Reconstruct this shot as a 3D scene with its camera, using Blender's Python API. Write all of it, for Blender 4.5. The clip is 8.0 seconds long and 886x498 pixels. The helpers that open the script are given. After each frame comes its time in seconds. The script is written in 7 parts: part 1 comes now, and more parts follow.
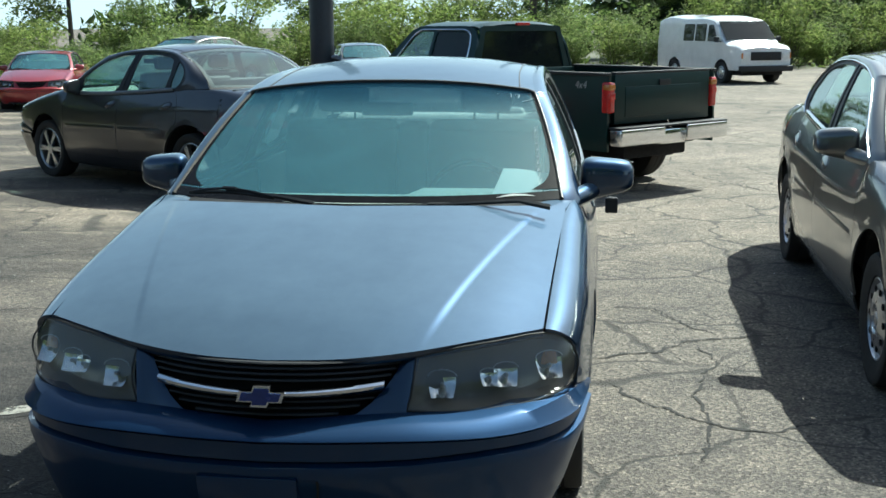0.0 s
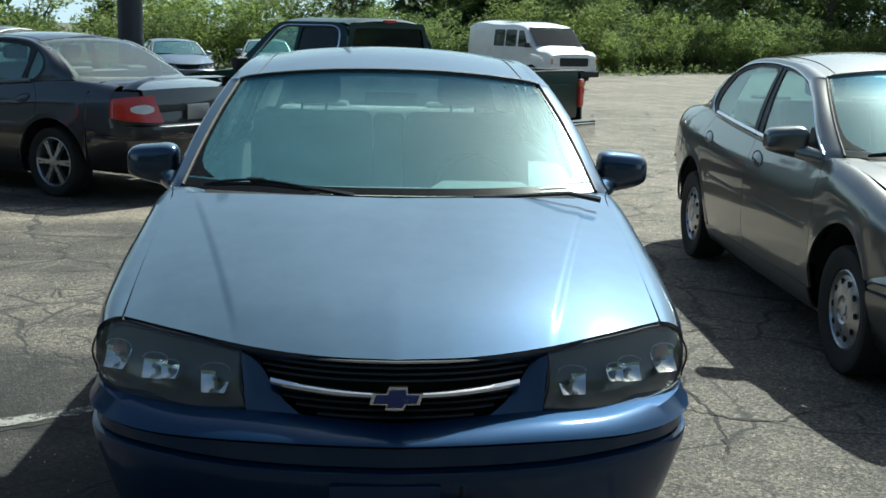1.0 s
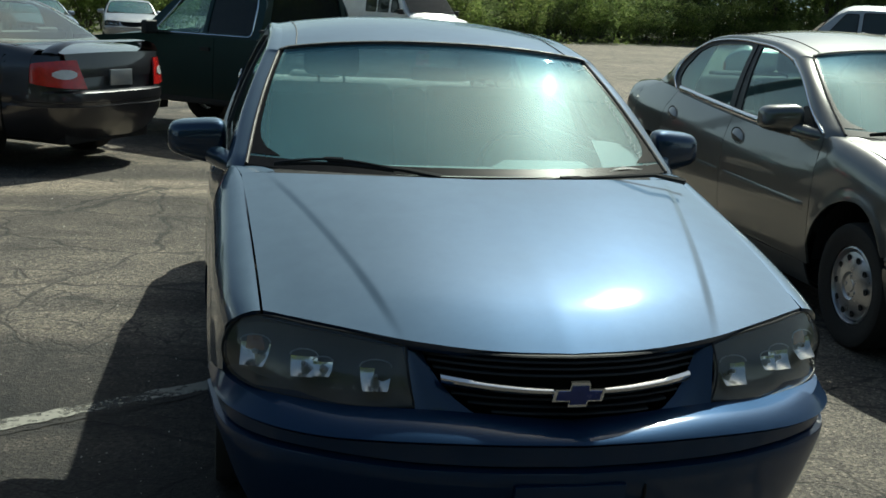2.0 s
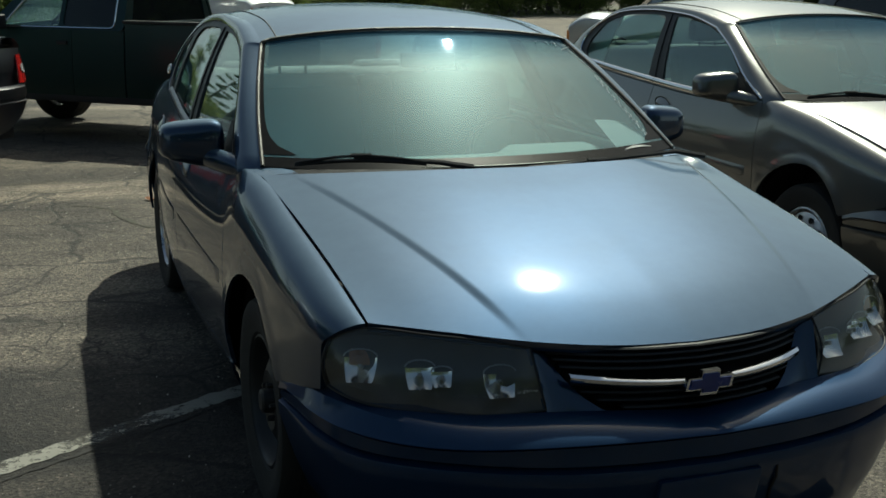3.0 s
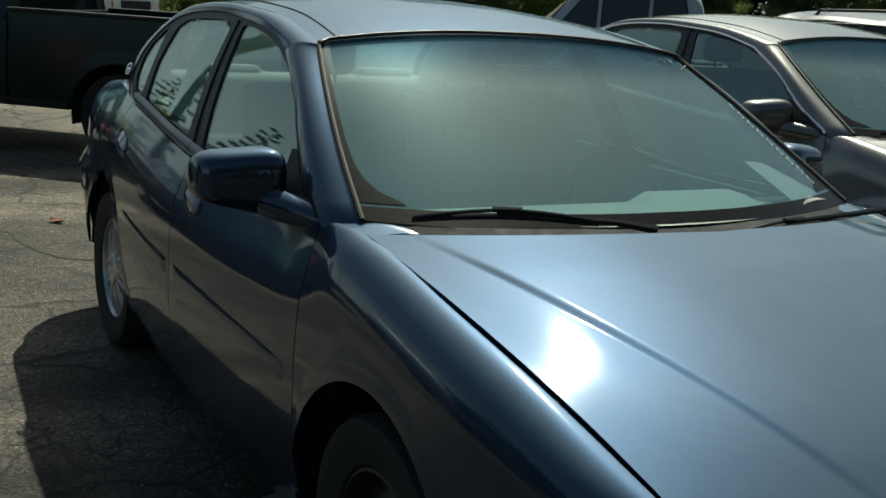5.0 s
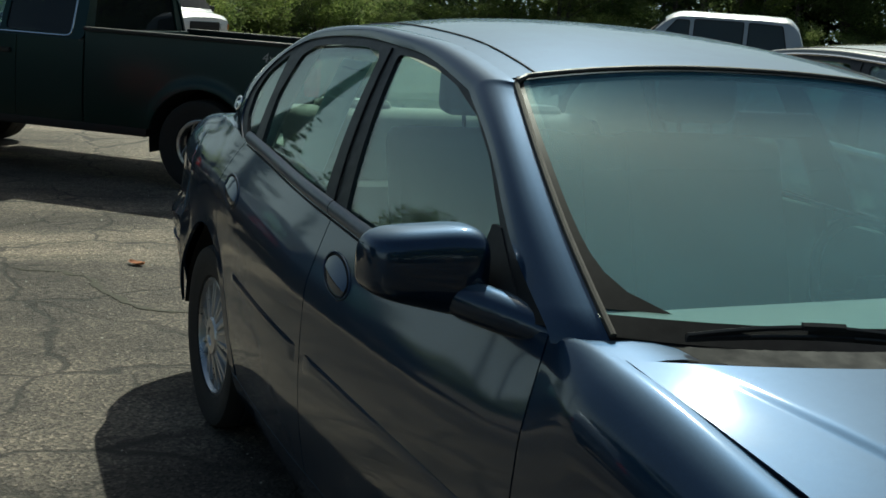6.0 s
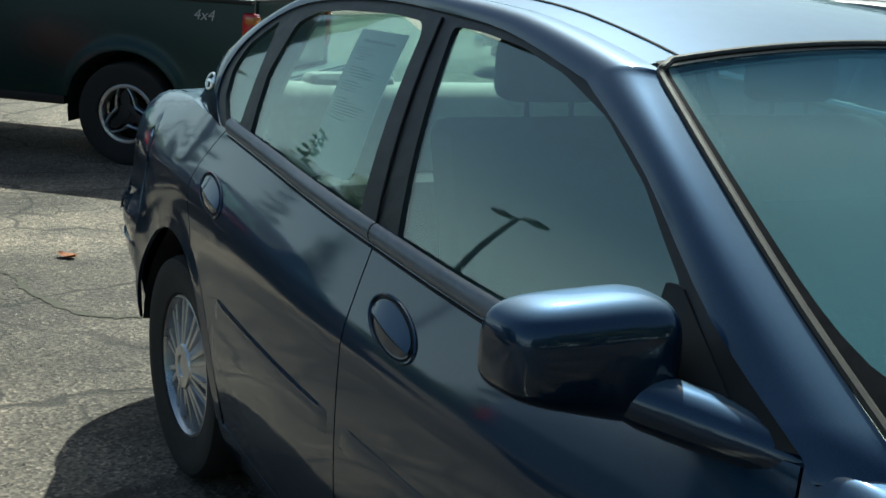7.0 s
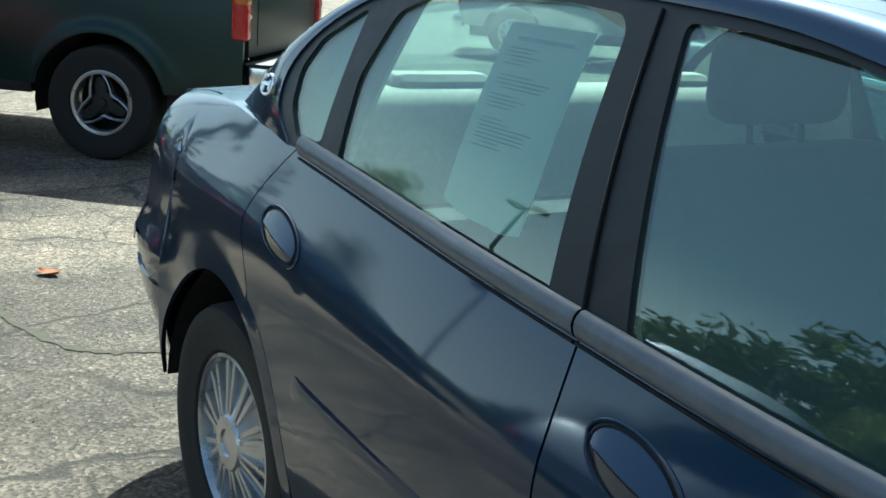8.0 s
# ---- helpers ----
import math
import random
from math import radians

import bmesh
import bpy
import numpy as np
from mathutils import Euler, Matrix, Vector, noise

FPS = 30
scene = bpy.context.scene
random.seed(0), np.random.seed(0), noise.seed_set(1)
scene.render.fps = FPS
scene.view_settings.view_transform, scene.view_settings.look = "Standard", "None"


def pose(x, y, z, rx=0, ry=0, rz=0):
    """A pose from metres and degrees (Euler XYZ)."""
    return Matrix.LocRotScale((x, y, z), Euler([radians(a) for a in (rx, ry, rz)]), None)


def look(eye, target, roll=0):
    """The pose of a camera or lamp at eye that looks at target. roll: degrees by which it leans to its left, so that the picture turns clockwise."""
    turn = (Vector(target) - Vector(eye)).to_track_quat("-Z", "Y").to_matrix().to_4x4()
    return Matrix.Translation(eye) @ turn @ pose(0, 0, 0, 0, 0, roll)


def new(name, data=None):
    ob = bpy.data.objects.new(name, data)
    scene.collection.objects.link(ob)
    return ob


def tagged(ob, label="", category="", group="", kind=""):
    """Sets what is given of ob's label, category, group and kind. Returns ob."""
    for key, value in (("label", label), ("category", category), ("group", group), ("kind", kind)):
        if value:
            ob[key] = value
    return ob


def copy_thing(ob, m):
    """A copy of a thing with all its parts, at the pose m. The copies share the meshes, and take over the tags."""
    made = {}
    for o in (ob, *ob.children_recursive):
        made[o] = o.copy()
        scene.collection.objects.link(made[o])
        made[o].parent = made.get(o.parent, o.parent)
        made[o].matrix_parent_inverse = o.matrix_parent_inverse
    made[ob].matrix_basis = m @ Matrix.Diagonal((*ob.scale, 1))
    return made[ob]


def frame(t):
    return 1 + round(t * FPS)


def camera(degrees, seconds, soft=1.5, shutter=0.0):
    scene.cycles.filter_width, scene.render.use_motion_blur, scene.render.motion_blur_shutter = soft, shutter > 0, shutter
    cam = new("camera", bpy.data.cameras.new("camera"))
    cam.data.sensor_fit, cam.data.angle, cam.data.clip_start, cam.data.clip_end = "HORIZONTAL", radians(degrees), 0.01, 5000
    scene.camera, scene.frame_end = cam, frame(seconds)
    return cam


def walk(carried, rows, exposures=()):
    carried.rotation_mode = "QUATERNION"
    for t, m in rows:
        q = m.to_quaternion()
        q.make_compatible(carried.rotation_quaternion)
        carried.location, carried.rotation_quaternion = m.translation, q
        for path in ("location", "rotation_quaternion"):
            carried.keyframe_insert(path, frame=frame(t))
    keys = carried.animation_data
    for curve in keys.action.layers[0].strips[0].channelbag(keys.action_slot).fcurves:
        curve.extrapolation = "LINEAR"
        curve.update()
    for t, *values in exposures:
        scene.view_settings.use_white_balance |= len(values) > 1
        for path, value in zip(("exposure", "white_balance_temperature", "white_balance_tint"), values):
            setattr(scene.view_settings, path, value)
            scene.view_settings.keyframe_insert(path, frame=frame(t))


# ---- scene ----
cam = camera(42.2, 8.0, soft=1.6)
PATH = [
    (0, (0.916, -3.003, 1.711), (0.659, -1.057, 1.328), -0.3),
    (0.5, (0.448, -2.923, 1.71), (0.36, -0.962, 1.328), -0.7),
    (1, (-0.062, -2.895, 1.642), (0.057, -0.934, 1.267), 1.4),
    (1.5, (-0.468, -2.816, 1.649), (-0.178, -0.879, 1.247), 2.2),
    (2, (-0.898, -2.638, 1.643), (-0.511, -0.722, 1.22), 2.8),
    (2.2, (-1.051, -2.587, 1.62), (-0.611, -0.691, 1.161), 3.1),
    (3.3, (-1.697, -2.138, 1.654), (-0.955, -0.337, 1.2), 0.7),
    (3.5, (-1.749, -2.007, 1.638), (-0.99, -0.23, 1.126), 1.7),
    (4, (-1.906, -1.658, 1.659), (-1.044, 0.069, 1.134), 1.8),
    (4.2, (-1.943, -1.561, 1.617), (-1.032, 0.155, 1.142), 2.9),
    (5.3, (-1.897, -0.639, 1.566), (-0.933, 1.068, 1.17), 4.2),
    (5.5, (-1.897, -0.455, 1.571), (-0.904, 1.245, 1.22), 5.8),
    (6, (-1.872, -0.04, 1.542), (-1.013, 1.721, 1.144), 4.2),
    (6.5, (-1.814, 0.368, 1.558), (-0.905, 2.088, 1.093), 3.6),
    (7, (-1.85, 0.767, 1.544), (-0.858, 2.438, 1.069), 3.8),
    (7.5, (-1.831, 1.153, 1.524), (-0.781, 2.775, 1.01), 2.5),
    (8, (-1.82, 1.582, 1.51), (-0.76, 3.2, 1.002), 4.1),
]
EXPOSURE = [(0, 0.90, 5830, -6.5), (1, 0.56, 5830, -6.5), (2, 0.10, 6280, -7.5), (3.5, -0.28, 6550, -8.0), (4.2, -0.32, 6600, -8.0), (5.5, -0.28, 6450, -8.0), (6, -0.16, 6380, -8.0), (6.5, 0.24, 6480, -8.0), (7, 0.55, 6000, -8.5), (7.5, 0.90, 5880, -8.5), (8, 1.26, 5880, -8.5)]
walk(cam, [(t, look(eye, target, roll)) for t, eye, target, roll in PATH], EXPOSURE)

# ---- light ----
SUN_AZ, SUN_EL = 33.0, 48.0     # degrees clockwise from +y, and above the horizon
world = bpy.data.worlds.new("sky")
scene.world = world
world.use_nodes = True
wn = world.node_tree.nodes
sky = wn.new("ShaderNodeTexSky")
sky.sky_type = "NISHITA"
sky.sun_disc = False
sky.sun_elevation, sky.sun_rotation = radians(SUN_EL), radians(SUN_AZ)
sky.dust_density, sky.air_density, sky.ozone_density = 2.6, 1.0, 1.0
wn["Background"].inputs["Strength"].default_value = 0.078
world.node_tree.links.new(sky.outputs["Color"], wn["Background"].inputs["Color"])
sun = new("sun", bpy.data.lights.new("sun", "SUN"))
sun.data.energy, sun.data.angle, sun.data.color = 5.0, radians(0.55), (1.0, 0.95, 0.87)
sun.matrix_world = look((0, 0, 30), (-math.sin(radians(SUN_AZ)) * math.cos(radians(SUN_EL)) * 30,
                                     -math.cos(radians(SUN_AZ)) * math.cos(radians(SUN_EL)) * 30,
                                     30 - math.sin(radians(SUN_EL)) * 30))

# ---- materials ----
def node_mat(name):
    m = bpy.data.materials.new(name)
    m.use_nodes = True
    n, l = m.node_tree.nodes, m.node_tree.links
    return m, n, l, n["Principled BSDF"]


def noise_tex(n, l, scale, detail=4.0, rough=0.6, space="Object"):
    tc = n.new("ShaderNodeTexCoord")
    t = n.new("ShaderNodeTexNoise")
    t.inputs["Scale"].default_value, t.inputs["Detail"].default_value, t.inputs["Roughness"].default_value = scale, detail, rough
    l.new(tc.outputs[space], t.inputs["Vector"])
    return t


def ramp(n, l, src, stops):
    r = n.new("ShaderNodeValToRGB")
    e = r.color_ramp.elements
    while len(e) < len(stops):
        e.new(0.5)
    for k, (p, c) in zip(e, stops):
        k.position, k.color = p, (*c, 1) if len(c) == 3 else c
    l.new(src, r.inputs["Fac"])
    return r


def bump(n, l, src, bsdf, strength, dist=0.01):
    b = n.new("ShaderNodeBump")
    b.inputs["Strength"].default_value, b.inputs["Distance"].default_value = strength, dist
    l.new(src, b.inputs["Height"])
    l.new(b.outputs["Normal"], bsdf.inputs["Normal"])
    return b


def paint(name, col, metal=0.55, rough=0.38, coat=1.0, dirt=0.25, dust=(0.16, 0.15, 0.13), ior=1.55, core=1.5, clear=0.03, top_light=0.0, edge_tint=(1, 1, 1)):
    """Metallic car paint under clear coat, with a thin uneven film of road dust; pale sky light can be painted into its
    level parts.
    """
    m, n, l, b = node_mat(name)
    fine = noise_tex(n, l, 900, 1, 0.5)
    fl = ramp(n, l, fine.outputs["Fac"], [(0.35, tuple(c * 0.8 for c in col)), (0.65, tuple(min(1, c * 1.2) for c in col))])
    big = noise_tex(n, l, 3.2, 6, 0.65)
    film = ramp(n, l, big.outputs["Fac"], [(0.42, (0, 0, 0)), (0.75, (dirt, dirt, dirt))])
    mix = n.new("ShaderNodeMix")
    mix.data_type = "RGBA"
    l.new(film.outputs["Color"], mix.inputs["Factor"])
    l.new(fl.outputs["Color"], mix.inputs["A"])
    mix.inputs["B"].default_value = (*dust, 1)
    l.new(mix.outputs["Result"], b.inputs["Base Color"])
    rr = ramp(n, l, big.outputs["Fac"], [(0.3, (rough,) * 3), (0.8, (rough + 0.05,) * 3)])
    l.new(rr.outputs["Color"], b.inputs["Roughness"])
    b.inputs["Metallic"].default_value, b.inputs["IOR"].default_value = metal, core
    b.inputs["Specular Tint"].default_value = (*edge_tint, 1)
    b.inputs["Coat Weight"].default_value, b.inputs["Coat IOR"].default_value = coat, ior
    cr = ramp(n, l, big.outputs["Fac"], [(0.35, (clear,) * 3), (0.8, (clear + 0.04,) * 3)])
    l.new(cr.outputs["Color"], b.inputs["Coat Roughness"])
    if top_light:
        # pale blue sky light blended into upward-facing parts, mottled by noise
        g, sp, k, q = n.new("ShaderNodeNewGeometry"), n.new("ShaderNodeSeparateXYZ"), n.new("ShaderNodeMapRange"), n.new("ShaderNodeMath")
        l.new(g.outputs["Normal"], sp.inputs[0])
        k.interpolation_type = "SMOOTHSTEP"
        k.inputs["From Min"].default_value, k.inputs["From Max"].default_value, k.inputs["To Max"].default_value = 0.60, 0.97, top_light
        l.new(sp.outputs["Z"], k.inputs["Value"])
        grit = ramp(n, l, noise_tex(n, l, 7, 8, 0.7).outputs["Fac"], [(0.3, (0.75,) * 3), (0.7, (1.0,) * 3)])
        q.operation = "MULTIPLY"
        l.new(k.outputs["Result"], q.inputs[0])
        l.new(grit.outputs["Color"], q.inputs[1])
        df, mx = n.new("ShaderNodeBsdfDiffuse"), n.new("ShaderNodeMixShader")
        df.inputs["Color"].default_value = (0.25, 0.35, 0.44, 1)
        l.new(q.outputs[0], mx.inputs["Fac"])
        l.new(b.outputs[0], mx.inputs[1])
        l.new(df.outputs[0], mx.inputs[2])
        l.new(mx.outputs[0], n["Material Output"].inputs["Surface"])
    return m


def plain(name, col, rough=0.6, metal=0.0, var=0.15, scale=25, bumpy=0.0, coat=0.0):
    """A surface with mild mottling at two scales."""
    m, n, l, b = node_mat(name)
    t = noise_tex(n, l, scale, 6, 0.7)
    r = ramp(n, l, t.outputs["Fac"], [(0.3, tuple(c * (1 - var) for c in col)), (0.7, tuple(min(1, c * (1 + var)) for c in col))])
    l.new(r.outputs["Color"], b.inputs["Base Color"])
    rr = ramp(n, l, t.outputs["Fac"], [(0.3, (rough * 0.85,) * 3), (0.7, (min(1, rough * 1.15),) * 3)])
    l.new(rr.outputs["Color"], b.inputs["Roughness"])
    b.inputs["Metallic"].default_value, b.inputs["Coat Weight"].default_value = metal, coat
    if bumpy:
        bump(n, l, t.outputs["Fac"], b, bumpy, 0.004)
    return m


def window_glass(name, tint, dust=0.05, dust_veil_col=(0.5, 0.55, 0.55), gloss=0.05, film=0.0):
    """Tinted car glass: see-through, mirror gloss by angle, dust that can carry a painted veil of light; film is a hazy
    gloss of greasy dust.
    """
    m, n, l, b = node_mat(name)
    n.remove(b)
    out = n["Material Output"]
    tr, gl, df = n.new("ShaderNodeBsdfTransparent"), n.new("ShaderNodeBsdfGlossy"), n.new("ShaderNodeBsdfDiffuse")
    tr.inputs["Color"].default_value = (*tint, 1)
    gl.inputs["Roughness"].default_value = 0.015
    df.inputs["Color"].default_value = (*dust_veil_col, 1)
    lw, pw, fr = n.new("ShaderNodeLayerWeight"), n.new("ShaderNodeMath"), n.new("ShaderNodeMath")
    lw.inputs["Blend"].default_value = 0.5
    pw.operation, fr.operation = "POWER", "MULTIPLY_ADD"
    pw.inputs[1].default_value = 5.0
    fr.inputs[1].default_value, fr.inputs[2].default_value = 1.0 - gloss, gloss
    l.new(lw.outputs["Facing"], pw.inputs[0])
    l.new(pw.outputs[0], fr.inputs[0])
    t = noise_tex(n, l, 6, 6, 0.7)
    dr = ramp(n, l, t.outputs["Fac"], [(0.3, (dust * 0.85,) * 3), (0.75, (dust * 1.15,) * 3)])
    m1, m2 = n.new("ShaderNodeMixShader"), n.new("ShaderNodeMixShader")
    l.new(dr.outputs["Color"], m1.inputs["Fac"])
    l.new(tr.outputs[0], m1.inputs[1])
    l.new(df.outputs[0], m1.inputs[2])
    l.new(fr.outputs[0], m2.inputs["Fac"])
    if film:
        hz, m3 = n.new("ShaderNodeBsdfGlossy"), n.new("ShaderNodeMixShader")
        hz.inputs["Roughness"].default_value, hz.inputs["Color"].default_value = 0.32, (0.66, 0.96, 1.0, 1)
        m3.inputs["Fac"].default_value = film
        l.new(m1.outputs[0], m3.inputs[1])
        l.new(hz.outputs[0], m3.inputs[2])
        l.new(m3.outputs[0], m2.inputs[1])
    else:
        l.new(m1.outputs[0], m2.inputs[1])
    l.new(gl.outputs[0], m2.inputs[2])
    l.new(m2.outputs[0], out.inputs["Surface"])
    return m


def asphalt_mat():
    """Old grey asphalt: bare stones, broad stains, and a net of branching cracks."""
    m, n, l, b = node_mat("old_asphalt")
    tc = n.new("ShaderNodeTexCoord")
    stone = n.new("ShaderNodeTexVoronoi")
    stone.inputs["Scale"].default_value = 84
    l.new(tc.outputs["Object"], stone.inputs["Vector"])
    grain = noise_tex(n, l, 240, 3, 0.7)
    broad = noise_tex(n, l, 0.35, 7, 0.62)
    streak = noise_tex(n, l, 2.2, 6, 0.7)
    base = ramp(n, l, broad.outputs["Fac"], [(0.3, (0.113, 0.098, 0.081)), (0.5, (0.150, 0.131, 0.109)), (0.72, (0.197, 0.173, 0.145))])
    st = ramp(n, l, stone.outputs["Color"], [(0.1, (0.22, 0.22, 0.23)), (0.5, (0.84, 0.84, 0.84)), (0.8, (1.5, 1.48, 1.43)), (0.95, (2.7, 2.62, 2.5))])
    mul = n.new("ShaderNodeMix")
    mul.data_type, mul.blend_type = "RGBA", "MULTIPLY"
    mul.inputs["Factor"].default_value = 0.8
    l.new(base.outputs["Color"], mul.inputs["A"])
    l.new(st.outputs["Color"], mul.inputs["B"])
    sk = ramp(n, l, streak.outputs["Fac"], [(0.36, (0.66, 0.66, 0.68)), (0.56, (1.02, 1.0, 0.99))])
    mul2 = n.new("ShaderNodeMix")
    mul2.data_type, mul2.blend_type = "RGBA", "MULTIPLY"
    mul2.inputs["Factor"].default_value = 1.0
    l.new(mul.outputs["Result"], mul2.inputs["A"])
    l.new(sk.outputs["Color"], mul2.inputs["B"])
    # cracks: edges of warped cells, in patches
    warp = n.new("ShaderNodeTexNoise")
    warp.inputs["Scale"].default_value, warp.inputs["Detail"].default_value = 3.0, 6
    l.new(tc.outputs["Object"], warp.inputs["Vector"])
    add = n.new("ShaderNodeVectorMath")
    add.operation = "MULTIPLY_ADD"
    add.inputs[1].default_value = (0.34, 0.34, 0)
    l.new(warp.outputs["Color"], add.inputs[0])
    l.new(tc.outputs["Object"], add.inputs[2])
    dark = None
    heights = []
    for sc, wid, lo, hi in ((0.95, 0.019, 0.32, 0.44), (3.3, 0.026, 0.49, 0.59)):
        v = n.new("ShaderNodeTexVoronoi")
        v.feature = "DISTANCE_TO_EDGE"
        v.inputs["Scale"].default_value = sc
        l.new(add.outputs[0], v.inputs["Vector"])
        line = ramp(n, l, v.outputs["Distance"], [(wid * 0.35, (1, 1, 1)), (wid, (0, 0, 0))])
        patch = noise_tex(n, l, 0.6 * sc ** 0.3, 3, 0.5)
        pr = ramp(n, l, patch.outputs["Fac"], [(lo, (0, 0, 0)), (hi, (1, 1, 1))])
        mm = n.new("ShaderNodeMath")
        mm.operation = "MULTIPLY"
        l.new(line.outputs["Color"], mm.inputs[0])
        l.new(pr.outputs["Color"], mm.inputs[1])
        heights.append(mm)
    mx = n.new("ShaderNodeMath")
    mx.operation = "MAXIMUM"
    l.new(heights[0].outputs[0], mx.inputs[0])
    l.new(heights[1].outputs[0], mx.inputs[1])
    cr = n.new("ShaderNodeMix")
    cr.data_type = "RGBA"
    sc2 = n.new("ShaderNodeMath")
    sc2.operation = "MULTIPLY"
    sc2.inputs[1].default_value = 0.9
    l.new(mx.outputs[0], sc2.inputs[0])
    l.new(sc2.outputs[0], cr.inputs["Factor"])
    l.new(mul2.outputs["Result"], cr.inputs["A"])
    cr.inputs["B"].default_value = (0.035, 0.032, 0.028, 1)
    # long stain streaks on the far side of the blue car, shade painted in
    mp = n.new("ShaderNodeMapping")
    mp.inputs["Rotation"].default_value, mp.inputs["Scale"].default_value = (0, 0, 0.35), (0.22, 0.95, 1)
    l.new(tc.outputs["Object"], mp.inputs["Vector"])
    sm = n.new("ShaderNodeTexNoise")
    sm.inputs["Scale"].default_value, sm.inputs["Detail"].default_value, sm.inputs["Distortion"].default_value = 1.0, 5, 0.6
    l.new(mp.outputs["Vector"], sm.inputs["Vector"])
    streak_dark = ramp(n, l, sm.outputs["Fac"], [(0.40, (0.30, 0.30, 0.315)), (0.5, (0.54, 0.535, 0.53)), (0.60, (1.1, 1.08, 1.05))])
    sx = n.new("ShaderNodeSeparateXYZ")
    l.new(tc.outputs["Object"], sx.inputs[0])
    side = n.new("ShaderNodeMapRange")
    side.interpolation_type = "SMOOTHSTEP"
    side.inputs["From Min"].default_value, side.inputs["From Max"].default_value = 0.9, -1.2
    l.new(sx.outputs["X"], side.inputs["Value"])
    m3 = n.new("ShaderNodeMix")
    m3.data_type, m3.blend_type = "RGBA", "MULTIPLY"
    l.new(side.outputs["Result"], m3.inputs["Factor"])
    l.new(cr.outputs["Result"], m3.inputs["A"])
    l.new(streak_dark.outputs["Color"], m3.inputs["B"])
    # darker asphalt with a wandering edge across the bays, deepened to dim door reflections
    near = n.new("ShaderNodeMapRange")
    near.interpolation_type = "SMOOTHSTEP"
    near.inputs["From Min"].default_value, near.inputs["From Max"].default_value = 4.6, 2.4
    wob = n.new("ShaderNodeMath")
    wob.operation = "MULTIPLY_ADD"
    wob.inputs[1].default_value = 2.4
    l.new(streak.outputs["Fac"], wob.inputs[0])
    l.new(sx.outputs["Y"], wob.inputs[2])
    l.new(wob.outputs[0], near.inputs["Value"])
    # unseen ground ahead of the car, darkened only to dim the bumper's reflection
    front_dark = n.new("ShaderNodeMapRange")
    front_dark.interpolation_type = "SMOOTHSTEP"
    front_dark.inputs["From Min"].default_value, front_dark.inputs["From Max"].default_value = 1.2, 0.2
    l.new(wob.outputs[0], front_dark.inputs["Value"])
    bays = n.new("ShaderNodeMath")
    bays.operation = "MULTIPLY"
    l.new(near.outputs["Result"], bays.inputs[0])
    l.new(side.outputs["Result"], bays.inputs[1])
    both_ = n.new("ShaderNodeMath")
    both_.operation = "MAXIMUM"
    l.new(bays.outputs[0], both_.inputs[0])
    l.new(front_dark.outputs["Result"], both_.inputs[1])
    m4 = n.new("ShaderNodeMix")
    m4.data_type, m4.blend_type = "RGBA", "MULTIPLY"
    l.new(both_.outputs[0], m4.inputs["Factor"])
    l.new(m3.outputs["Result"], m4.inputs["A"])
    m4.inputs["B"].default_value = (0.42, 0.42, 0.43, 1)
    # paler, warmer ground further into the lot
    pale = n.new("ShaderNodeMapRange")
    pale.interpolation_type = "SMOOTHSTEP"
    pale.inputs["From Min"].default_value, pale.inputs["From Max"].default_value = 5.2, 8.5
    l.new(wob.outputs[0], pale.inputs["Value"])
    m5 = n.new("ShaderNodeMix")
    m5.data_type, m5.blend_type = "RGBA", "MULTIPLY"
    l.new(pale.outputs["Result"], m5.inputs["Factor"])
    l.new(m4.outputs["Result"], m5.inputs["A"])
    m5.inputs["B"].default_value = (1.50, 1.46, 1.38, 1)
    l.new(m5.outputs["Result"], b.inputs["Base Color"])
    b.inputs["Roughness"].default_value = 0.86
    h = n.new("ShaderNodeMath")
    h.operation = "SUBTRACT"
    l.new(stone.outputs["Distance"], h.inputs[0])
    l.new(mx.outputs[0], h.inputs[1])
    h2 = n.new("ShaderNodeMath")
    h2.operation = "ADD"
    l.new(h.outputs[0], h2.inputs[0])
    l.new(grain.outputs["Fac"], h2.inputs[1])
    bump(n, l, h2.outputs[0], b, 0.55, 0.012)
    return m


def shade_tint(name, col, z0, z1):
    """The tint across the top of a windshield, clear at height z0 and full at z1."""
    m, n, l, b = node_mat(name)
    n.remove(b)
    tc, sp, k, tr = n.new("ShaderNodeTexCoord"), n.new("ShaderNodeSeparateXYZ"), n.new("ShaderNodeMapRange"), n.new("ShaderNodeBsdfTransparent")
    l.new(tc.outputs["Object"], sp.inputs[0])
    k.interpolation_type = "SMOOTHSTEP"
    k.inputs["From Min"].default_value, k.inputs["From Max"].default_value = z0, z1
    l.new(sp.outputs["Z"], k.inputs["Value"])
    r = ramp(n, l, k.outputs["Result"], [(0.0, (1.0, 1.0, 1.0)), (1.0, col)])
    l.new(r.outputs["Color"], tr.inputs["Color"])
    l.new(tr.outputs[0], n["Material Output"].inputs["Surface"])
    return m


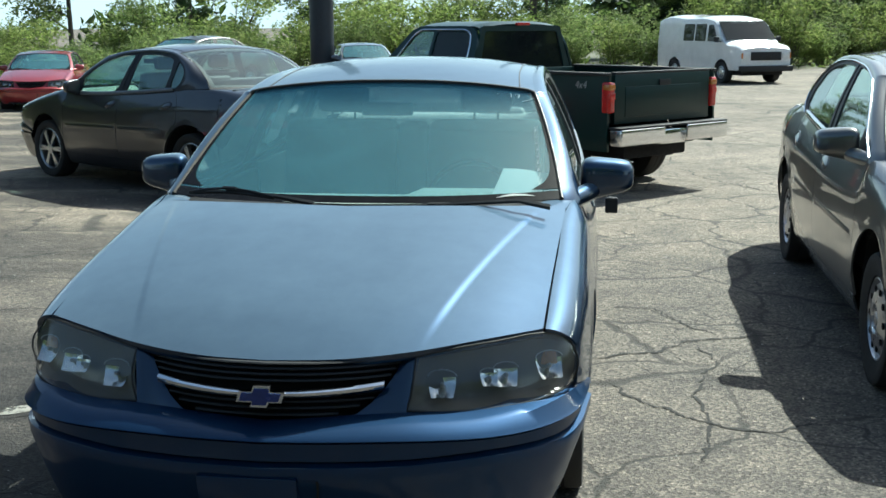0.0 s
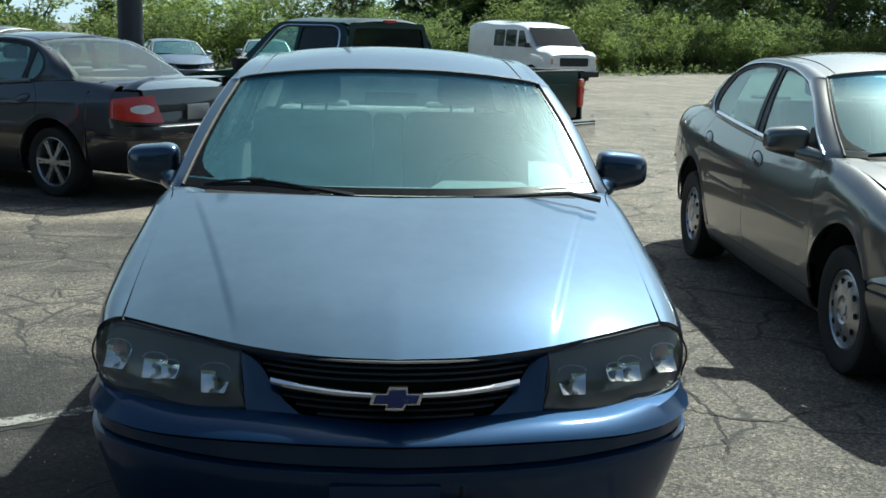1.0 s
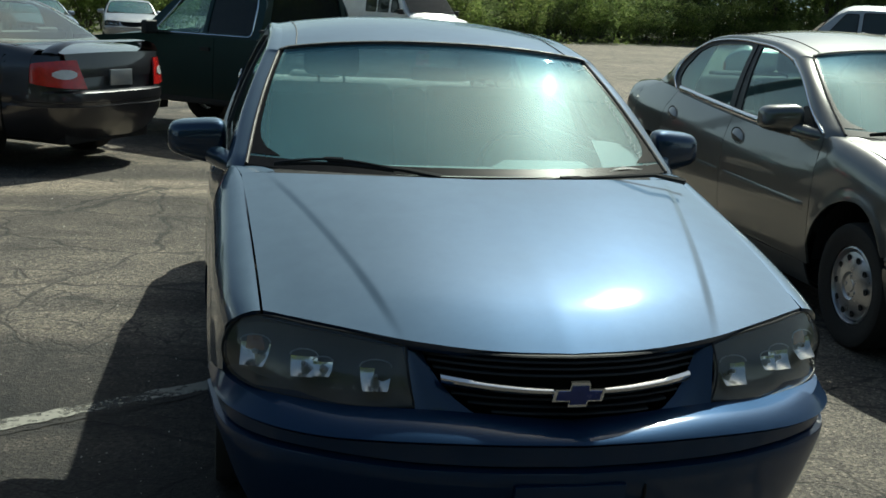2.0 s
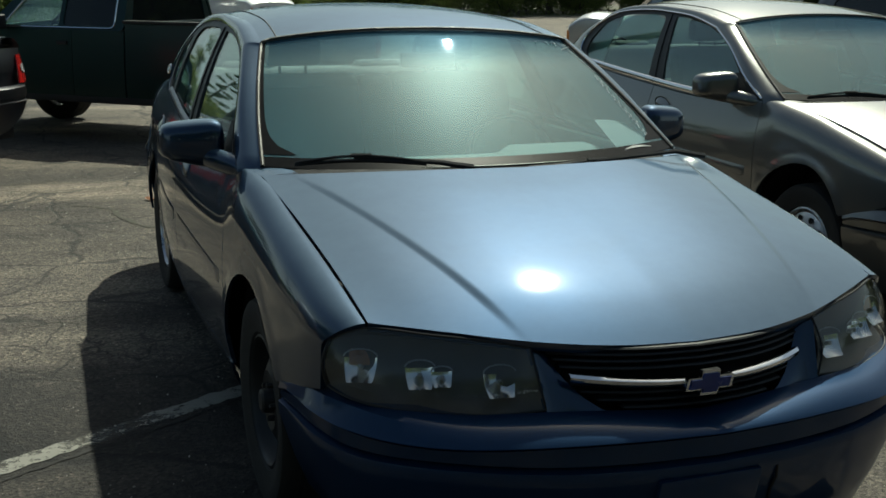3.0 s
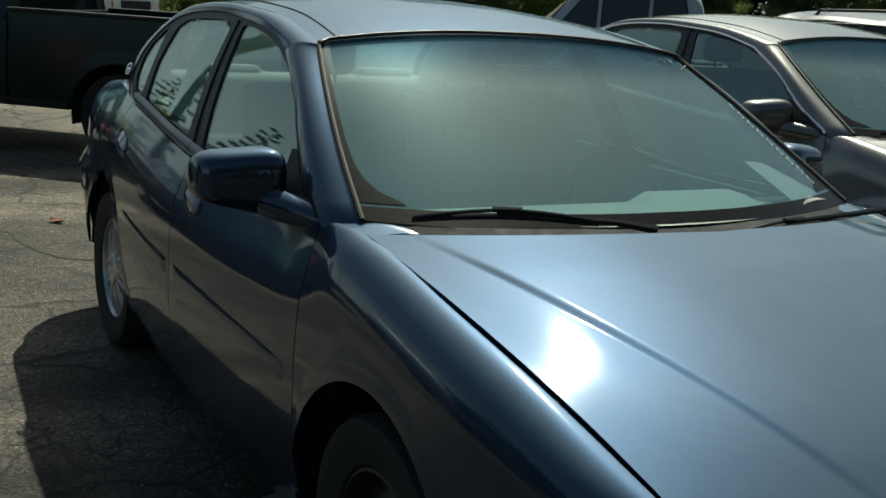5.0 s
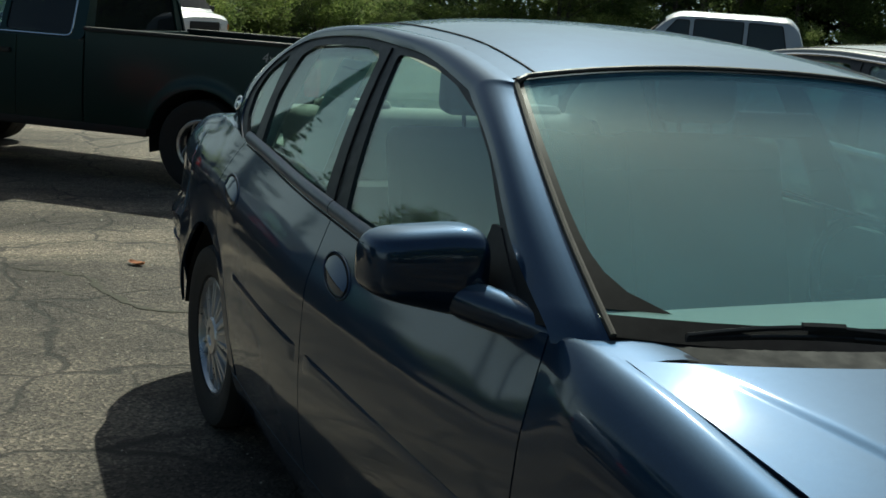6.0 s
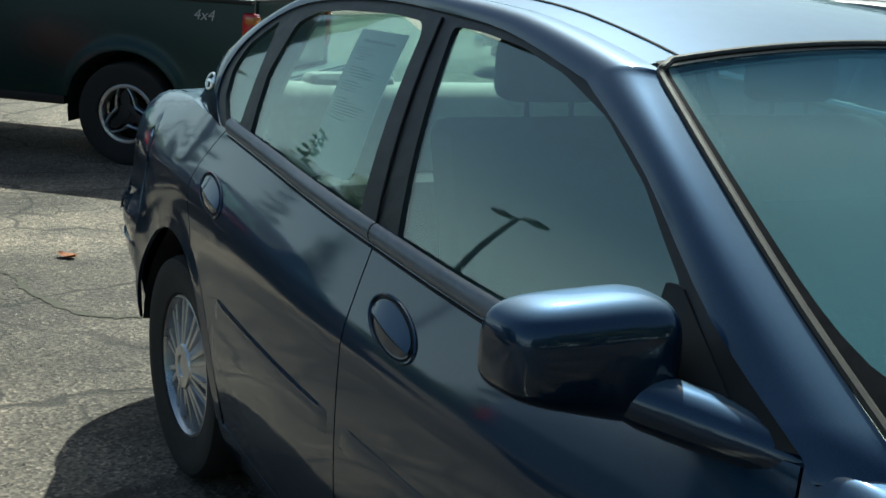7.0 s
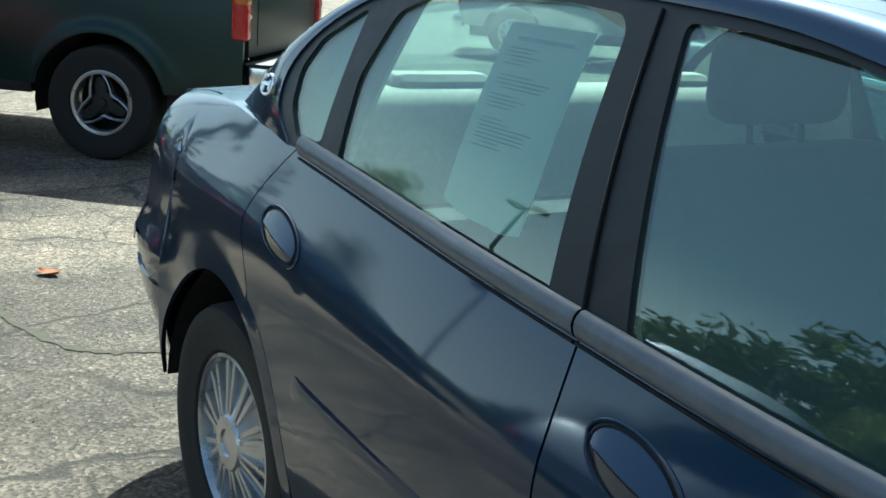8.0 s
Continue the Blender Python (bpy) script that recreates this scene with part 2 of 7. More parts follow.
def leaf_mat(name, col, col2):
    m, n, l, b = node_mat(name)
    g = n.new("ShaderNodeNewGeometry")
    oi = n.new("ShaderNodeObjectInfo")
    r = ramp(n, l, g.outputs["Random Per Island"], [(0.0, tuple(c * 0.75 for c in col)), (0.5, col), (1.0, col2)])
    hs = n.new("ShaderNodeHueSaturation")
    vr = n.new("ShaderNodeMapRange")
    vr.inputs["To Min"].default_value, vr.inputs["To Max"].default_value = 0.75, 1.3
    l.new(oi.outputs["Random"], vr.inputs["Value"])
    l.new(vr.outputs["Result"], hs.inputs["Value"])
    l.new(r.outputs["Color"], hs.inputs["Color"])
    l.new(hs.outputs["Color"], b.inputs["Base Color"])
    b.inputs["Roughness"].default_value = 0.55
    tl = n.new("ShaderNodeBsdfTranslucent")
    l.new(hs.outputs["Color"], tl.inputs["Color"])
    mx = n.new("ShaderNodeMixShader")
    mx.inputs["Fac"].default_value = 0.72
    l.new(b.outputs[0], mx.inputs[1])
    l.new(tl.outputs[0], mx.inputs[2])
    l.new(mx.outputs[0], n["Material Output"].inputs["Surface"])
    return m


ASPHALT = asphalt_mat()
BLUE = paint("blue_paint", (0.0110, 0.0335, 0.078), metal=0.9, rough=0.43, dirt=0.02, ior=1.60, core=1.6, clear=0.05, top_light=0.30, edge_tint=(0.68, 0.70, 0.73))
# duller copy of the car's blue that keeps the shaded bumper dark
BUMPERBLUE = paint("shade_dulled_blue", (0.0098, 0.034, 0.086), metal=0.6, rough=0.50, coat=0.55, dirt=0.02, ior=1.5, clear=0.09, edge_tint=(0.25, 0.32, 0.42))
GREYCAR = paint("champagne_grey_paint", (0.150, 0.150, 0.143), metal=0.75, rough=0.30, dirt=0.12)
DARKCAR = paint("charcoal_paint", (0.048, 0.046, 0.051), metal=0.65, rough=0.30, dirt=0.06)
GREEN = paint("dark_green_paint", (0.0015, 0.024, 0.022), metal=0.1, rough=0.28, coat=0.0, dirt=0.0)
REDCAR = paint("red_paint", (0.28, 0.012, 0.02), metal=0.25, rough=0.35, dirt=0.2)
SILVER = paint("silver_paint", (0.42, 0.43, 0.44), metal=0.6, rough=0.36, dirt=0.2)
WHITE = paint("white_paint", (0.78, 0.79, 0.80), metal=0.0, rough=0.35, dirt=0.2)
STEELBLUE = paint("steel_blue_paint", (0.10, 0.14, 0.20), metal=0.5, rough=0.36, dirt=0.2)
BLACK = plain("black_plastic", (0.016, 0.016, 0.017), 0.62, var=0.3, bumpy=0.1)
SEATDARK = plain("dark_grey_fabric", (0.12, 0.125, 0.12), 0.9, var=0.2, scale=70, bumpy=0.2)
BELT = plain("satin_belt_moulding", (0.145, 0.160, 0.185), 0.34, var=0.2)
TRIM = plain("satin_black_trim", (0.014, 0.014, 0.0155), 0.50, var=0.25)
SEAL = plain("weathered_rubber_seal", (0.055, 0.046, 0.036), 0.55, var=0.3)
RUBBER = plain("tyre_rubber", (0.022, 0.021, 0.020), 0.82, var=0.35, scale=60, bumpy=0.3)
DARK = plain("dark_cavity", (0.008, 0.008, 0.009), 0.85)
MIRROR = plain("mirror_glass", (0.22, 0.23, 0.25), 0.4, metal=1.0, var=0.03)
CHROME = plain("chrome", (0.82, 0.83, 0.85), 0.13, metal=1.0, var=0.05)
ALLOY = plain("wheel_alloy", (0.56, 0.56, 0.57), 0.30, metal=0.85, var=0.15, scale=12)
REFLECTOR = plain("lamp_reflector", (0.90, 0.92, 0.94), 0.14, metal=0.9, var=0.1)
AMBERDULL = plain("dull_amber_plastic", (0.30, 0.15, 0.07), 0.3, coat=0.6)
AMBER = plain("amber_plastic", (0.55, 0.17, 0.02), 0.25, coat=1.0)
LAMPRED = plain("red_lens", (0.55, 0.016, 0.014), 0.18, coat=1.0, var=0.2)
LAMPWHITE = plain("white_lens", (0.75, 0.75, 0.75), 0.2, coat=1.0)
BOWTIE = plain("navy_enamel", (0.015, 0.03, 0.15), 0.25, coat=0.5)
FABRIC = plain("pale_grey_fabric", (0.48, 0.47, 0.41), 0.9, var=0.2, scale=70, bumpy=0.2)
DASHM = plain("grey_green_dash_vinyl", (0.26, 0.31, 0.27), 0.62, var=0.15, scale=60, bumpy=0.15)
HEADLINER = plain("light_headliner", (0.5, 0.51, 0.47), 0.9)
PAPER, _n, _l, _b = node_mat("thin_paper")
_t = noise_tex(_n, _l, 40, 3, 0.5)
_k = ramp(_n, _l, _t.outputs["Fac"], [(0.3, (0.88, 0.89, 0.87)), (0.7, (0.93, 0.93, 0.91))])
_q, _m = _n.new("ShaderNodeBsdfTranslucent"), _n.new("ShaderNodeMixShader")
_l.new(_k.outputs["Color"], _b.inputs["Base Color"])
_l.new(_k.outputs["Color"], _q.inputs["Color"])
_b.inputs["Roughness"].default_value, _m.inputs["Fac"].default_value = 0.7, 0.6
_l.new(_b.outputs[0], _m.inputs[1])
_l.new(_q.outputs[0], _m.inputs[2])
_l.new(_m.outputs[0], _n["Material Output"].inputs["Surface"])
INK = plain("faded_ink", (0.42, 0.45, 0.45), 0.8)
POLE = plain("dark_bronze_metal", (0.03, 0.035, 0.045), 0.45, metal=0.3, var=0.2)
BARK = plain("bark", (0.085, 0.07, 0.055), 0.9, var=0.4, scale=8, bumpy=0.6)
# teal dust colours also carry a painted veil of reflected sky light
GLASS = window_glass("green_tinted_glass", (0.74, 0.91, 0.87), dust=0.05, dust_veil_col=(0.50, 0.66, 0.64), gloss=0.12)
SHIELD = window_glass("dusty_veiled_windshield_glass", (0.44, 0.62, 0.65), dust=0.34, dust_veil_col=(0.115, 0.32, 0.365), gloss=0.085, film=0.011)
SHADE = shade_tint("windshield_shade_tint", (0.50, 0.60, 0.70), 1.32, 1.44)
BOWLRING = plain("dull_bright_ring", (0.30, 0.30, 0.29), 0.3, metal=0.7)
LAMPBOWL = plain("lamp_bowl", (0.06, 0.058, 0.054), 0.4)
SMOKED = window_glass("smoked_glass", (0.22, 0.26, 0.25), dust=0.03)
DARKGLASS = window_glass("dark_tinted_glass", (0.10, 0.12, 0.12), dust=0.03)
LENS = window_glass("hazy_lamp_lens", (0.90, 0.90, 0.88), dust=0.05, dust_veil_col=(0.36, 0.36, 0.33), gloss=0.06)

BORDER, _n, _l, _b = node_mat("black_glass_edge")
_t = noise_tex(_n, _l, 30, 4, 0.6)
_k = ramp(_n, _l, _t.outputs["Fac"], [(0.3, (0.006, 0.006, 0.007)), (0.7, (0.012, 0.012, 0.013))])
_l.new(_k.outputs["Color"], _b.inputs["Base Color"])
_b.inputs["Roughness"].default_value, _b.inputs["Specular IOR Level"].default_value = 0.25, 0.06
STEEL = plain("black_steel_wheel", (0.02, 0.02, 0.021), 0.5, var=0.3)


def worn_paint():
    """Road paint worn through to the asphalt."""
    m, n, l, b = node_mat("worn_road_paint")
    b.inputs["Base Color"].default_value, b.inputs["Roughness"].default_value = (0.36, 0.345, 0.30, 1), 0.9
    t, u = noise_tex(n, l, 28, 8, 0.75), noise_tex(n, l, 3.0, 4, 0.6)
    add = n.new("ShaderNodeMath")
    add.operation = "ADD"
    l.new(t.outputs["Fac"], add.inputs[0])
    l.new(u.outputs["Fac"], add.inputs[1])
    k = ramp(n, l, add.outputs[0], [(0.46, (0, 0, 0)), (0.62, (0.75, 0.75, 0.75))])
    k.color_ramp.elements[0].position, k.color_ramp.elements[1].position = 0.84 / 2, 1.04 / 2
    half = n.new("ShaderNodeMath")
    half.operation = "MULTIPLY"
    half.inputs[1].default_value = 0.5
    l.new(add.outputs[0], half.inputs[0])
    l.new(half.outputs[0], k.inputs["Fac"])
    tr, mx = n.new("ShaderNodeBsdfTransparent"), n.new("ShaderNodeMixShader")
    l.new(k.outputs["Color"], mx.inputs["Fac"])
    l.new(tr.outputs[0], mx.inputs[1])
    l.new(b.outputs[0], mx.inputs[2])
    l.new(mx.outputs[0], n["Material Output"].inputs["Surface"])
    return m

# ---- tools for meshes ----
def spl(tab):
    """A smooth curve through (t, value) pairs."""
    t, v = np.array([p[0] for p in tab], float), np.array([p[1] for p in tab], float)
    s = np.gradient(v, t) if len(t) > 2 else np.full(2, (v[1] - v[0]) / (t[1] - t[0]))

    def f(q):
        if q <= t[0]:
            return float(v[0])
        if q >= t[-1]:
            return float(v[-1])
        i = int(np.searchsorted(t, q) - 1)
        h = t[i + 1] - t[i]
        a = (q - t[i]) / h
        return float((1 + 2 * a) * (1 - a) ** 2 * v[i] + a * (1 - a) ** 2 * h * s[i] + a * a * (3 - 2 * a) * v[i + 1] + a * a * (a - 1) * h * s[i + 1])
    return f


def spl3(pts):
    """A smooth curve in space, run through from 0 to 1."""
    p = np.array(pts, float)
    d = np.r_[0, np.cumsum(np.linalg.norm(np.diff(p, axis=0), axis=1))]
    d /= d[-1]
    fs = [spl(list(zip(d, p[:, k]))) for k in range(p.shape[1])]
    return lambda q: np.array([f(q) for f in fs])


def part(name, geo, mat, parent, label="", smooth=True, thick=0.0, split=35, outward=None):
    """Links (vertices, faces) as one mesh object under a thing or a part; thick gives a sheet its depth, inwards."""
    verts, faces = geo
    me = bpy.data.meshes.new(name)
    me.from_pydata([tuple(map(float, v)) for v in verts], [], [tuple(f) for f in faces])
    me.validate()
    if outward is not None or thick:
        bm = bmesh.new()
        bm.from_mesh(me)
        bmesh.ops.remove_doubles(bm, verts=bm.verts, dist=1e-5)
        bm.normal_update()
        if outward is not None:
            c = Vector(outward)
            if sum(f.normal.dot(f.calc_center_median() - c) * f.calc_area() for f in bm.faces) < 0:
                bmesh.ops.reverse_faces(bm, faces=bm.faces)
                bm.normal_update()
        if thick:
            old, rim, skin_faces = list(bm.verts), [e for e in bm.edges if len(e.link_faces) == 1], list(bm.faces)
            inner = {v: bm.verts.new(v.co - v.normal * thick) for v in old}
            for f in skin_faces:
                bm.faces.new([inner[v] for v in reversed(f.verts)])
            for e in rim:
                lp = e.link_loops[0]
                p, q = lp.vert, lp.link_loop_next.vert
                bm.faces.new((q, p, inner[p], inner[q]))
        bm.to_mesh(me)
        bm.free()
    if smooth:
        me.polygons.foreach_set("use_smooth", [True] * len(me.polygons))
        me.set_sharp_from_angle(angle=radians(split))
    me.materials.append(mat)
    ob = new(name, me)
    if parent is not None:
        ob.parent = parent
    if label:
        tagged(ob, label)
    return ob


def grid(rows):
    """Quads over a rectangular net of points."""
    nu, nv = len(rows), len(rows[0])
    verts = [p for r in rows for p in r]
    faces = [(i * nv + j, (i + 1) * nv + j, (i + 1) * nv + j + 1, i * nv + j + 1) for i in range(nu - 1) for j in range(nv - 1)]
    return verts, faces


def join(*geos):
    verts, faces = [], []
    for v, f in geos:
        k = len(verts)
        verts += list(v)
        faces += [tuple(i + k for i in q) for q in f]
    return verts, faces


def moved(geo, m):
    return [m @ Vector(v) for v in geo[0]], geo[1]


def flip(geo):
    """Mirrored across the car's middle."""
    return [(-v[0], v[1], v[2]) for v in geo[0]], [tuple(reversed(f)) for f in geo[1]]


def box(x0, x1, y0, y1, z0, z1, bev=0.01, seg=2):
    """A block with rounded edges."""
    bm = bmesh.new()
    bmesh.ops.create_cube(bm, size=1.0)
    for v in bm.verts:
        v.co = ((x0 + x1) / 2 + v.co.x * (x1 - x0), (y0 + y1) / 2 + v.co.y * (y1 - y0), (z0 + z1) / 2 + v.co.z * (z1 - z0))
    if bev:
        bmesh.ops.bevel(bm, geom=list(bm.edges), offset=min(bev, 0.45 * min(x1 - x0, y1 - y0, z1 - z0)), segments=seg, affect="EDGES", profile=0.6)
    out = [v.co.copy() for v in bm.verts], [[v.index for v in f.verts] for f in bm.faces]
    bm.free()
    return out


def tube(path, rad, n=8, caps=True):
    """A round bar along points; rad is one radius or one for each point."""
    pts = [Vector(p) for p in path]
    rads = rad if isinstance(rad, (list, tuple)) else [rad] * len(pts)
    verts, faces = [], []
    for i, p in enumerate(pts):
        d = (pts[min(i + 1, len(pts) - 1)] - pts[max(i - 1, 0)]).normalized()
        a = d.orthogonal().normalized() if i == 0 else (a - a.dot(d) * d).normalized()
        b = d.cross(a)
        for k in range(n):
            w = 2 * math.pi * k / n
            verts.append(p + float(rads[i]) * (math.cos(w) * a + math.sin(w) * b))
    for i in range(len(pts) - 1):
        for k in range(n):
            faces.append((i * n + k, i * n + (k + 1) % n, (i + 1) * n + (k + 1) % n, (i + 1) * n + k))
    if caps:
        faces += [tuple(reversed(range(n))), tuple(range((len(pts) - 1) * n, len(pts) * n))]
    return verts, faces


def lathe(profile, n=48, axis="x"):
    """A profile of (radius, along) turned about the axis."""
    verts, faces = [], []
    m = len(profile)
    for k in range(n):
        w = 2 * math.pi * k / n
        for r, a in profile:
            verts.append((a, r * math.cos(w), r * math.sin(w)) if axis == "x" else (r * math.cos(w), r * math.sin(w), a))
    for k in range(n):
        for j in range(m - 1):
            faces.append((k * m + j, k * m + j + 1, ((k + 1) % n) * m + j + 1, ((k + 1) % n) * m + j))
    return verts, faces


def flat(loops, to3d, depth):
    """A plate from outlines in 2D (the first outside, the others holes), laid out by to3d(a, b, d) and given depth."""
    bm = bmesh.new()
    edges = []
    for lp in loops:
        vs = [bm.verts.new((a, b, 0)) for a, b in lp]
        edges += [bm.edges.new((vs[i], vs[(i + 1) % len(vs)])) for i in range(len(vs))]
    bmesh.ops.triangle_fill(bm, use_beauty=True, edges=edges)
    bm.verts.index_update()
    front = [(v.co.x, v.co.y) for v in bm.verts]
    tris = [[v.index for v in f.verts] for f in bm.faces]
    rim = [(e.verts[0].index, e.verts[1].index) for e in bm.edges if len(e.link_faces) == 1]
    bm.free()
    k = len(front)
    verts = [to3d(a, b, 0.0) for a, b in front] + [to3d(a, b, depth) for a, b in front]
    faces = tris + [[i + k for i in reversed(t)] for t in tris] + [(a, b, b + k, a + k) for a, b in rim]
    solid = bmesh.new()
    vs = [solid.verts.new(v) for v in verts]
    for f in faces:
        solid.faces.new([vs[i] for i in f])
    bmesh.ops.recalc_face_normals(solid, faces=solid.faces)
    solid.verts.index_update()
    out = [v.co.copy() for v in solid.verts], [[v.index for v in f.verts] for f in solid.faces]
    solid.free()
    return out


def rounded(pts, r=0.03, seg=4):
    """A closed outline with its corners rounded."""
    out = []
    n = len(pts)
    for i in range(n):
        a, b, c = (Vector(pts[k % n]) for k in (i - 1, i, i + 1))
        u, v = a - b, c - b
        q = min(r, 0.45 * u.length, 0.45 * v.length)
        s, e = b + u.normalized() * q, b + v.normalized() * q
        for k in range(seg + 1):
            t = k / seg
            out.append(tuple((1 - t) ** 2 * s + 2 * t * (1 - t) * b + t * t * e))
    return out


def thing(name, label, category, group="", kind="", m=None):
    ob = new(name)
    if m is not None:
        ob.matrix_world = m
    return tagged(ob, label, category, group, kind)

# ---- the sedan: one set of body lines, warped to each car's own proportions ----
# local axes: nose towards -y, x = 0 in the middle, ground at z = 0
ZT = spl([(0.34, 0.812), (0.7, 0.893), (1.05, 0.958), (1.30, 1.003), (1.425, 1.020), (1.52, 1.027), (1.62, 1.012), (1.9, 1.0), (2.25, 1.004), (2.72, 1.027), (3.14, 1.052), (3.64, 1.088), (3.9, 1.10), (4.14, 1.108), (4.5, 1.095), (4.9, 1.045)])
XT = spl([(0.34, 0.783), (0.9, 0.80), (1.425, 0.822), (1.6, 0.852), (2.0, 0.864), (2.25, 0.864), (2.72, 0.853), (3.14, 0.842), (3.64, 0.827), (3.9, 0.815), (4.14, 0.790), (4.5, 0.72), (4.9, 0.665)])
WM = spl([(0.30, 0.845), (0.42, 0.878), (0.72, 0.912), (1.15, 0.926), (1.6, 0.934), (2.68, 0.942), (3.5, 0.932), (3.95, 0.922), (4.35, 0.90), (4.6, 0.868), (4.75, 0.835), (4.9, 0.77)])
RR = spl([(0.34, 0.10), (0.8, 0.15), (1.3, 0.17), (1.7, 0.185), (3.3, 0.185), (3.8, 0.19), (4.9, 0.20)])
F_LINE = [(1.60, 1.03), (1.80, 1.128), (2.03, 1.273), (2.235, 1.369), (2.30, 1.390), (2.565, 1.440), (2.82, 1.458), (3.05, 1.466), (3.32, 1.456), (3.527, 1.424), (3.69, 1.347), (3.785, 1.25), (3.775, 1.16), (3.67, 1.09)]
R_LINE = [(0.802, 1.50, 1.036), (0.764, 1.73, 1.163), (0.714, 1.955, 1.292), (0.662, 2.145, 1.396), (0.648, 2.19, 1.418), (0.622, 2.50, 1.470), (0.615, 2.80, 1.491), (0.615, 3.05, 1.497), (0.615, 3.30, 1.487), (0.622, 3.48, 1.460), (0.650, 3.735, 1.374), (0.695, 3.94, 1.268), (0.740, 4.07, 1.182), (0.772, 4.14, 1.118)]
C_LINE = [(1.30, 1.024), (1.59, 1.173), (1.88, 1.317), (2.13, 1.436), (2.19, 1.463), (2.5, 1.518), (2.8, 1.545), (3.05, 1.550), (3.3, 1.537), (3.50, 1.504), (3.78, 1.392), (4.05, 1.248), (4.24, 1.158), (4.32, 1.122)]
T_WS, T_RW = 4 / 13, 9 / 13
AXLES = (1.15, 3.95)
BASE_WIN = dict(
    front=[(1.80, 1.022), (2.28, 1.010), (2.614, 1.036), (2.755, 1.434), (2.630, 1.430), (2.490, 1.416), (2.338, 1.386), (2.177, 1.335), (2.029, 1.259), (1.880, 1.152)],
    rear=[(2.785, 1.044), (3.14, 1.062), (3.478, 1.088), (3.515, 1.256), (3.488, 1.385), (3.410, 1.420), (3.303, 1.431), (3.021, 1.440), (2.890, 1.434), (2.862, 1.41)],
    quarter=[(3.556, 1.106), (3.650, 1.104), (3.722, 1.165), (3.745, 1.24), (3.71, 1.306), (3.588, 1.384)])
_r = [spl([(i / 13, p[k]) for i, p in enumerate(R_LINE)]) for k in range(3)]
_c = [spl([(i / 13, p[k]) for i, p in enumerate(C_LINE)]) for k in range(2)]
_f = [spl([(i / 13, p[k]) for i, p in enumerate(F_LINE)]) for k in range(2)]


def gx(z):
    """Half width of the upright side of the cabin."""
    return 0.858 - 0.30 * (z - 1.03) - 0.36 * (z - 1.03) ** 2


def dense(loop, step=0.05):
    """An outline with points added along its long edges."""
    out = []
    for p, q in zip(loop, loop[1:] + loop[:1]):
        k = max(1, int(math.hypot(q[0] - p[0], q[1] - p[1]) / step))
        out += [(p[0] + (q[0] - p[0]) * i / k, p[1] + (q[1] - p[1]) * i / k) for i in range(k)]
    return out


def bowed_pane(loop, sg, depth, nz=14, ny=10):
    """Side glass that follows the curve of the cabin, cut to an outline of (y, z)."""
    zs = [p[1] for p in loop]
    rows = []
    for z in np.linspace(min(zs) + 0.001, max(zs) - 0.001, nz):
        ys = [p[0] + (q[0] - p[0]) * (z - p[1]) / (q[1] - p[1]) for p, q in zip(loop, loop[1:] + loop[:1]) if (p[1] - z) * (q[1] - z) < 0]
        rows.append([(sg * (gx(z) - depth), min(ys) + (max(ys) - min(ys)) * k / ny, z) for k in range(ny + 1)])
    return grid(rows)


def top_pt(t, s):
    """The skin of windshield, roof and rear window: t along, s from side to side."""
    k = abs(s) ** 2.3
    return (s * _r[0](t), _r[1](t) * k + _c[0](t) * (1 - k), _r[2](t) * k + _c[1](t) * (1 - k))


def arch(y, r, yc, zc=0.335):
    return zc + math.sqrt(max(0.0, r * r - (y - yc) ** 2)) if abs(y - yc) < r else 0.0


def side_x(y, z):
    """Half width of the flank."""
    zt, r, wm, xt = ZT(y), RR(y), WM(y), XT(y)
    zs = zt - r

    def prof(q):
        w = wm - (0.075 * ((0.60 - q) / 0.42) ** 2 if q < 0.60 else 0.028 * ((q - 0.60) / 0.36) ** 2)
        for yc in AXLES:
            d = math.hypot(y - yc, q - 0.335)
            w += 0.007 * math.exp(-((d - 0.42) / 0.03) ** 2)
        return w
    if z <= zs:
        return prof(z)
    a = min(1.0, (z - zs) / r)
    # along the doors and under the rear pillar the shoulder leans in, elsewhere it rolls over
    k = min(1.0, max(0.0, (y - 1.40) / 0.25)) * min(1.0, max(0.0, (4.80 - y) / 0.85))
    k = k * k * (3 - 2 * k)
    return xt + (prof(zs) - xt) * ((1 - k) * math.sqrt(max(0.0, 1 - a ** 2.2)) + k * (1 - a ** 1.1))


def side_rows(ya, yb, zlo, zhi, cols, nz=18, gap=0.0025):
    """Rows of a flank panel between edges ya(z), yb(z) and heights zlo(y), zhi(y)."""
    rows = []
    for u in cols:
        col = []
        for j in range(nz + 1):
            a = math.sin(j / nz * math.pi / 2) if zhi is ZT else j / nz
            y = ya(0.7) + u * (yb(0.7) - ya(0.7))
            for _ in range(3):
                lo, hi = zlo(y), zhi(y)
                z = lo + (hi - lo) * a
                y0, y1 = ya(z) + gap, yb(z) - gap
                y = y0 + u * (y1 - y0)
            lo, hi = zlo(y), zhi(y)
            z = lo + (hi - lo) * a
            col.append((side_x(y, z), y, z))
        rows.append(col)
    return rows


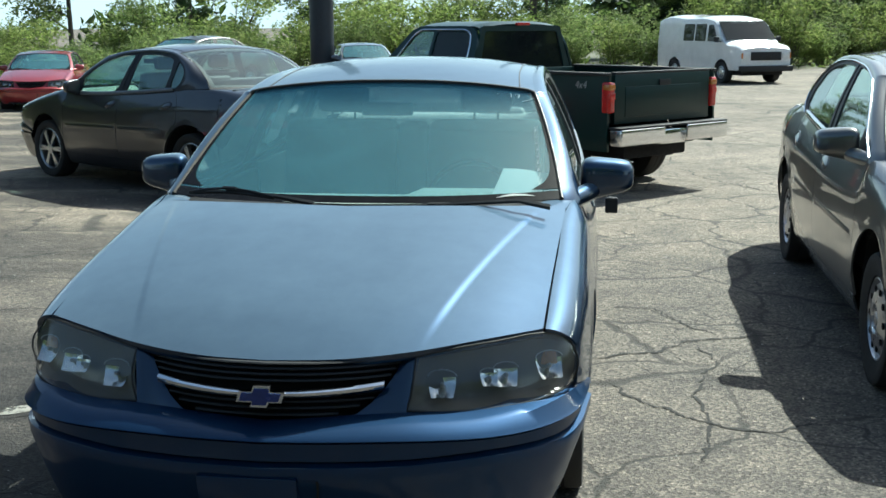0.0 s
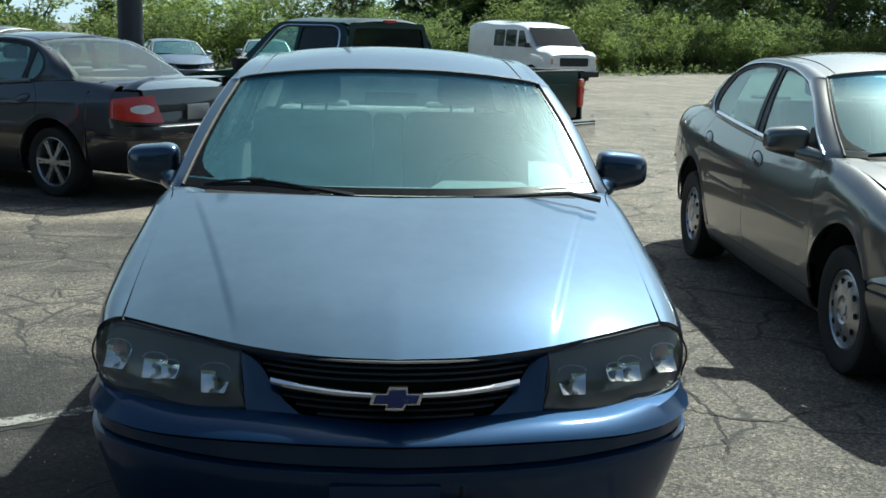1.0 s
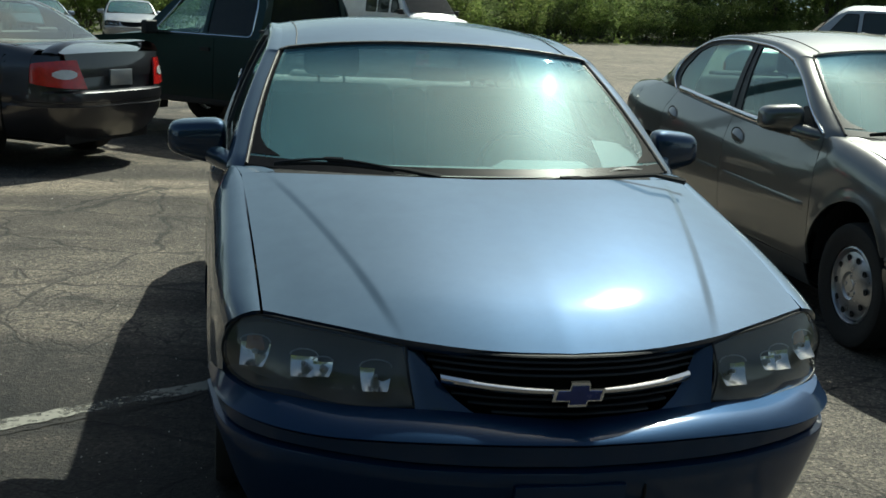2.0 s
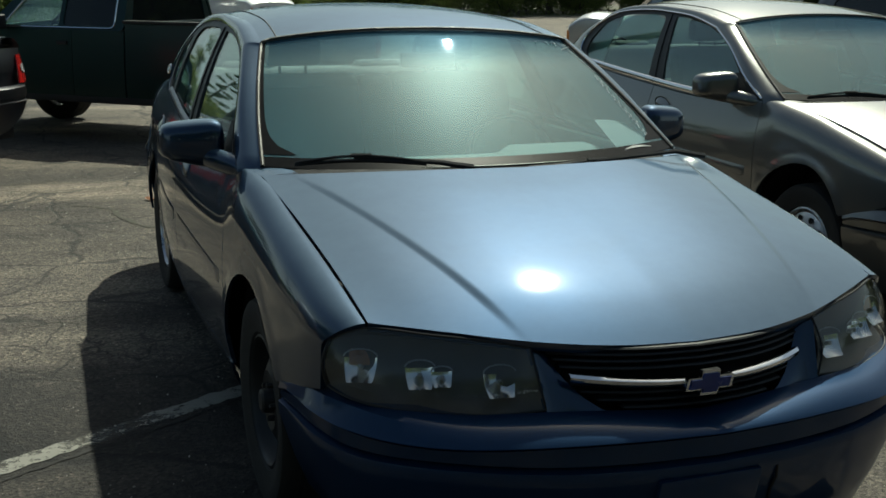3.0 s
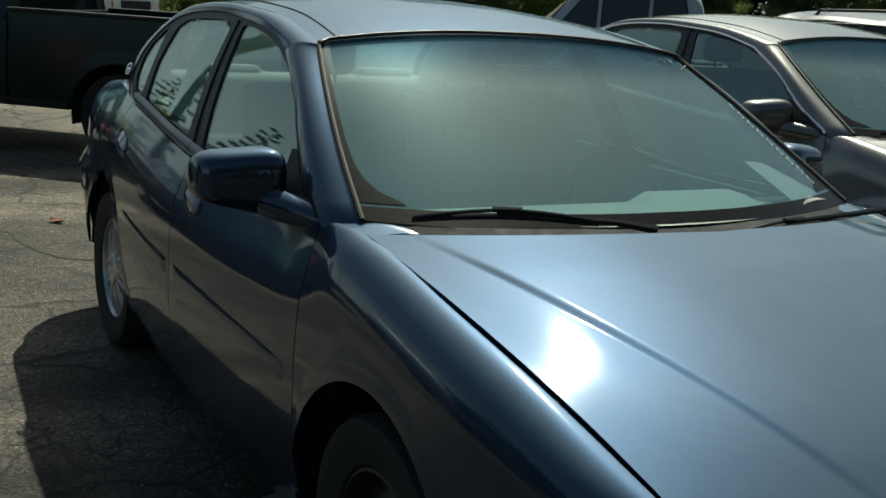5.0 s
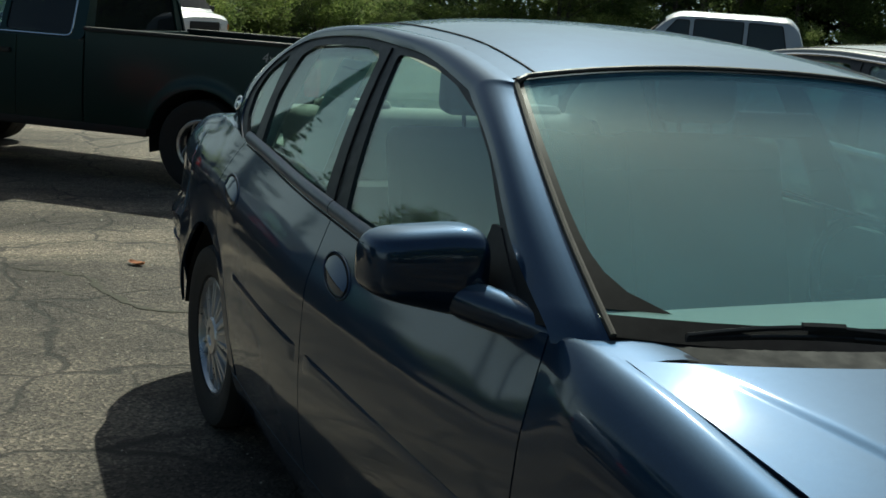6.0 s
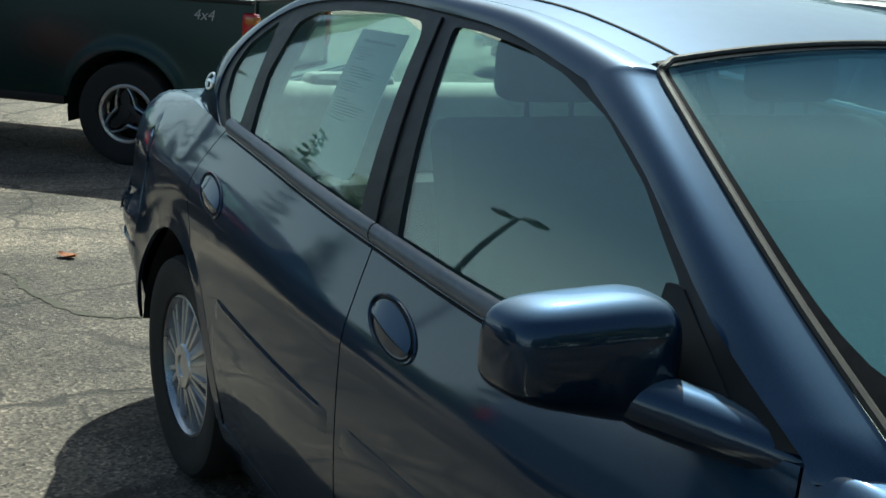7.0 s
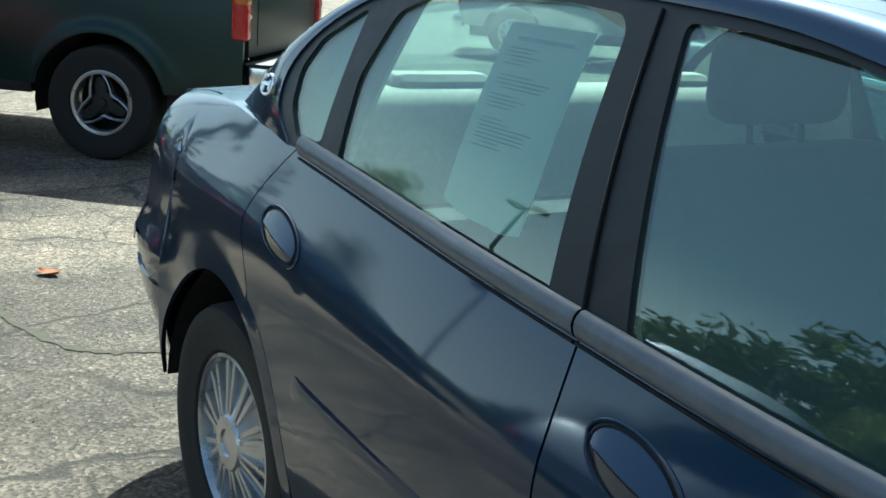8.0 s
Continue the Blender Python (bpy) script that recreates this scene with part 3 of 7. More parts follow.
def wheel(parent, warp, x, yc, zc, rad, wid, rim, style, sgn):
    """A wheel on its hub: tyre, and a rim or cover in the given style."""
    s = -1 if sgn < 0 else 1
    m = Matrix.Translation(warp(sgn * x, yc, zc)) @ Matrix.Rotation(0 if s > 0 else math.pi, 4, "Z")
    hub = part("wheel", moved(lathe([(0.0, -wid), (rim * 0.55, -wid), (rim * 0.55, -wid * 0.35), (0.0, -wid * 0.35)], 24), m), DARK, parent)
    h = wid
    tyre = [(rim * 0.98, -h), (rad * 0.86, -h * 1.03), (rad * 0.965, -h * 0.97), (rad * 0.995, -h * 0.85), (rad, -h * 0.62), (rad * 0.99, -h * 0.60), (rad * 0.99, -h * 0.56), (rad, -h * 0.54),
            (rad, -h * 0.28), (rad * 0.99, -h * 0.26), (rad * 0.99, -h * 0.22), (rad, -h * 0.20), (rad * 0.995, 0.0), (rad * 0.965, h * 0.10), (rad * 0.93, h * 0.115), (rad * 0.86, h * 0.12), (rad * 0.80, h * 0.10), (rim * 1.04, h * 0.05), (rim * 1.0, h * 0.0), (rim * 0.985, -h * 0.1)]
    part("tyre", moved(lathe(tyre, 56), m), RUBBER, hub)
    lip = [(rim * 0.985, -h * 0.9), (rim * 0.985, -h * 0.05), (rim * 1.0, h * 0.02), (rim * 0.965, h * 0.035), (rim * 0.93, -h * 0.02), (rim * 0.92, -h * 0.14)]
    bits = []
    if style == "fins":
        dish = lip + [(rim * 0.88, -h * 0.16), (rim * 0.34, h * 0.02), (rim * 0.30, h * 0.07), (rim * 0.16, h * 0.08), (rim * 0.14, h * 0.05), (rim * 0.02, h * 0.06), (0.0, h * 0.06)]
        for k in range(20):
            b = box(-h * 0.14, h * 0.045, rim * 0.27, rim * 0.93, -0.0085, 0.0085, 0.006, 2)
            b = [(v[0] - (v[1] - rim * 0.3) * 0.10, v[1], v[2] * (0.6 + 0.6 * v[1] / rim)) for v in b[0]], b[1]
            bits.append(moved(b, Matrix.Rotation(2 * math.pi * (k + (0.16 if k % 2 else -0.16)) / 20, 4, "X")))
        mat = ALLOY
    elif style == "steel":
        dish = lip + [(rim * 0.86, -h * 0.25), (rim * 0.70, -h * 0.18), (rim * 0.45, -h * 0.05), (rim * 0.34, -h * 0.10), (rim * 0.20, -h * 0.10), (rim * 0.18, h * 0.06), (rim * 0.14, h * 0.09), (0.0, h * 0.09)]
        for k in range(5):
            o = lathe([(0.0, h * 0.02), (rim * 0.04, h * 0.0), (rim * 0.045, -h * 0.10)], 6)
            bits.append(moved(o, Matrix.Rotation(2 * math.pi * k / 5, 4, "X") @ Matrix.Translation((0, rim * 0.27, 0))))
        mat = STEEL
    elif style == "cover":
        dish = lip + [(rim * 0.86, -h * 0.03), (rim * 0.60, h * 0.06), (rim * 0.36, h * 0.08), (rim * 0.30, h * 0.03), (rim * 0.16, h * 0.03), (rim * 0.14, h * 0.06), (0.0, h * 0.065)]
        for k in range(10):
            o = lathe([(0.0, h * 0.02), (rim * 0.075, h * 0.02), (rim * 0.085, h * 0.05), (rim * 0.065, h * 0.055), (0.0, h * 0.03)], 10)
            bits.append(moved(o, Matrix.Rotation(2 * math.pi * k / 10, 4, "X") @ Matrix.Translation((0, rim * 0.72, 0)) @ Matrix.Rotation(0.0, 4, "Y")))
        for k in range(5):
            o = lathe([(0.0, h * 0.06), (rim * 0.045, h * 0.06), (rim * 0.05, h * 0.02), (rim * 0.06, h * 0.02)], 8)
            bits.append(moved(o, Matrix.Rotation(2 * math.pi * (k + 0.5) / 5, 4, "X") @ Matrix.Translation((0, rim * 0.24, 0))))
        mat = ALLOY
    elif style == "three":
        # a broad rim ring, three bowed bands round long openings, a dark three-cornered centre
        dish = lip + [(rim * 0.90, -h * 0.5), (rim * 0.5, -h * 0.52), (0.0, -h * 0.52)]
        lip = lip[:4] + [(rim * 0.88, h * 0.02), (rim * 0.855, -h * 0.02), (rim * 0.85, -h * 0.2)]
        for k in range(3):
            rows = []
            for u in np.linspace(-1, 1, 17):
                w = -math.pi / 2 + 0.15 + 2 * math.pi * k / 3 + u * 0.90
                r0 = 0.90 - 0.50 * (1 - abs(u) ** 1.7)
                rows.append([(x, rim * r * math.cos(w), rim * r * math.sin(w)) for r, x in ((r0 - 0.055, -h * 0.20), (r0 - 0.05, -h * 0.02), (r0, h * 0.015), (r0 + 0.05, -h * 0.01), (r0 + 0.06, -h * 0.20))])
            bits.append(grid(rows))
        lobe = lambda w: 0.36 + 0.46 * max(0.0, math.cos(3 * (w - math.pi / 2 - 0.15))) ** 1.5
        bits.append(grid([[(x, rim * r * math.cos(w), rim * r * math.sin(w)) for r, x in ((lobe(w), -h * 0.25), (lobe(w) * 0.97, -h * 0.09), (0.30, -h * 0.06), (0.15, -h * 0.06), (0.14, h * 0.0), (0.0, h * 0.01))] for w in np.linspace(0, 2 * math.pi, 49)]))
        mat = ALLOY
    else:
        dish = lip + [(rim * 0.90, -h * 0.5), (rim * 0.5, -h * 0.52), (0.0, -h * 0.52)]
        wb, wt = 0.05, 0.035
        for k in range(6):
            for off in (-0.085, 0.085):
                b = box(-h * 0.2, h * 0.02, rim * 0.12, rim * 0.955, -0.5, 0.5, 0.0)
                b = [(v[0] - (v[1] / rim) * h * 0.05, v[1], v[2] * rim * 2 * (wb + (wt - wb) * v[1] / rim) * 1.2) for v in b[0]], b[1]
                bits.append(moved(b, Matrix.Rotation(2 * math.pi * k / 6 + off, 4, "X")))
        bits.append(lathe([(rim * 0.24, -h * 0.2), (rim * 0.24, h * 0.03), (rim * 0.14, h * 0.05), (0.0, h * 0.05)], 20))
        mat = ALLOY
    if style in ("three", "six"):
        part("rim", moved(lathe(lip, 48), m), mat, hub)
        part("brake_backing", moved(lathe([(rim * 0.93, -h * 0.55), (rim * 0.5, -h * 0.6), (0.0, -h * 0.6)], 32), m), DARK, hub)
    else:
        part("wheel_cover", moved(lathe(dish, 48), m), mat, hub)
    for k, b in enumerate(bits):
        nm = "lug_nut" if style == "steel" else "spoke" if style != "cover" else ("vent" if k < 10 else "lug_nut")
        if style in ("three", "six") and k == len(bits) - 1:
            nm = "hub_cap"
        part(nm, moved(b, m), DARK if nm == "vent" else STEEL if nm == "hub_cap" and style == "three" else mat, hub)
    return hub


def seat(warp, parent, x, y, mat=None, wide=0.24):
    """A car seat with cushion, backrest and headrest."""
    mat = mat or FABRIC
    w = lambda g: ([warp(*v) for v in g[0]], g[1])
    s = part("seat", w(box(x - wide, x + wide, y - 0.28, y + 0.25, 0.50, 0.66, 0.06, 3)), mat, parent)
    back = box(x - wide, x + wide, -0.07, 0.07, 0.0, 0.640, 0.055, 3)
    back = [(v[0], y + 0.26 + v[1] + v[2] * 0.30, 0.60 + v[2]) for v in back[0]], back[1]
    part("backrest", w(back), mat, s)
    head = box(x - 0.13, x + 0.13, y + 0.42, y + 0.52, 1.272, 1.415, 0.050, 4)
    part("headrest", w(head), mat, s)
    for e in (-0.06, 0.06):
        part("headrest_post", w(tube([(x + e, y + 0.45, 1.19), (x + e, y + 0.47, 1.30)], 0.006, 6)), DARK, s)
    return s


def sedan(name, label, mat, m, warp=lambda x, y, z: (x, y, z), win=None, chrome=False, wheels="fins", wheel_r=0.335, rim_r=0.215, group="",
          front="wide", rear="plain", spoiler=False, inside=True, fine=True, trim=None, front_wheels=""):
    """A four-door saloon with its panels, glass, lamps, wheels and cabin."""
    car = thing(name, label, "car", group, m=m)
    win = win or BASE_WIN
    W = lambda geo: ([warp(*v) for v in geo[0]], geo[1])
    mid = warp(0, 2.5, 0.6)

    def put(nm, geo, mt, par=None, lab="", thick=0.0, smooth=True, split=35, out=True):
        return part(nm, W(geo), mt, par or car, lab, smooth, thick, split, mid if out else None)

    def both(nm, geo, mt, par=None, lab="", thick=0.0, smooth=True):
        return [put(nm, g, mt, par[i] if par else None, lab, thick, smooth) for i, g in enumerate((geo, flip(geo)))]
    n = 1.0 if fine else 0.6
    # inner tub, so that no gap shows daylight
    tub = join(box(-0.60, 0.60, 0.30, 1.55, 0.22, 0.74, 0.03), box(-0.80, 0.80, 1.52, 3.55, 0.20, 0.48, 0.03), box(-0.60, 0.60, 3.5, 4.80, 0.24, 0.96, 0.03),
               box(-0.78, 0.78, 0.62 + 0.98, 1.66, 0.4, 0.94, 0.02))
    put("underbody", tub, DARK, out=False)
    # hood
    h0 = spl3([(0, 0.058, 0.775), (0.2, 0.078, 0.778), (0.40, 0.135, 0.789), (0.60, 0.235, 0.805), (0.776, 0.345, 0.815)])
    h1 = spl3([(0, 1.15, 1.040), (0.4, 1.19, 1.043), (0.65, 1.30, 1.033), (0.815, 1.425, 1.020)])
    rows = []
    nt, ns = int(30 * n), int(64 * n)
    for j in range(-2, nt + 1):
        row = []
        t = max(0, j) / nt
        xc = 0.43 + 0.30 * t                         # the raised fold of the hood
        lo_, hi_ = 0.0, 1.0
        for _ in range(24):
            sc = (lo_ + hi_) / 2
            lo_, hi_ = (sc, hi_) if h0(sc)[0] * (1 - t) + h1(sc)[0] * t < xc else (lo_, sc)
        for i in range(-ns, ns + 1):
            k = abs(i) / ns
            s = sc * (1 - (1 - 2 * k) ** 1.6) if k < 0.5 else sc + (1 - sc) * (2 * k - 1) ** 1.6
            a, b = h0(s), h1(s)
            f = t + 0.075 * math.sin(math.pi * t)
            x, y, z = a[0] + (b[0] - a[0]) * t, a[1] + (b[1] - a[1]) * t, a[2] + (b[2] - a[2]) * f
            g_ = 1 - (1 - min(1.0, t / 0.34)) ** 2
            z += (0.010 * (1 - t) + 0.020 * (1 - s * s) * (1 - 0.5 * t)) * g_
            k = min(1, max(0, (xc - x) / 0.034 + 0.5))
            z += 0.0050 * k * k * (3 - 2 * k) * min(1, 6 * t) * min(1, 5 * (1 - t))
            if j < 0:
                y, z = y + (0.002 if j == -1 else 0.006), z - (0.012 if j == -1 else 0.024)
            row.append((math.copysign(x, i) if i else 0.0, y, z))
        rows.append(row)
    put("hood", grid(rows), mat, thick=0.012)
    # flank panels
    sill = lambda y: 0.335
    y_lamp = lambda z: 0.425 - max(0.0, z - 0.75) * 1.25
    y_door = spl([(0.3, 1.545), (0.7, 1.560), (0.9, 1.572), (1.0, 1.60), (1.03, 1.612)])
    y_mid = spl([(0.3, 2.655), (0.7, 2.672), (0.9, 2.688), (1.04, 2.704)])
    y_back = spl([(0.3, 3.755), (0.80, 3.755), (0.95, 3.752), (1.03, 3.70), (1.09, 3.65)])

    def fender_low(y):
        seam = 0.625 - (y - 0.42) * 0.26 if y < 0.80 else 0.0
        a = arch(y, 0.412, AXLES[0])
        return max(seam, a, 0.335 if y > 1.5 else 0.0)
    ys = sorted(set(np.round(np.r_[np.linspace(0.425, 0.74, int(9 * n)), AXLES[0] - 0.412 * np.cos(np.linspace(0.0, math.pi, int(30 * n))), np.linspace(1.56, 1.565, 2)], 4)))
    ys = [y for y in ys if y >= 0.425 and y <= 1.565]
    cols = [(y - ys[0]) / (ys[-1] - ys[0]) for y in ys]
    fg = grid(side_rows(y_lamp, y_door, fender_low, ZT, cols, int(20 * n)))
    both("front_fender", fg, mat, thick=0.012)
    un = [i / int(18 * n) for i in range(int(18 * n) + 1)]
    doors_f = both("front_door", grid(side_rows(y_door, y_mid, sill, ZT, un, int(22 * n))), mat, thick=0.014)
    rear_low = lambda y: max(0.335, arch(y, 0.465, AXLES[1]))
    ue = sorted(set(np.round(np.r_[np.linspace(0, 0.7, 10), 0.7 + 0.3 * np.sin(np.linspace(0, math.pi / 2, int(14 * n)))], 4)))
    doors_r = both("rear_door", grid(side_rows(y_mid, y_back, rear_low, ZT, ue, int(22 * n))), mat, thick=0.014)
    # quarter panel with the lip of its wheel arch
    y_end = lambda z: 4.64
    q_low = lambda y: max(arch(y, 0.42, AXLES[1]), 0.70 if y > 4.372 else 0.0, 0.30)
    ys = sorted(set(np.round(np.r_[3.755, AXLES[1] + 0.42 * np.sin(np.linspace(-0.45, math.pi / 2, int(22 * n))), np.linspace(4.376, 4.64, int(9 * n))], 4)))
    ys = [y for y in ys if y >= 3.70]
    cols = [(y - ys[0]) / (ys[-1] - ys[0]) for y in ys]
    qg = grid(side_rows(y_back, y_end, q_low, ZT, cols, int(20 * n)))
    lip = []
    for w in np.linspace(math.pi, radians(114.8), 22):
        col = [(AXLES[1] + r * math.cos(w), 0.335 + r * math.sin(w)) for r in (0.42, 0.435, 0.45, 0.4625)]
        lip.append([(side_x(y, z), y, z) for y, z in col])
    lip = grid(lip)
    both("quarter_panel", join(qg, lip), mat, thick=0.012)
    rk = []
    for i in range(25):
        y = 1.575 + i / 24 * (3.52 - 1.575)
        rk.append([(side_x(y, z) - d, y, z) for z, d in ((0.332, 0.0), (0.30, 0.0), (0.26, 0.004), (0.21, 0.012), (0.185, 0.04), (0.18, 0.12))])
    both("rocker_panel", grid(rk), mat, thick=0.01)
    # wheel-arch liners
    for yc in AXLES:
        ln = [[(x, yc + 0.425 * math.cos(w), 0.335 + 0.425 * math.sin(w)) for x in (0.60, 0.75, 0.868 if yc < 2 else 0.868 + 0.04 * min(1, max(0, (w - 1.0) / 0.4)))] for w in np.linspace(0.05, math.pi - 0.05, 24)]
        both("arch_liner", grid(ln), DARK)
    # front bumper skin
    path = spl3([(0, -0.078), (0.25, -0.063), (0.48, -0.014), (0.64, 0.058), (0.76, 0.156), (0.845, 0.285), (0.890, 0.45), (0.906, 0.60), (0.921, 0.738)])

    def fascia(q, d, z):
        a, b = path(max(0, q - 0.004)), path(min(1, q + 0.004))
        t = (b - a) / np.linalg.norm(b - a)
        p = path(q) + d * np.array([t[1], -t[0]]) * np.array([1, 1])
        return (float(p[0]), float(p[1]), z)
    qs = np.linspace(0, 1, int(44 * n))
    tops = spl([(0.0, 0.612), (0.3, 0.630), (0.42, 0.624), (0.75, 0.628), (0.82, 0.618), (0.93, 0.572), (1.0, 0.545)])
    back = spl([(0.0, -0.095), (0.3, -0.105), (0.45, -0.10), (0.72, -0.085), (0.82, -0.035), (0.88, -0.012), (1.0, -0.008)])

    band1 = spl([(0.0, 0.581), (0.28, 0.584), (0.5, 0.570), (0.70, 0.562), (0.86, 0.553), (1.0, 0.535)])
    band0 = spl([(0.0, 0.509), (0.28, 0.515), (0.46, 0.520), (0.70, 0.502), (0.86, 0.495), (1.0, 0.490)])

    def bumper_profile(q):
        zt, bk = tops(q), back(q)
        b1, b0 = min(band1(q), zt - 0.022), band0(q)   # the rub band runs down a little towards the wheel
        k = 1 - min(1, max(0, (q - 0.8) / 0.2))
        return [(bk, zt), (bk * 0.5, zt - 0.007 * k), (bk * 0.2, zt - 0.016 * k), (0.006 * k, b1 + 0.012), (0.012 * k + 0.002, b1 + 0.004), (0.006 * k, b1), (-0.010, b1 - 0.003), (-0.018, b0 + 0.006), (-0.006, b0 + 0.002), (0.003 + 0.003 * k, b0 - 0.002), (0.006 * k + 0.002, b0 - 0.010), (0.004 * k, b0 - 0.04), (-0.016, 0.40), (-0.045, 0.31), (-0.085, 0.215), (-0.12, 0.185)]
    half = [[fascia(q, d, z) for d, z in bumper_profile(q)] for q in qs]
    full = [[(-p[0], p[1], p[2]) for p in r] for r in reversed(half[1:])] + half
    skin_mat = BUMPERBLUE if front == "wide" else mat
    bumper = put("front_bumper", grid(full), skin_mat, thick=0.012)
    strip = []
    for q in qs:
        b1, b0 = min(band1(q), tops(q) - 0.022), band0(q)
        strip.append([fascia(q, d, z) for d, z in ((-0.011, b1 - 0.004), (-0.002, b1 - 0.008), (-0.006, b0 + 0.012), (-0.016, b0 + 0.007))])
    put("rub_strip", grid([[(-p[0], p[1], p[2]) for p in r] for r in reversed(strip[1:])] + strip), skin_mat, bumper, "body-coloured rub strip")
    pl = box(-0.172, 0.118, -0.090, -0.060, 0.30, 0.478, 0.006)
    pl = [(v[0], v[1] + max(0.0, 0.44 - v[2]) * 0.30, v[2]) for v in pl[0]], pl[1]
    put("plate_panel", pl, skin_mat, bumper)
    qc = min(np.linspace(0, 0.5, 200), key=lambda q: abs(path(q)[0] - 0.172))
    split_ = [fascia(qc, d + 0.003, z) for d, z in ((0.000, 0.470), (-0.002, 0.44), (-0.016, 0.40), (-0.030, 0.355), (-0.045, 0.31))]
    put("bumper_split", tube([(p[0] + 0.004 * math.sin(9 * k), p[1], p[2]) for k, p in enumerate(split_)], 0.004, 5), DARK, bumper, out=False)
    put("lower_intake", box(-0.55, 0.55, -0.05, 0.04, 0.19, 0.235, 0.008), DARK, bumper)
    # grille: recess, slats, bright bar, badge
    gy = spl([(0.0, -0.002), (0.15, 0.014), (0.27, 0.052), (0.36, 0.098), (0.42, 0.13)])
    rec = [[(x, gy(abs(x)) + 0.075, z) for z in (0.60, 0.69, 0.764)] for x in np.linspace(-0.40, 0.40, 17)]
    grille = put("grille", grid(rec), DARK)
    lo = spl([(0.0, 0.616), (0.15, 0.622), (0.27, 0.645), (0.33, 0.685), (0.375, 0.755)])
    slats = []
    for z in (0.628, 0.646, 0.664, 0.682, 0.722, 0.739, 0.755, 0.769):
        xm = max([x for x in np.linspace(0, 0.375, 60) if lo(x) <= z] or [0.0])
        if xm > 0.05:
            xs = np.linspace(-xm, xm, 25)
            slats.append(grid([[(x, gy(abs(x)) + 0.012 + e[0] + 0.9 * (z - 0.62) * 0.25, z + e[1]) for e in ((0.028, -0.003), (0.0, -0.0035), (-0.004, 0.0), (0.0, 0.0035), (0.028, 0.003))] for x in xs]))
    for g in slats:
        put("grille_slat", g, BLACK, grille, out=False)
    if front == "wide":
        xs = np.linspace(-0.337, 0.337, 33)
        bar = grid([[(x, gy(abs(x)) + 0.010 + a * 0.012, 0.700 - 0.010 * math.cos(x / 0.337 * 1.57) + b * (0.013 - 0.010 * (1 - abs(x) / 0.337) * 0.3)) for a, b in ((0.6, -1), (-0.4, -0.9), (-1, -0.2), (-1, 0.5), (-0.2, 1), (0.6, 1))] for x in xs])
        put("grille_bar", bar, CHROME, grille, "polished bright bar across the grille", out=False)
        bow = [(-0.095, -0.020), (-0.034, -0.020), (-0.040, -0.036), (0.026, -0.036), (0.034, -0.020), (0.083, -0.020), (0.095, 0.014), (0.040, 0.014), (0.040, 0.034), (-0.026, 0.034), (-0.034, 0.014), (-0.083, 0.014)]
        bow = [(a * 0.74, b * 0.88) for a, b in bow]
        em = put("grille_badge", flat([bow], lambda a, b, d: (a, -0.012 + d + 0.02 * (b / 0.03) * 0.15, 0.690 + b), 0.016), CHROME, grille, "bright-edged cross-shaped badge", smooth=False, out=False)
        put("badge_face", flat([[(a * 0.86, b * 0.76) for a, b in bow]], lambda a, b, d: (a, -0.0165 + d + 0.02 * (b / 0.03) * 0.15, 0.690 + b), 0.006), BOWTIE, em, "navy blue badge face", smooth=False, out=False)
    # body-coloured posts between grille and lamps
    pa = [[(x0 + (x1 - x0) * u, (gy(x0 + (x1 - x0) * u) + 0.012 + (z - 0.62) * 0.30) * (1 - u * u) + (0.080 + 0.47 * (z - 0.632)) * u * u - 0.014 * math.sin(math.pi * u), z) for u in np.linspace(0, 1, 9)]
          for z, x0, x1 in ((0.610, 0.225, 0.402), (0.625, 0.262, 0.402), (0.65, 0.300, 0.405), (0.69, 0.338, 0.410), (0.73, 0.365, 0.416), (0.776, 0.382, 0.424))]
    both("grille_surround", grid(pa), mat, thick=0.01)
    # head lamps: bowl, three reflectors, hazy lens
    lt = spl3([(0.420, 0.148, 0.772), (0.52, 0.190, 0.788), (0.66, 0.262, 0.799), (0.765, 0.335, 0.803), (0.825, 0.380, 0.792), (0.857, 0.414, 0.760)])
    lb = spl3([(0.402, 0.082, 0.632), (0.52, 0.112, 0.622), (0.66, 0.175, 0.621), (0.78, 0.260, 0.625), (0.840, 0.338, 0.632), (0.867, 0.404, 0.640)])

    def lamp(u, v, d):
        a, b = lt(u), lb(u)
        p = b + (a - b) * v
        o = np.array([0.35 + 0.5 * u, -0.85 + 0.45 * u, 0.15])
        return tuple(p + o * (0.022 * math.sin(math.pi * min(1, max(0, v))) * 1.0 + d))
    us, vs = np.linspace(0, 1, int(22 * n)), np.linspace(0, 1, int(10 * n))
    lens = grid([[lamp(u, v, 0.0) for v in vs] for u in us])
    bowl = grid([[lamp(u, v, -0.012 - 0.065 * (math.sin(math.pi * u) * math.sin(math.pi * v)) ** 0.4) for v in vs] for u in us])
    bowls = both("headlight", bowl, LAMPBOWL if front == "wide" else BLACK)
    for gl in both("lens", lens, LENS, bowls, "clouded plastic lens"):
        gl.visible_shadow = False
    edge = tube([lamp(u, 1.0, 0.001) for u in us] + [lamp(1, v, 0.001) for v in np.linspace(0.9, 0.1, 6)] + [lamp(u, 0.0, 0.001) for u in us[::-1]] + [lamp(0, v, 0.001) for v in np.linspace(0.1, 1, 6)], 0.0032, 6)
    both("lamp_seal", edge, BLACK, bowls)
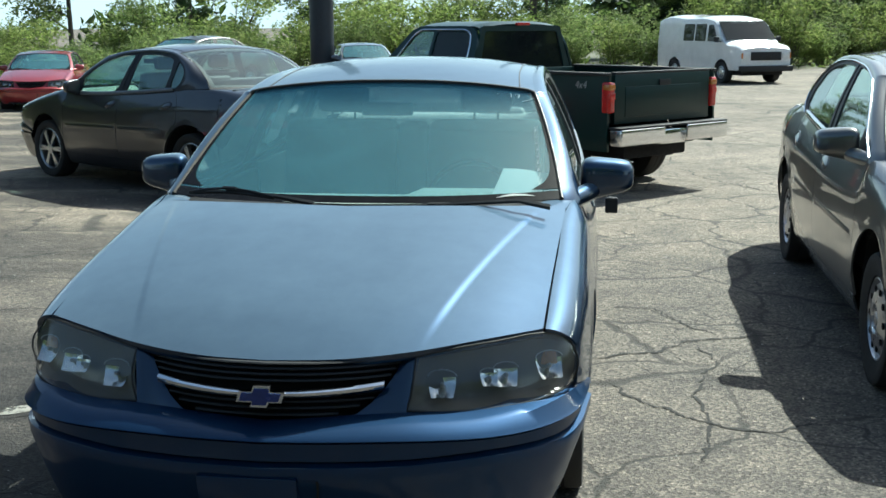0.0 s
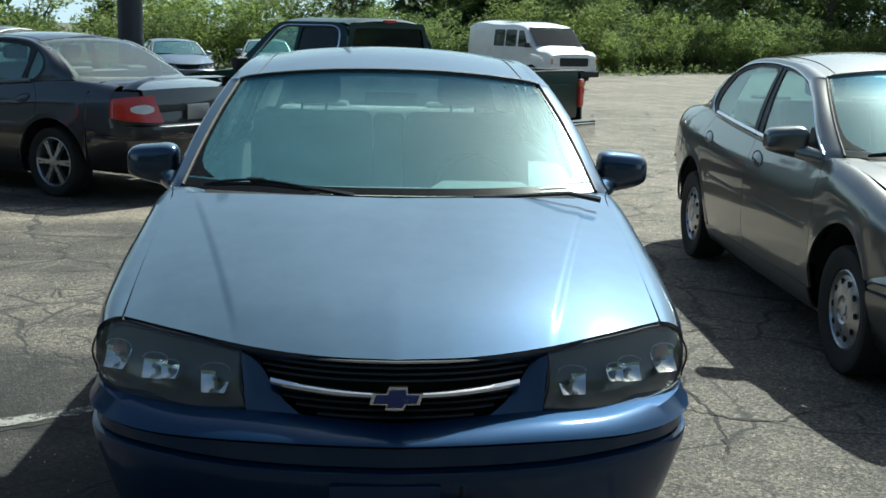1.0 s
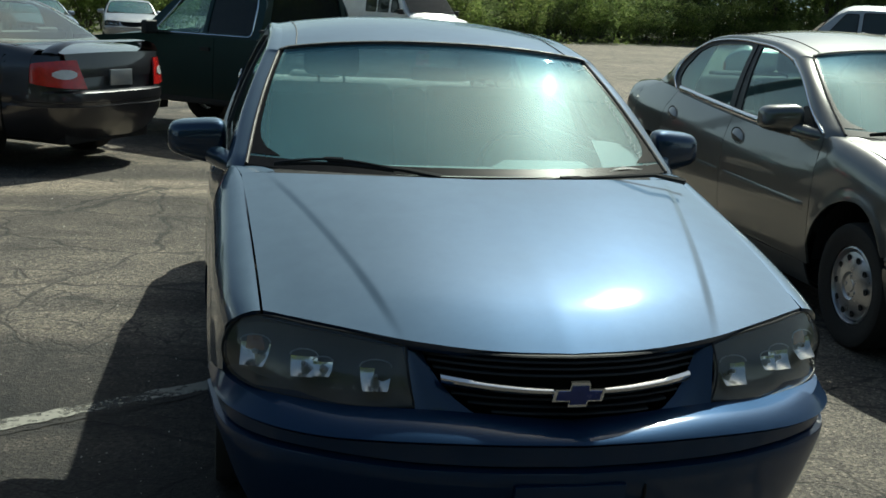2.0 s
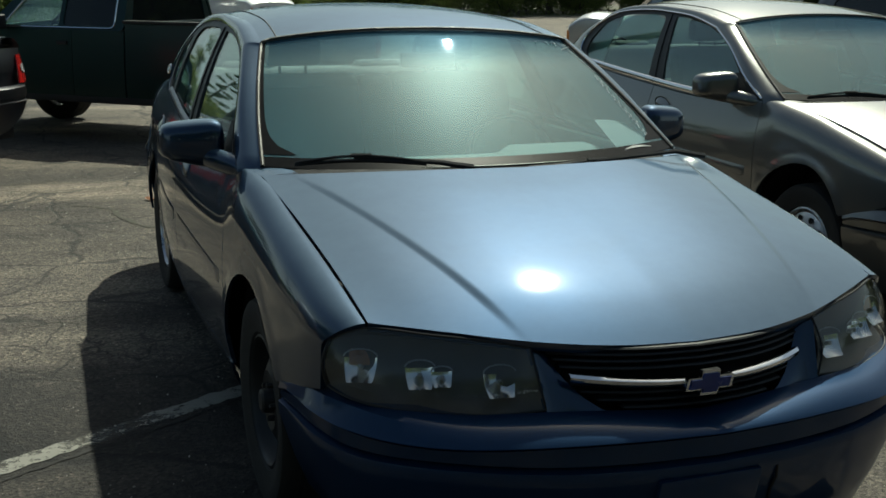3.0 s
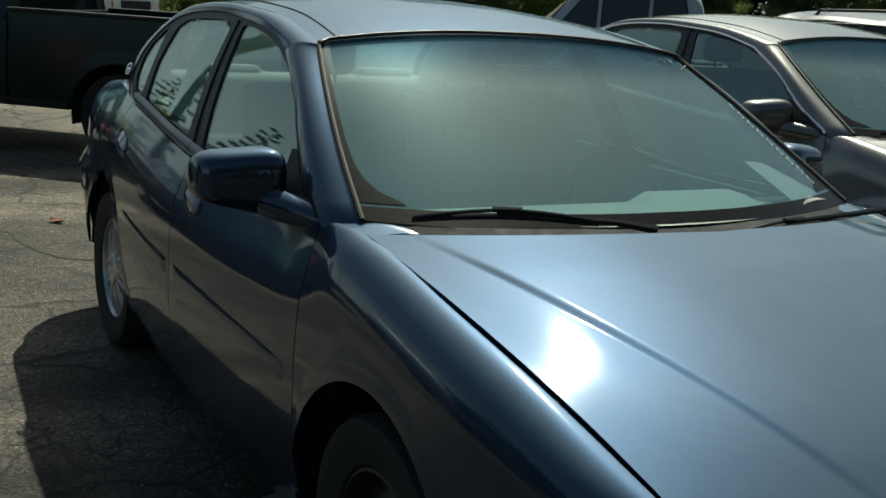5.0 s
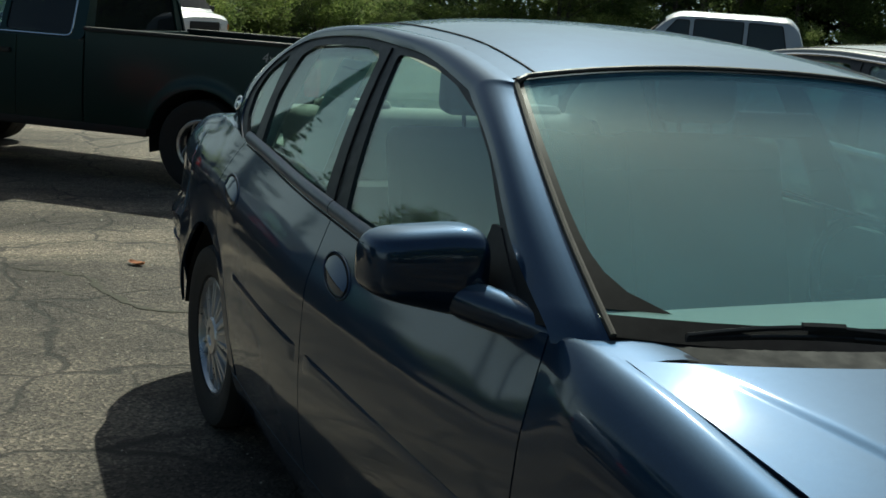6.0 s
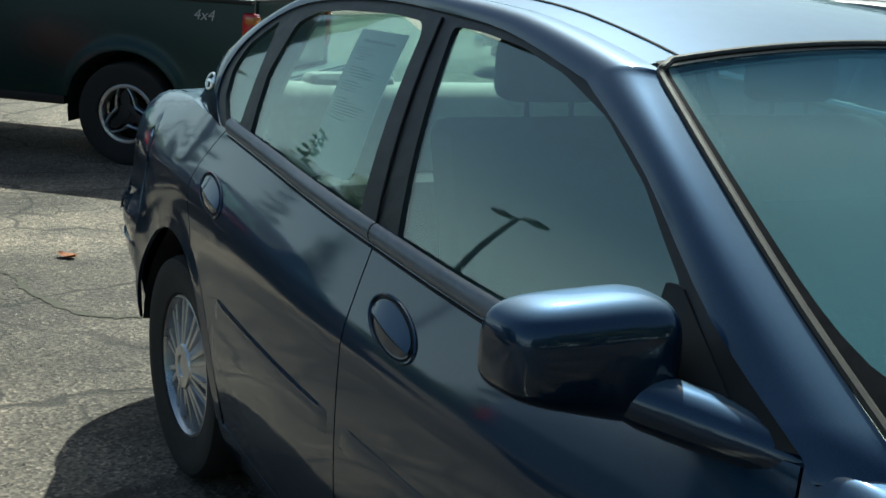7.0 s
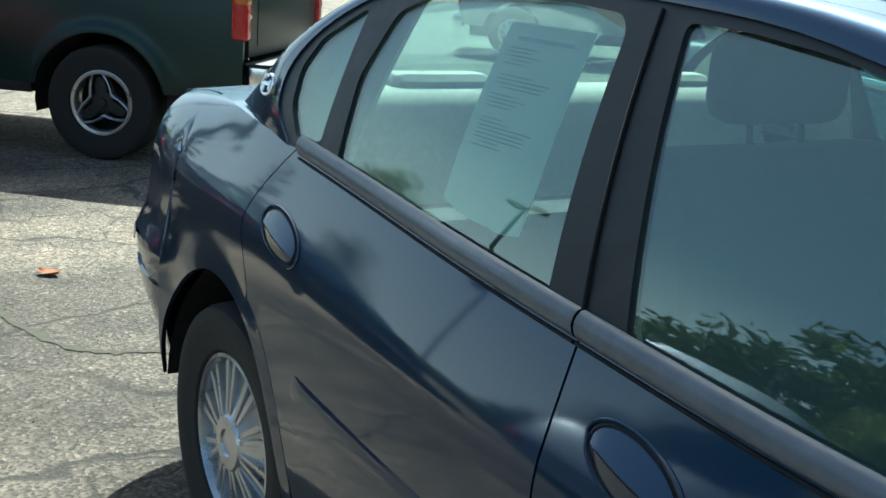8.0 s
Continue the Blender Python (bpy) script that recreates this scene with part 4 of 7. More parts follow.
    # bright bowls that open forward and up, small bulbs
    for u, v, r in ((0.17, 0.44, 0.056), (0.43, 0.46, 0.036), (0.53, 0.46, 0.050), (0.82, 0.46, 0.058)):
        p = lamp(u, v, -0.034)
        face = Matrix.Translation(p) @ Matrix.Rotation(0.05 + 0.45 * u, 4, "Z") @ Matrix.Rotation(math.pi / 2 - 0.42, 4, "X")
        cup = grid([[(r * 0.72 * a * (1.0 - 0.22 * (1 - b) ** 2), r * (-0.72 + 1.12 * b), -r * 0.50 * (1 - 0.55 * a * a) * (1 - (-1.0 + 1.25 * b) ** 2) + 0.0012 * (i_ % 2)) for b in np.linspace(0, 1, 7)] for i_, a in enumerate(np.linspace(-1, 1, 9))])
        both("reflector", moved(cup, face), REFLECTOR, bowls)
        hood_ = tube([(r * 0.74 * math.cos(w), r * 0.42 + r * 0.34 * math.sin(w), -0.004) for w in np.linspace(0, math.pi, 13)], 0.0022, 5)
        both("reflector_rim", moved(hood_, face), BOWLRING, bowls)
        if u > 0.7:
            both("amber_insert", moved(box(-r * 0.45, r * 0.55, 0.004, r * 0.8, -0.030, -0.018, 0.006), face), AMBERDULL, bowls)
        bulb = lathe([(0.0, 0.0), (0.005, 0.0), (0.007, 0.010), (0.007, 0.024), (0.0, 0.030)], 8, axis="z")
        both("bulb", moved(bulb, face @ Matrix.Translation((0, 0, -0.03))), BOWLRING, bowls)
    # roof skin, glass, pillars
    def skin(t0, t1, nt, s0=-1.0, s1=1.0, ns=24, d=0.0):
        rows = []
        for i in range(nt + 1):
            t = t0 + (t1 - t0) * i / nt
            r = []
            for j in range(ns + 1):
                p = top_pt(t, s0 + (s1 - s0) * j / ns)
                r.append((p[0], p[1], p[2] - d))
            rows.append(r)
        return grid(rows)
    put("roof", skin(T_WS, T_RW, int(16 * n), ns=int(26 * n)), mat, thick=0.02)
    for sg in (-1, 1):
        put("roof_moulding", tube([(sg * (top_pt(t, 0.9)[0]), top_pt(t, 0.9)[1], top_pt(t, 0.9)[2] + 0.001) for t in np.linspace(T_WS + 0.005, T_RW - 0.01, 24)], 0.0026, 6), BLACK, out=False)
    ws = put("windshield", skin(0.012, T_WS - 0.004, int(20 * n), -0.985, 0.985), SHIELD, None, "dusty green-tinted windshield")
    ws.visible_shadow = False
    side = [[top_pt(t, 0.99 + ((0.966 - 0.115 * math.exp(-max(0.0, t - 0.02) / 0.015)) - 0.99) * k / 4) for k in range(5)] for t in np.linspace(0.02, T_WS - 0.022, 20)]
    side = grid([[(p[0], p[1], p[2] + 0.002) for p in r] for r in side])
    bd = [skin(0.0, 0.016, 3, -0.985, 0.985, 20, -0.002), skin(T_WS - 0.022, T_WS, 3, -0.985, 0.985, 20, -0.002), side, flip(side)]
    put("black_border", join(*bd), BORDER, ws, out=False)
    put("shade_band", skin(0.130, T_WS - 0.022, 20, -0.945, 0.945, 28, -0.005), SHADE, ws, "blue-grey shade band", out=True)
    seal = [top_pt(t, 0.992) for t in np.linspace(0.0, T_WS - 0.030, 20)]
    arc = [top_pt(T_WS - 0.016, s) for s in (0.978,)] + [top_pt(T_WS - 0.004, s) for s in np.linspace(0.945, -0.945, 25)] + [top_pt(T_WS - 0.016, s) for s in (-0.978,)]
    put("windshield_seal", tube([(p[0], p[1], p[2] + 0.003) for p in seal + arc + [(-p[0], p[1], p[2]) for p in seal[::-1]]], 0.0068, 8), SEAL, ws, out=False)
    rw = put("rear_window", skin(T_RW + 0.006, 0.985, int(14 * n), -0.97, 0.97), GLASS)
    rw.visible_shadow = False
    put("black_border", join(skin(0.95, 1.0, 3, -0.98, 0.98, 16, 0.004), skin(T_RW, T_RW + 0.02, 2, -0.98, 0.98, 16, 0.004), skin(T_RW, 1.0, 12, -0.985, -0.92, 2, 0.004), skin(T_RW, 1.0, 12, 0.92, 0.985, 2, 0.004)), BLACK, rw, out=False)
    strip = []
    for i in range(53):
        t = i / 52
        fy, fz = _f[0](t), _f[1](t)
        a, b = np.array([gx(fz) + 0.006, fy, fz]), np.array([_r[0](t), _r[1](t), _r[2](t)])
        strip.append([tuple(a + (b - a) * k / 7 + np.array([0.75, 0, 0.66]) * (0.020 if t < 0.75 else 0.020 + 0.010 * min(1, (t - 0.75) * 6)) * min(1.0, (1 - t) * 7) * min(1.0, 0.3 + t * 7) * math.sin(math.pi * k / 7)) for k in range(8)])
    strip.insert(0, [(p[0], p[1] - 0.02, p[2] - 0.024) for p in strip[0]])
    both("pillar", grid(strip), mat, thick=0.012)
    both("pillar_lining", grid([[(p[0] - 0.030, p[1], p[2] - 0.016) for p in r] for r in strip[22:50]]), HEADLINER)
    base_ = [[(XT(y) - 0.003 - 0.03 * k, y - 0.004 * k, ZT(y) - 0.002 + 0.010 * math.sin(k * 0.6)) for k in range(5)] for y in np.linspace(1.405, 1.63, 12)]
    both("pillar_base", grid(base_), mat)
    shelf = [[(XT(y) - 0.001 - 0.022 * k, y, ZT(y) - 0.002 + 0.010 * math.sin(k * 0.5)) for k in range(6)] for y in np.linspace(3.64, 4.40, 24)]
    both("pillar_foot", grid(shelf), mat)
    # door frames, side glass
    F = [(_f[0](t), _f[1](t)) for t in np.linspace(0.0, 1.0, 46)]
    outer = [(1.60, 1.03)] + F[1:] + [(3.55, 1.088), (3.14, 1.058), (2.72, 1.034), (2.25, 1.010), (1.9, 1.006), (1.70, 1.012)]
    shapes = {k: rounded(v, 0.02, 3) for k, v in win.items()}
    for sg in (-1, 1):
        fr = flat([dense(outer)] + [dense(v) for v in shapes.values()], lambda a, b, d, sg=sg: (sg * (gx(b) - d), a, b), 0.016)
        frame_ob = put("window_frame", fr, trim or TRIM, None, "satin black door window frames", smooth=False, out=False)
        for k, lp in win.items():
            put("window_pane", bowed_pane(lp, sg, 0.007), GLASS, frame_ob, thick=0.004)
        if chrome:
            put("bright_trim", tube([(sg * (gx(b) + 0.006), a, b) for a, b in F], 0.008, 6), CHROME, frame_ob, out=False)
        belt = [(sg * (XT(y) + 0.004), y, ZT(y) + 0.004) for y in np.linspace(1.70, 2.701, 16)]
        belt2 = [(sg * (XT(y) + 0.004), y, ZT(y) + 0.004) for y in np.linspace(2.707, 3.63, 16)]
        for bl in (belt, belt2):
            put("belt_moulding", grid([[(p[0] - sg * (0.004 - 0.018 * math.sin(w) * (1.0 if w > 0 else 0.5)), p[1], p[2] + 0.004 - 0.022 * math.cos(w)) for w in np.linspace(0.0, math.pi, 9)] for p in bl]), (CHROME if chrome == "belt" else BELT), frame_ob, out=False)
            put("belt_gap", tube([(p[0] + sg * 0.006, p[1], p[2] - 0.021) for p in bl], 0.0032, 5), DARK, frame_ob, out=False)
        # seam between the doors, over the post
        seam = tube([(sg * (gx(z) + 0.003), 2.702 + (z - 1.04) * 0.27, z) for z in np.linspace(1.03, 1.447, 7)], 0.003, 5)
        put("door_seam", seam, DARK, frame_ob, out=False)
    # cowl under the windshield
    cw = []
    for i in range(-20, 21):
        s = i / 20
        b, w = h1(abs(s)), top_pt(0.008, s)
        cw.append([(math.copysign(b[0], s) if i else 0.0, b[1] - 0.02, b[2] - 0.045), (math.copysign(b[0], s) if i else 0, b[1] + 0.012, b[2] - 0.03), (s * 0.80, w[1] - 0.01, w[2] - 0.008), (s * 0.80, w[1] + 0.03, w[2] - 0.0)])
    put("cowl", grid(cw), DARK)
    # trunk
    rows = []
    for j in range(0, 19):
        t = j / 18
        row = []
        for i in range(-16, 17):
            s = i / 16
            y0 = 4.33 - 0.16 * s * s
            y = y0 + (4.90 - 0.05 * s * s - y0) * min(1, t * 18 / 14)
            z = ZT(y) + 0.020 * (1 - s * s) + (0.0 if t < 0.4 else 0.0)
            x = s * (XT(y) - 0.012)
            if j > 14:
                k = (j - 14) / 4
                y, z = y + 0.035 * math.sin(k * 1.4), z - 0.012 - 0.20 * k
                x *= 1 - 0.06 * k
            row.append((x, y, z))
        rows.append(row)
    trunk = put("trunk_lid", grid(rows), mat, thick=0.012)
    # tail: upper panel, bumper
    rp = spl3([(0, 4.935), (0.35, 4.925), (0.58, 4.88), (0.72, 4.80), (0.80, 4.72), (0.852, 4.64)])

    def tail(q, d, z):
        a, b = rp(max(0, q - 0.004)), rp(min(1, q + 0.004))
        t = (b - a) / np.linalg.norm(b - a)
        p = rp(q) + d * np.array([-t[1], t[0]])
        k = max(0.0, z - 0.72)
        w = q ** 6
        return (float(p[0]) * (1 - 0.30 * k) * (1 - w) + (side_x(4.64, z) + d) * w, float(p[1]) - 0.16 * k * (1 - q ** 3), z)
    rows = [[tail(q, 0.0, z) for z in np.linspace(0.66, 1.035, 10)] for q in np.linspace(0, 1, 24)]
    put("tail_panel", grid([[(-p[0], p[1], p[2]) for p in r] for r in reversed(rows[1:])] + rows), mat)
    rb = spl3([(0, 4.985), (0.4, 4.972), (0.64, 4.91), (0.78, 4.80), (0.838, 4.66), (0.871, 4.47), (0.884, 4.378)])

    def rear(q, d, z):
        a, b = rb(max(0, q - 0.004)), rb(min(1, q + 0.004))
        t = (b - a) / np.linalg.norm(b - a)
        p = rb(q) + d * np.array([-t[1], t[0]])
        return (float(p[0]), float(p[1]), z)
    prof = [(-0.07, 0.735), (-0.02, 0.732), (0.002, 0.715), (0.008, 0.68), (0.008, 0.635), (-0.004, 0.628), (-0.004, 0.598), (0.006, 0.592), (-0.010, 0.53), (-0.042, 0.45), (-0.09, 0.38), (-0.15, 0.31), (-0.18, 0.28)]
    half = [[rear(q, d * (1 if q < 0.75 else 1 - (q - 0.75) * (2.2 if z < 0.56 else 3.2)), max(z, 0.27 + 0.03 * max(0.0, (q - 0.55) / 0.45) + 0.3 * (z - 0.27))) for d, z in prof] for q in np.linspace(0, 1, int(36 * n))]
    put("rear_bumper", grid([[(-p[0], p[1], p[2]) for p in r] for r in reversed(half[1:])] + half), mat, thick=0.012)
    q0 = 0.50 if spoiler else 0.42
    qe = 0.985 if spoiler else 0.88

    def tail_z(q, v):
        f = (q - q0) / (qe - q0)
        lo, hi = (0.752 + 0.050 * f * f, 1.000 - 0.035 * f * f) if spoiler else (0.76, 0.955)
        return lo + (hi - lo) * v
    slant = 0.10 if spoiler else 0.0
    tl = [[tail(q + slant * v * (qe - q) / (qe - q0), 0.014 * math.sin(math.pi * min(1, max(0.06, (q - q0) / (qe - q0)))) ** 0.3 + (0.038 if spoiler else 0.004), tail_z(q, v)) for v in np.linspace(0, 1, 8)] for q in np.linspace(q0, qe, 16)]
    tails = both("tail_light", grid(tl), LAMPRED, None, "red tail lamp lens", 0.012)
    wl = [[tail(q, 0.056 if spoiler else 0.021, tail_z(q, 0.5 + (v - 0.5) * 0.36 * math.sin(math.pi * u) ** 0.5)) for v in np.linspace(0, 1, 4)] for u, q in zip(np.linspace(0.04, 0.96, 8), np.linspace(q0 + 0.10, q0 + 0.30, 8))]
    both("reversing_lens", grid(wl), LAMPWHITE, tails)
    put("plate_recess", grid([[tail(abs(q), 0.006, z)[0:1][0] * (1 if q > 0 else -1) and (tail(abs(q), 0.006, z)[0] * (1 if q > 0 else -1), *tail(abs(q), 0.006, z)[1:]) or tail(0, 0.006, z) for z in (0.77, 0.90)] for q in np.linspace(-0.22, 0.22, 9)]), DARK, trunk, out=False)
    pb = box(-0.155, 0.155, 4.925, 4.944, 0.765, 0.91, 0.004)
    put("blank_plate", pb, SILVER, trunk, "pale plain dealer plate")
    if spoiler:
        sp = []
        for i in range(-20, 21):
            s = i / 20
            up = 0.085 * (1 - abs(s) ** 8)
            sp.append([(s * 0.72, 4.76 - 0.10 * s * s + a, 1.070 + up + b - 0.025 * abs(s) ** 4) for a, b in ((0.0, 0.0), (0.04, 0.012), (0.11, 0.015), (0.17, 0.006), (0.11, -0.006), (0.04, -0.009), (0.0, 0.0))])
        put("spoiler", grid(sp), mat, trunk, "raised dark trunk spoiler", out=False)
    # mirrors
    for sg in (-1, 1):
        sh = []
        for i in range(27):
            u = -math.cos(math.pi * i / 26)
            k = max(0.0, 1 - abs(u) ** 4.2) ** (1 / 4.2)
            sec = []
            for j in range(32):
                w = 2 * math.pi * j / 32
                cy, cz = math.cos(w), math.sin(w)
                py = math.copysign(abs(cy) ** 0.62, cy) * (0.085 if cy < 0 else 0.03)
                pz = math.copysign(abs(cz) ** 0.58, cz) * (0.080 if cz > 0 else 0.080 * (1 - 0.28 * u))
                sec.append((sg * (0.975 + u * 0.112), 1.90 + py * k - u * -0.035, 1.075 + pz * k * (1 - 0.08 * u) - 0.006 * u))
            sh.append(sec + sec[:1])
        mir = put("side_mirror", grid(sh), mat, None, "", out=False)
        gl = [[(sg * (0.975 + u * 0.082), 1.908 + 0.030 * u, 1.075 + v * 0.052) for v in (-1, -0.5, 0, 0.5, 1)] for u in (-1, -0.5, 0, 0.5, 1)]
        put("mirror_glass", grid(gl), MIRROR, mir, out=False)
        arm = tube([(sg * 0.795, 1.58, 0.988), (sg * 0.835, 1.66, 1.008), (sg * 0.872, 1.75, 1.016), (sg * 0.905, 1.82, 1.022), (sg * 0.945, 1.89, 1.036)], [0.018, 0.034, 0.040, 0.040, 0.030], 14)
        put("mirror_arm", arm, mat, mir, out=False)
        sail = flat([[(1.70, 1.03), (1.90, 1.03), (1.905, 1.15), (1.87, 1.15)]], lambda a, b, d, sg=sg: (sg * (gx(b) + 0.004 - d), a, b), 0.01)
        put("mirror_sail", sail, BLACK, mir, smooth=False, out=False)
    # handles and side mouldings
    for i, sg in enumerate((1, -1)):
        for door, yc, zc, ry in ((doors_f[i], 2.522, 0.903, 0.098), (doors_r[i], 3.580, 0.926, 0.092)):
            rz = 0.042
            def ell(a, b, k, d):
                y, z = yc + a * ry * k, zc + b * rz * k + a * 0.019 * k
                return (sg * (side_x(y, z) + d), y, z)
            ws_ = np.linspace(0, 2 * math.pi, 33)
            ring = tube([ell(math.cos(w), math.sin(w), 1.0, 0.001) for w in ws_], 0.0035, 6, False)
            hd = put("door_handle", ring, mat, door, out=False)
            put("handle_groove", tube([ell(math.cos(w), math.sin(w), 0.90, 0.0015) for w in ws_], 0.0022, 5, False), DARK, hd, out=False)
            put("handle_recess", grid([[ell(math.cos(w), math.sin(w), k, 0.0015) for w in ws_] for k in (0.9, 0.5, 0.02)]), mat, hd, out=False)
            cut = lambda a: math.sqrt(max(0.0, 1 - a * a))
            flap = grid([[ell(a, max(-0.15, -0.9 * cut(a)) * (1 - t) + 0.97 * cut(a) * t, 0.86, 0.0030 + 0.010 * (1 - t) * cut(a)) for t in np.linspace(0, 1, 5)] for a in np.linspace(-0.98, 0.98, 17)])
            put("handle_flap", flap, mat, hd, out=False)
            scoop = grid([[ell(a, max(-0.15, -0.9 * cut(a)) * (1 - s_) - 0.92 * cut(a) * s_, 0.86, 0.002 + 0.010 * (1 - s_) * cut(a)) for s_ in np.linspace(0, 1, 5)] for a in np.linspace(-0.97, 0.97, 17)])
            put("grip_scoop", scoop, mat, hd, out=False)
            # dark bar stands for the shade in the gap below the flap
            put("grip_gap", tube([ell(a, -0.155, 0.86, 0.0125 * cut(a)) for a in np.linspace(-0.80, 0.80, 12)], 0.0016, 5), DARK, hd, out=False)
            if yc < 3:
                put("key_hole", tube([ell(0.78, -0.30 + q_, 0.86, 0.0035) for q_ in (0.0, 0.12)], 0.0025, 6), DARK, hd, out=False)
        for door, y0, y1 in ((doors_f[i], 1.60, 2.655), (doors_r[i], 2.69, 3.50)):
            md = []
            for k in range(23):
                y = y0 + (y1 - y0) * k / 22
                zc = 0.632 + (y - 1.6) * 0.016
                ht = 0.022 if 0 < k < 22 else 0.020
                md.append([(sg * (side_x(y, zc + e) + (d if 0 < k < 22 else -0.002)), y + (0.0 if k else 0.004), zc + e) for e, d in ((ht + 0.010, -0.0015), (ht, 0.003), (0.0, 0.0045), (-ht, 0.004), (-ht - 0.003, -0.002))])
            put("door_moulding", grid(md), mat, door, out=False)
    # wipers
    for sg, a, b in ((-1, (-0.70, 1.445, 1.050), (-0.30, 1.258, 1.062)), (1, (0.08, 1.222, 1.018), (0.60, 1.325, 1.016))):
        a, b = Vector(a), Vector(b)
        bl = tube([a + (b - a) * t + Vector((0, -0.018, 0.012 * math.sin(math.pi * t))) for t in np.linspace(0, 1, 9)], 0.0075, 6)
        piv = Vector((b.x + 0.16, 1.225, 1.045))
        arm = tube([piv, piv + Vector((-0.12, 0.0, 0.022)), a + (b - a) * 0.45 + Vector((0, -0.02, 0.024))], [0.012, 0.009, 0.006], 6)
        w_ = put("wiper", bl, BLACK, None, out=False)
        put("wiper_arm", arm, BLACK, w_, out=False)
        on = lambda t_, dy, dz: a + (b - a) * t_ + Vector((0, -0.018 + dy, 0.012 * math.sin(math.pi * t_) + dz))
        put("blade_frame", tube([on(t_, -0.004, 0.006 + 0.010 * math.sin(math.pi * t_)) for t_ in np.linspace(0.0, 1.0, 11)], 0.0048, 6), TRIM, w_, out=False)
        put("blade_link", tube([on(t_, -0.016, 0.004) for t_ in np.linspace(0.22, 0.46, 5)], 0.0030, 5), TRIM, w_, out=False)
        put("blade_link", tube([on(t_, -0.016, 0.004) for t_ in np.linspace(0.60, 0.80, 5)], 0.0030, 5), TRIM, w_, out=False)
        put("blade_clip", tube([on(t_, -0.005, 0.018) for t_ in np.linspace(0.42, 0.58, 4)], 0.0075, 6), BLACK, w_, out=False)
    # wheels
    for yc in AXLES:
        for sg in (-1, 1):
            wheel(car, warp, 0.875, yc, wheel_r, wheel_r, 0.205, rim_r, (front_wheels or wheels) if yc == AXLES[0] else wheels, sg)
    # cabin
    if inside:
        ds = []
        for i in range(-14, 15):
            s = i / 14
            x = s * 0.74
            ds.append([(x, 1.30 + 0.22 * s * s, 1.035), (x, 1.50 + 0.12 * s * s, 1.035), (x, 1.72, 1.012 + (0.03 if -0.15 < x - 0.36 < 0.2 else 0)), (x, 1.84, 0.97), (x, 1.86, 0.80), (x, 1.78, 0.62)])
        dash = put("dashboard", grid(ds), DASHM, out=False)
        put("defroster_vent", grid([[(s * 0.64, 1.37 + 0.16 * s * s + e, 1.0375) for e in (0.0, 0.045)] for s in np.linspace(-1, 1, 21)]), DARK, dash, out=False)
        ring = [Matrix.Rotation(-0.45, 4, "X") @ Vector((0.19 * math.cos(w), 0.0, 0.19 * math.sin(w))) + Vector((0.37, 2.05, 0.93)) for w in np.linspace(0, 2 * math.pi, 29)]
        st = put("steering_wheel", tube(ring, 0.014, 8, False), BLACK, out=False)
        put("wheel_hub", join(box(0.30, 0.44, 2.0, 2.05, 0.90, 0.98, 0.02), tube([(0.37, 2.02, 0.93), (0.37, 1.80, 0.84)], 0.03, 8), tube([(0.19, 2.05, 0.93), (0.55, 2.05, 0.93)], 0.012, 6)), BLACK, st, out=False)
        seat(warp, car, -0.37, 2.38, SEATDARK, 0.29)
        seat(warp, car, 0.37, 2.38, SEATDARK, 0.29)
        ar = box(-0.078, 0.078, -0.06, 0.06, 0.0, 0.63, 0.04, 3)
        part("centre_armrest", W(([(v[0], 2.64 + v[1] + v[2] * 0.30, 0.60 + v[2]) for v in ar[0]], ar[1])), SEATDARK, car)
        bench_mat = FABRIC if front == "wide" else SEATDARK
        bench = part("rear_bench", W(box(-0.66, 0.66, 3.02, 3.52, 0.48, 0.68, 0.06, 3)), bench_mat, car)
        bk = box(-0.66, 0.66, -0.08, 0.08, 0.0, 0.575, 0.06, 4)
        part("bench_back", W(([(v[0], 3.56 + v[1] + v[2] * 0.42, 0.62 + v[2]) for v in bk[0]], bk[1])), bench_mat, bench)
        for sg in (-1, 1):
            part("bench_headrest", W(box(sg * 0.38 - 0.15, sg * 0.38 + 0.15, 3.76, 3.86, 1.10, 1.225, 0.04, 3)), bench_mat, bench)
        for sg in (-1, 1):
            tr = flat([dense([(3.52, 1.06), (3.82, 1.06), (3.84, 1.24), (3.70, 1.40), (3.50, 1.43)])], lambda a, b, d, sg=sg: (sg * (gx(b) - 0.055 - d), a, b), 0.01)
            put("pillar_trim", tr, FABRIC, smooth=False, out=False)
        part("parcel_shelf", W(box(-0.66, 0.66, 3.72, 4.25, 1.035, 1.05, 0.004)), HEADLINER if front == "wide" else SEATDARK, car)
        for i, sg in enumerate((1, -1)):
            part("door_trim", W(join(box(sg * 0.80 - 0.02, sg * 0.80 + 0.02, 1.72, 2.66, 0.42, 1.0, 0.015), box(sg * 0.80 - 0.02, sg * 0.80 + 0.02, 2.70, 3.52, 0.42, 1.03, 0.015))), SEATDARK, car)
        part("inside_mirror", W(box(-0.115, 0.115, 2.06, 2.085, 1.315, 1.375, 0.02, 3)), BLACK, car)
        hl = skin(T_WS + 0.01, T_RW - 0.01, 8, -0.96, 0.96, 10, 0.035)
        put("headliner", hl, HEADLINER, out=False)
    return car

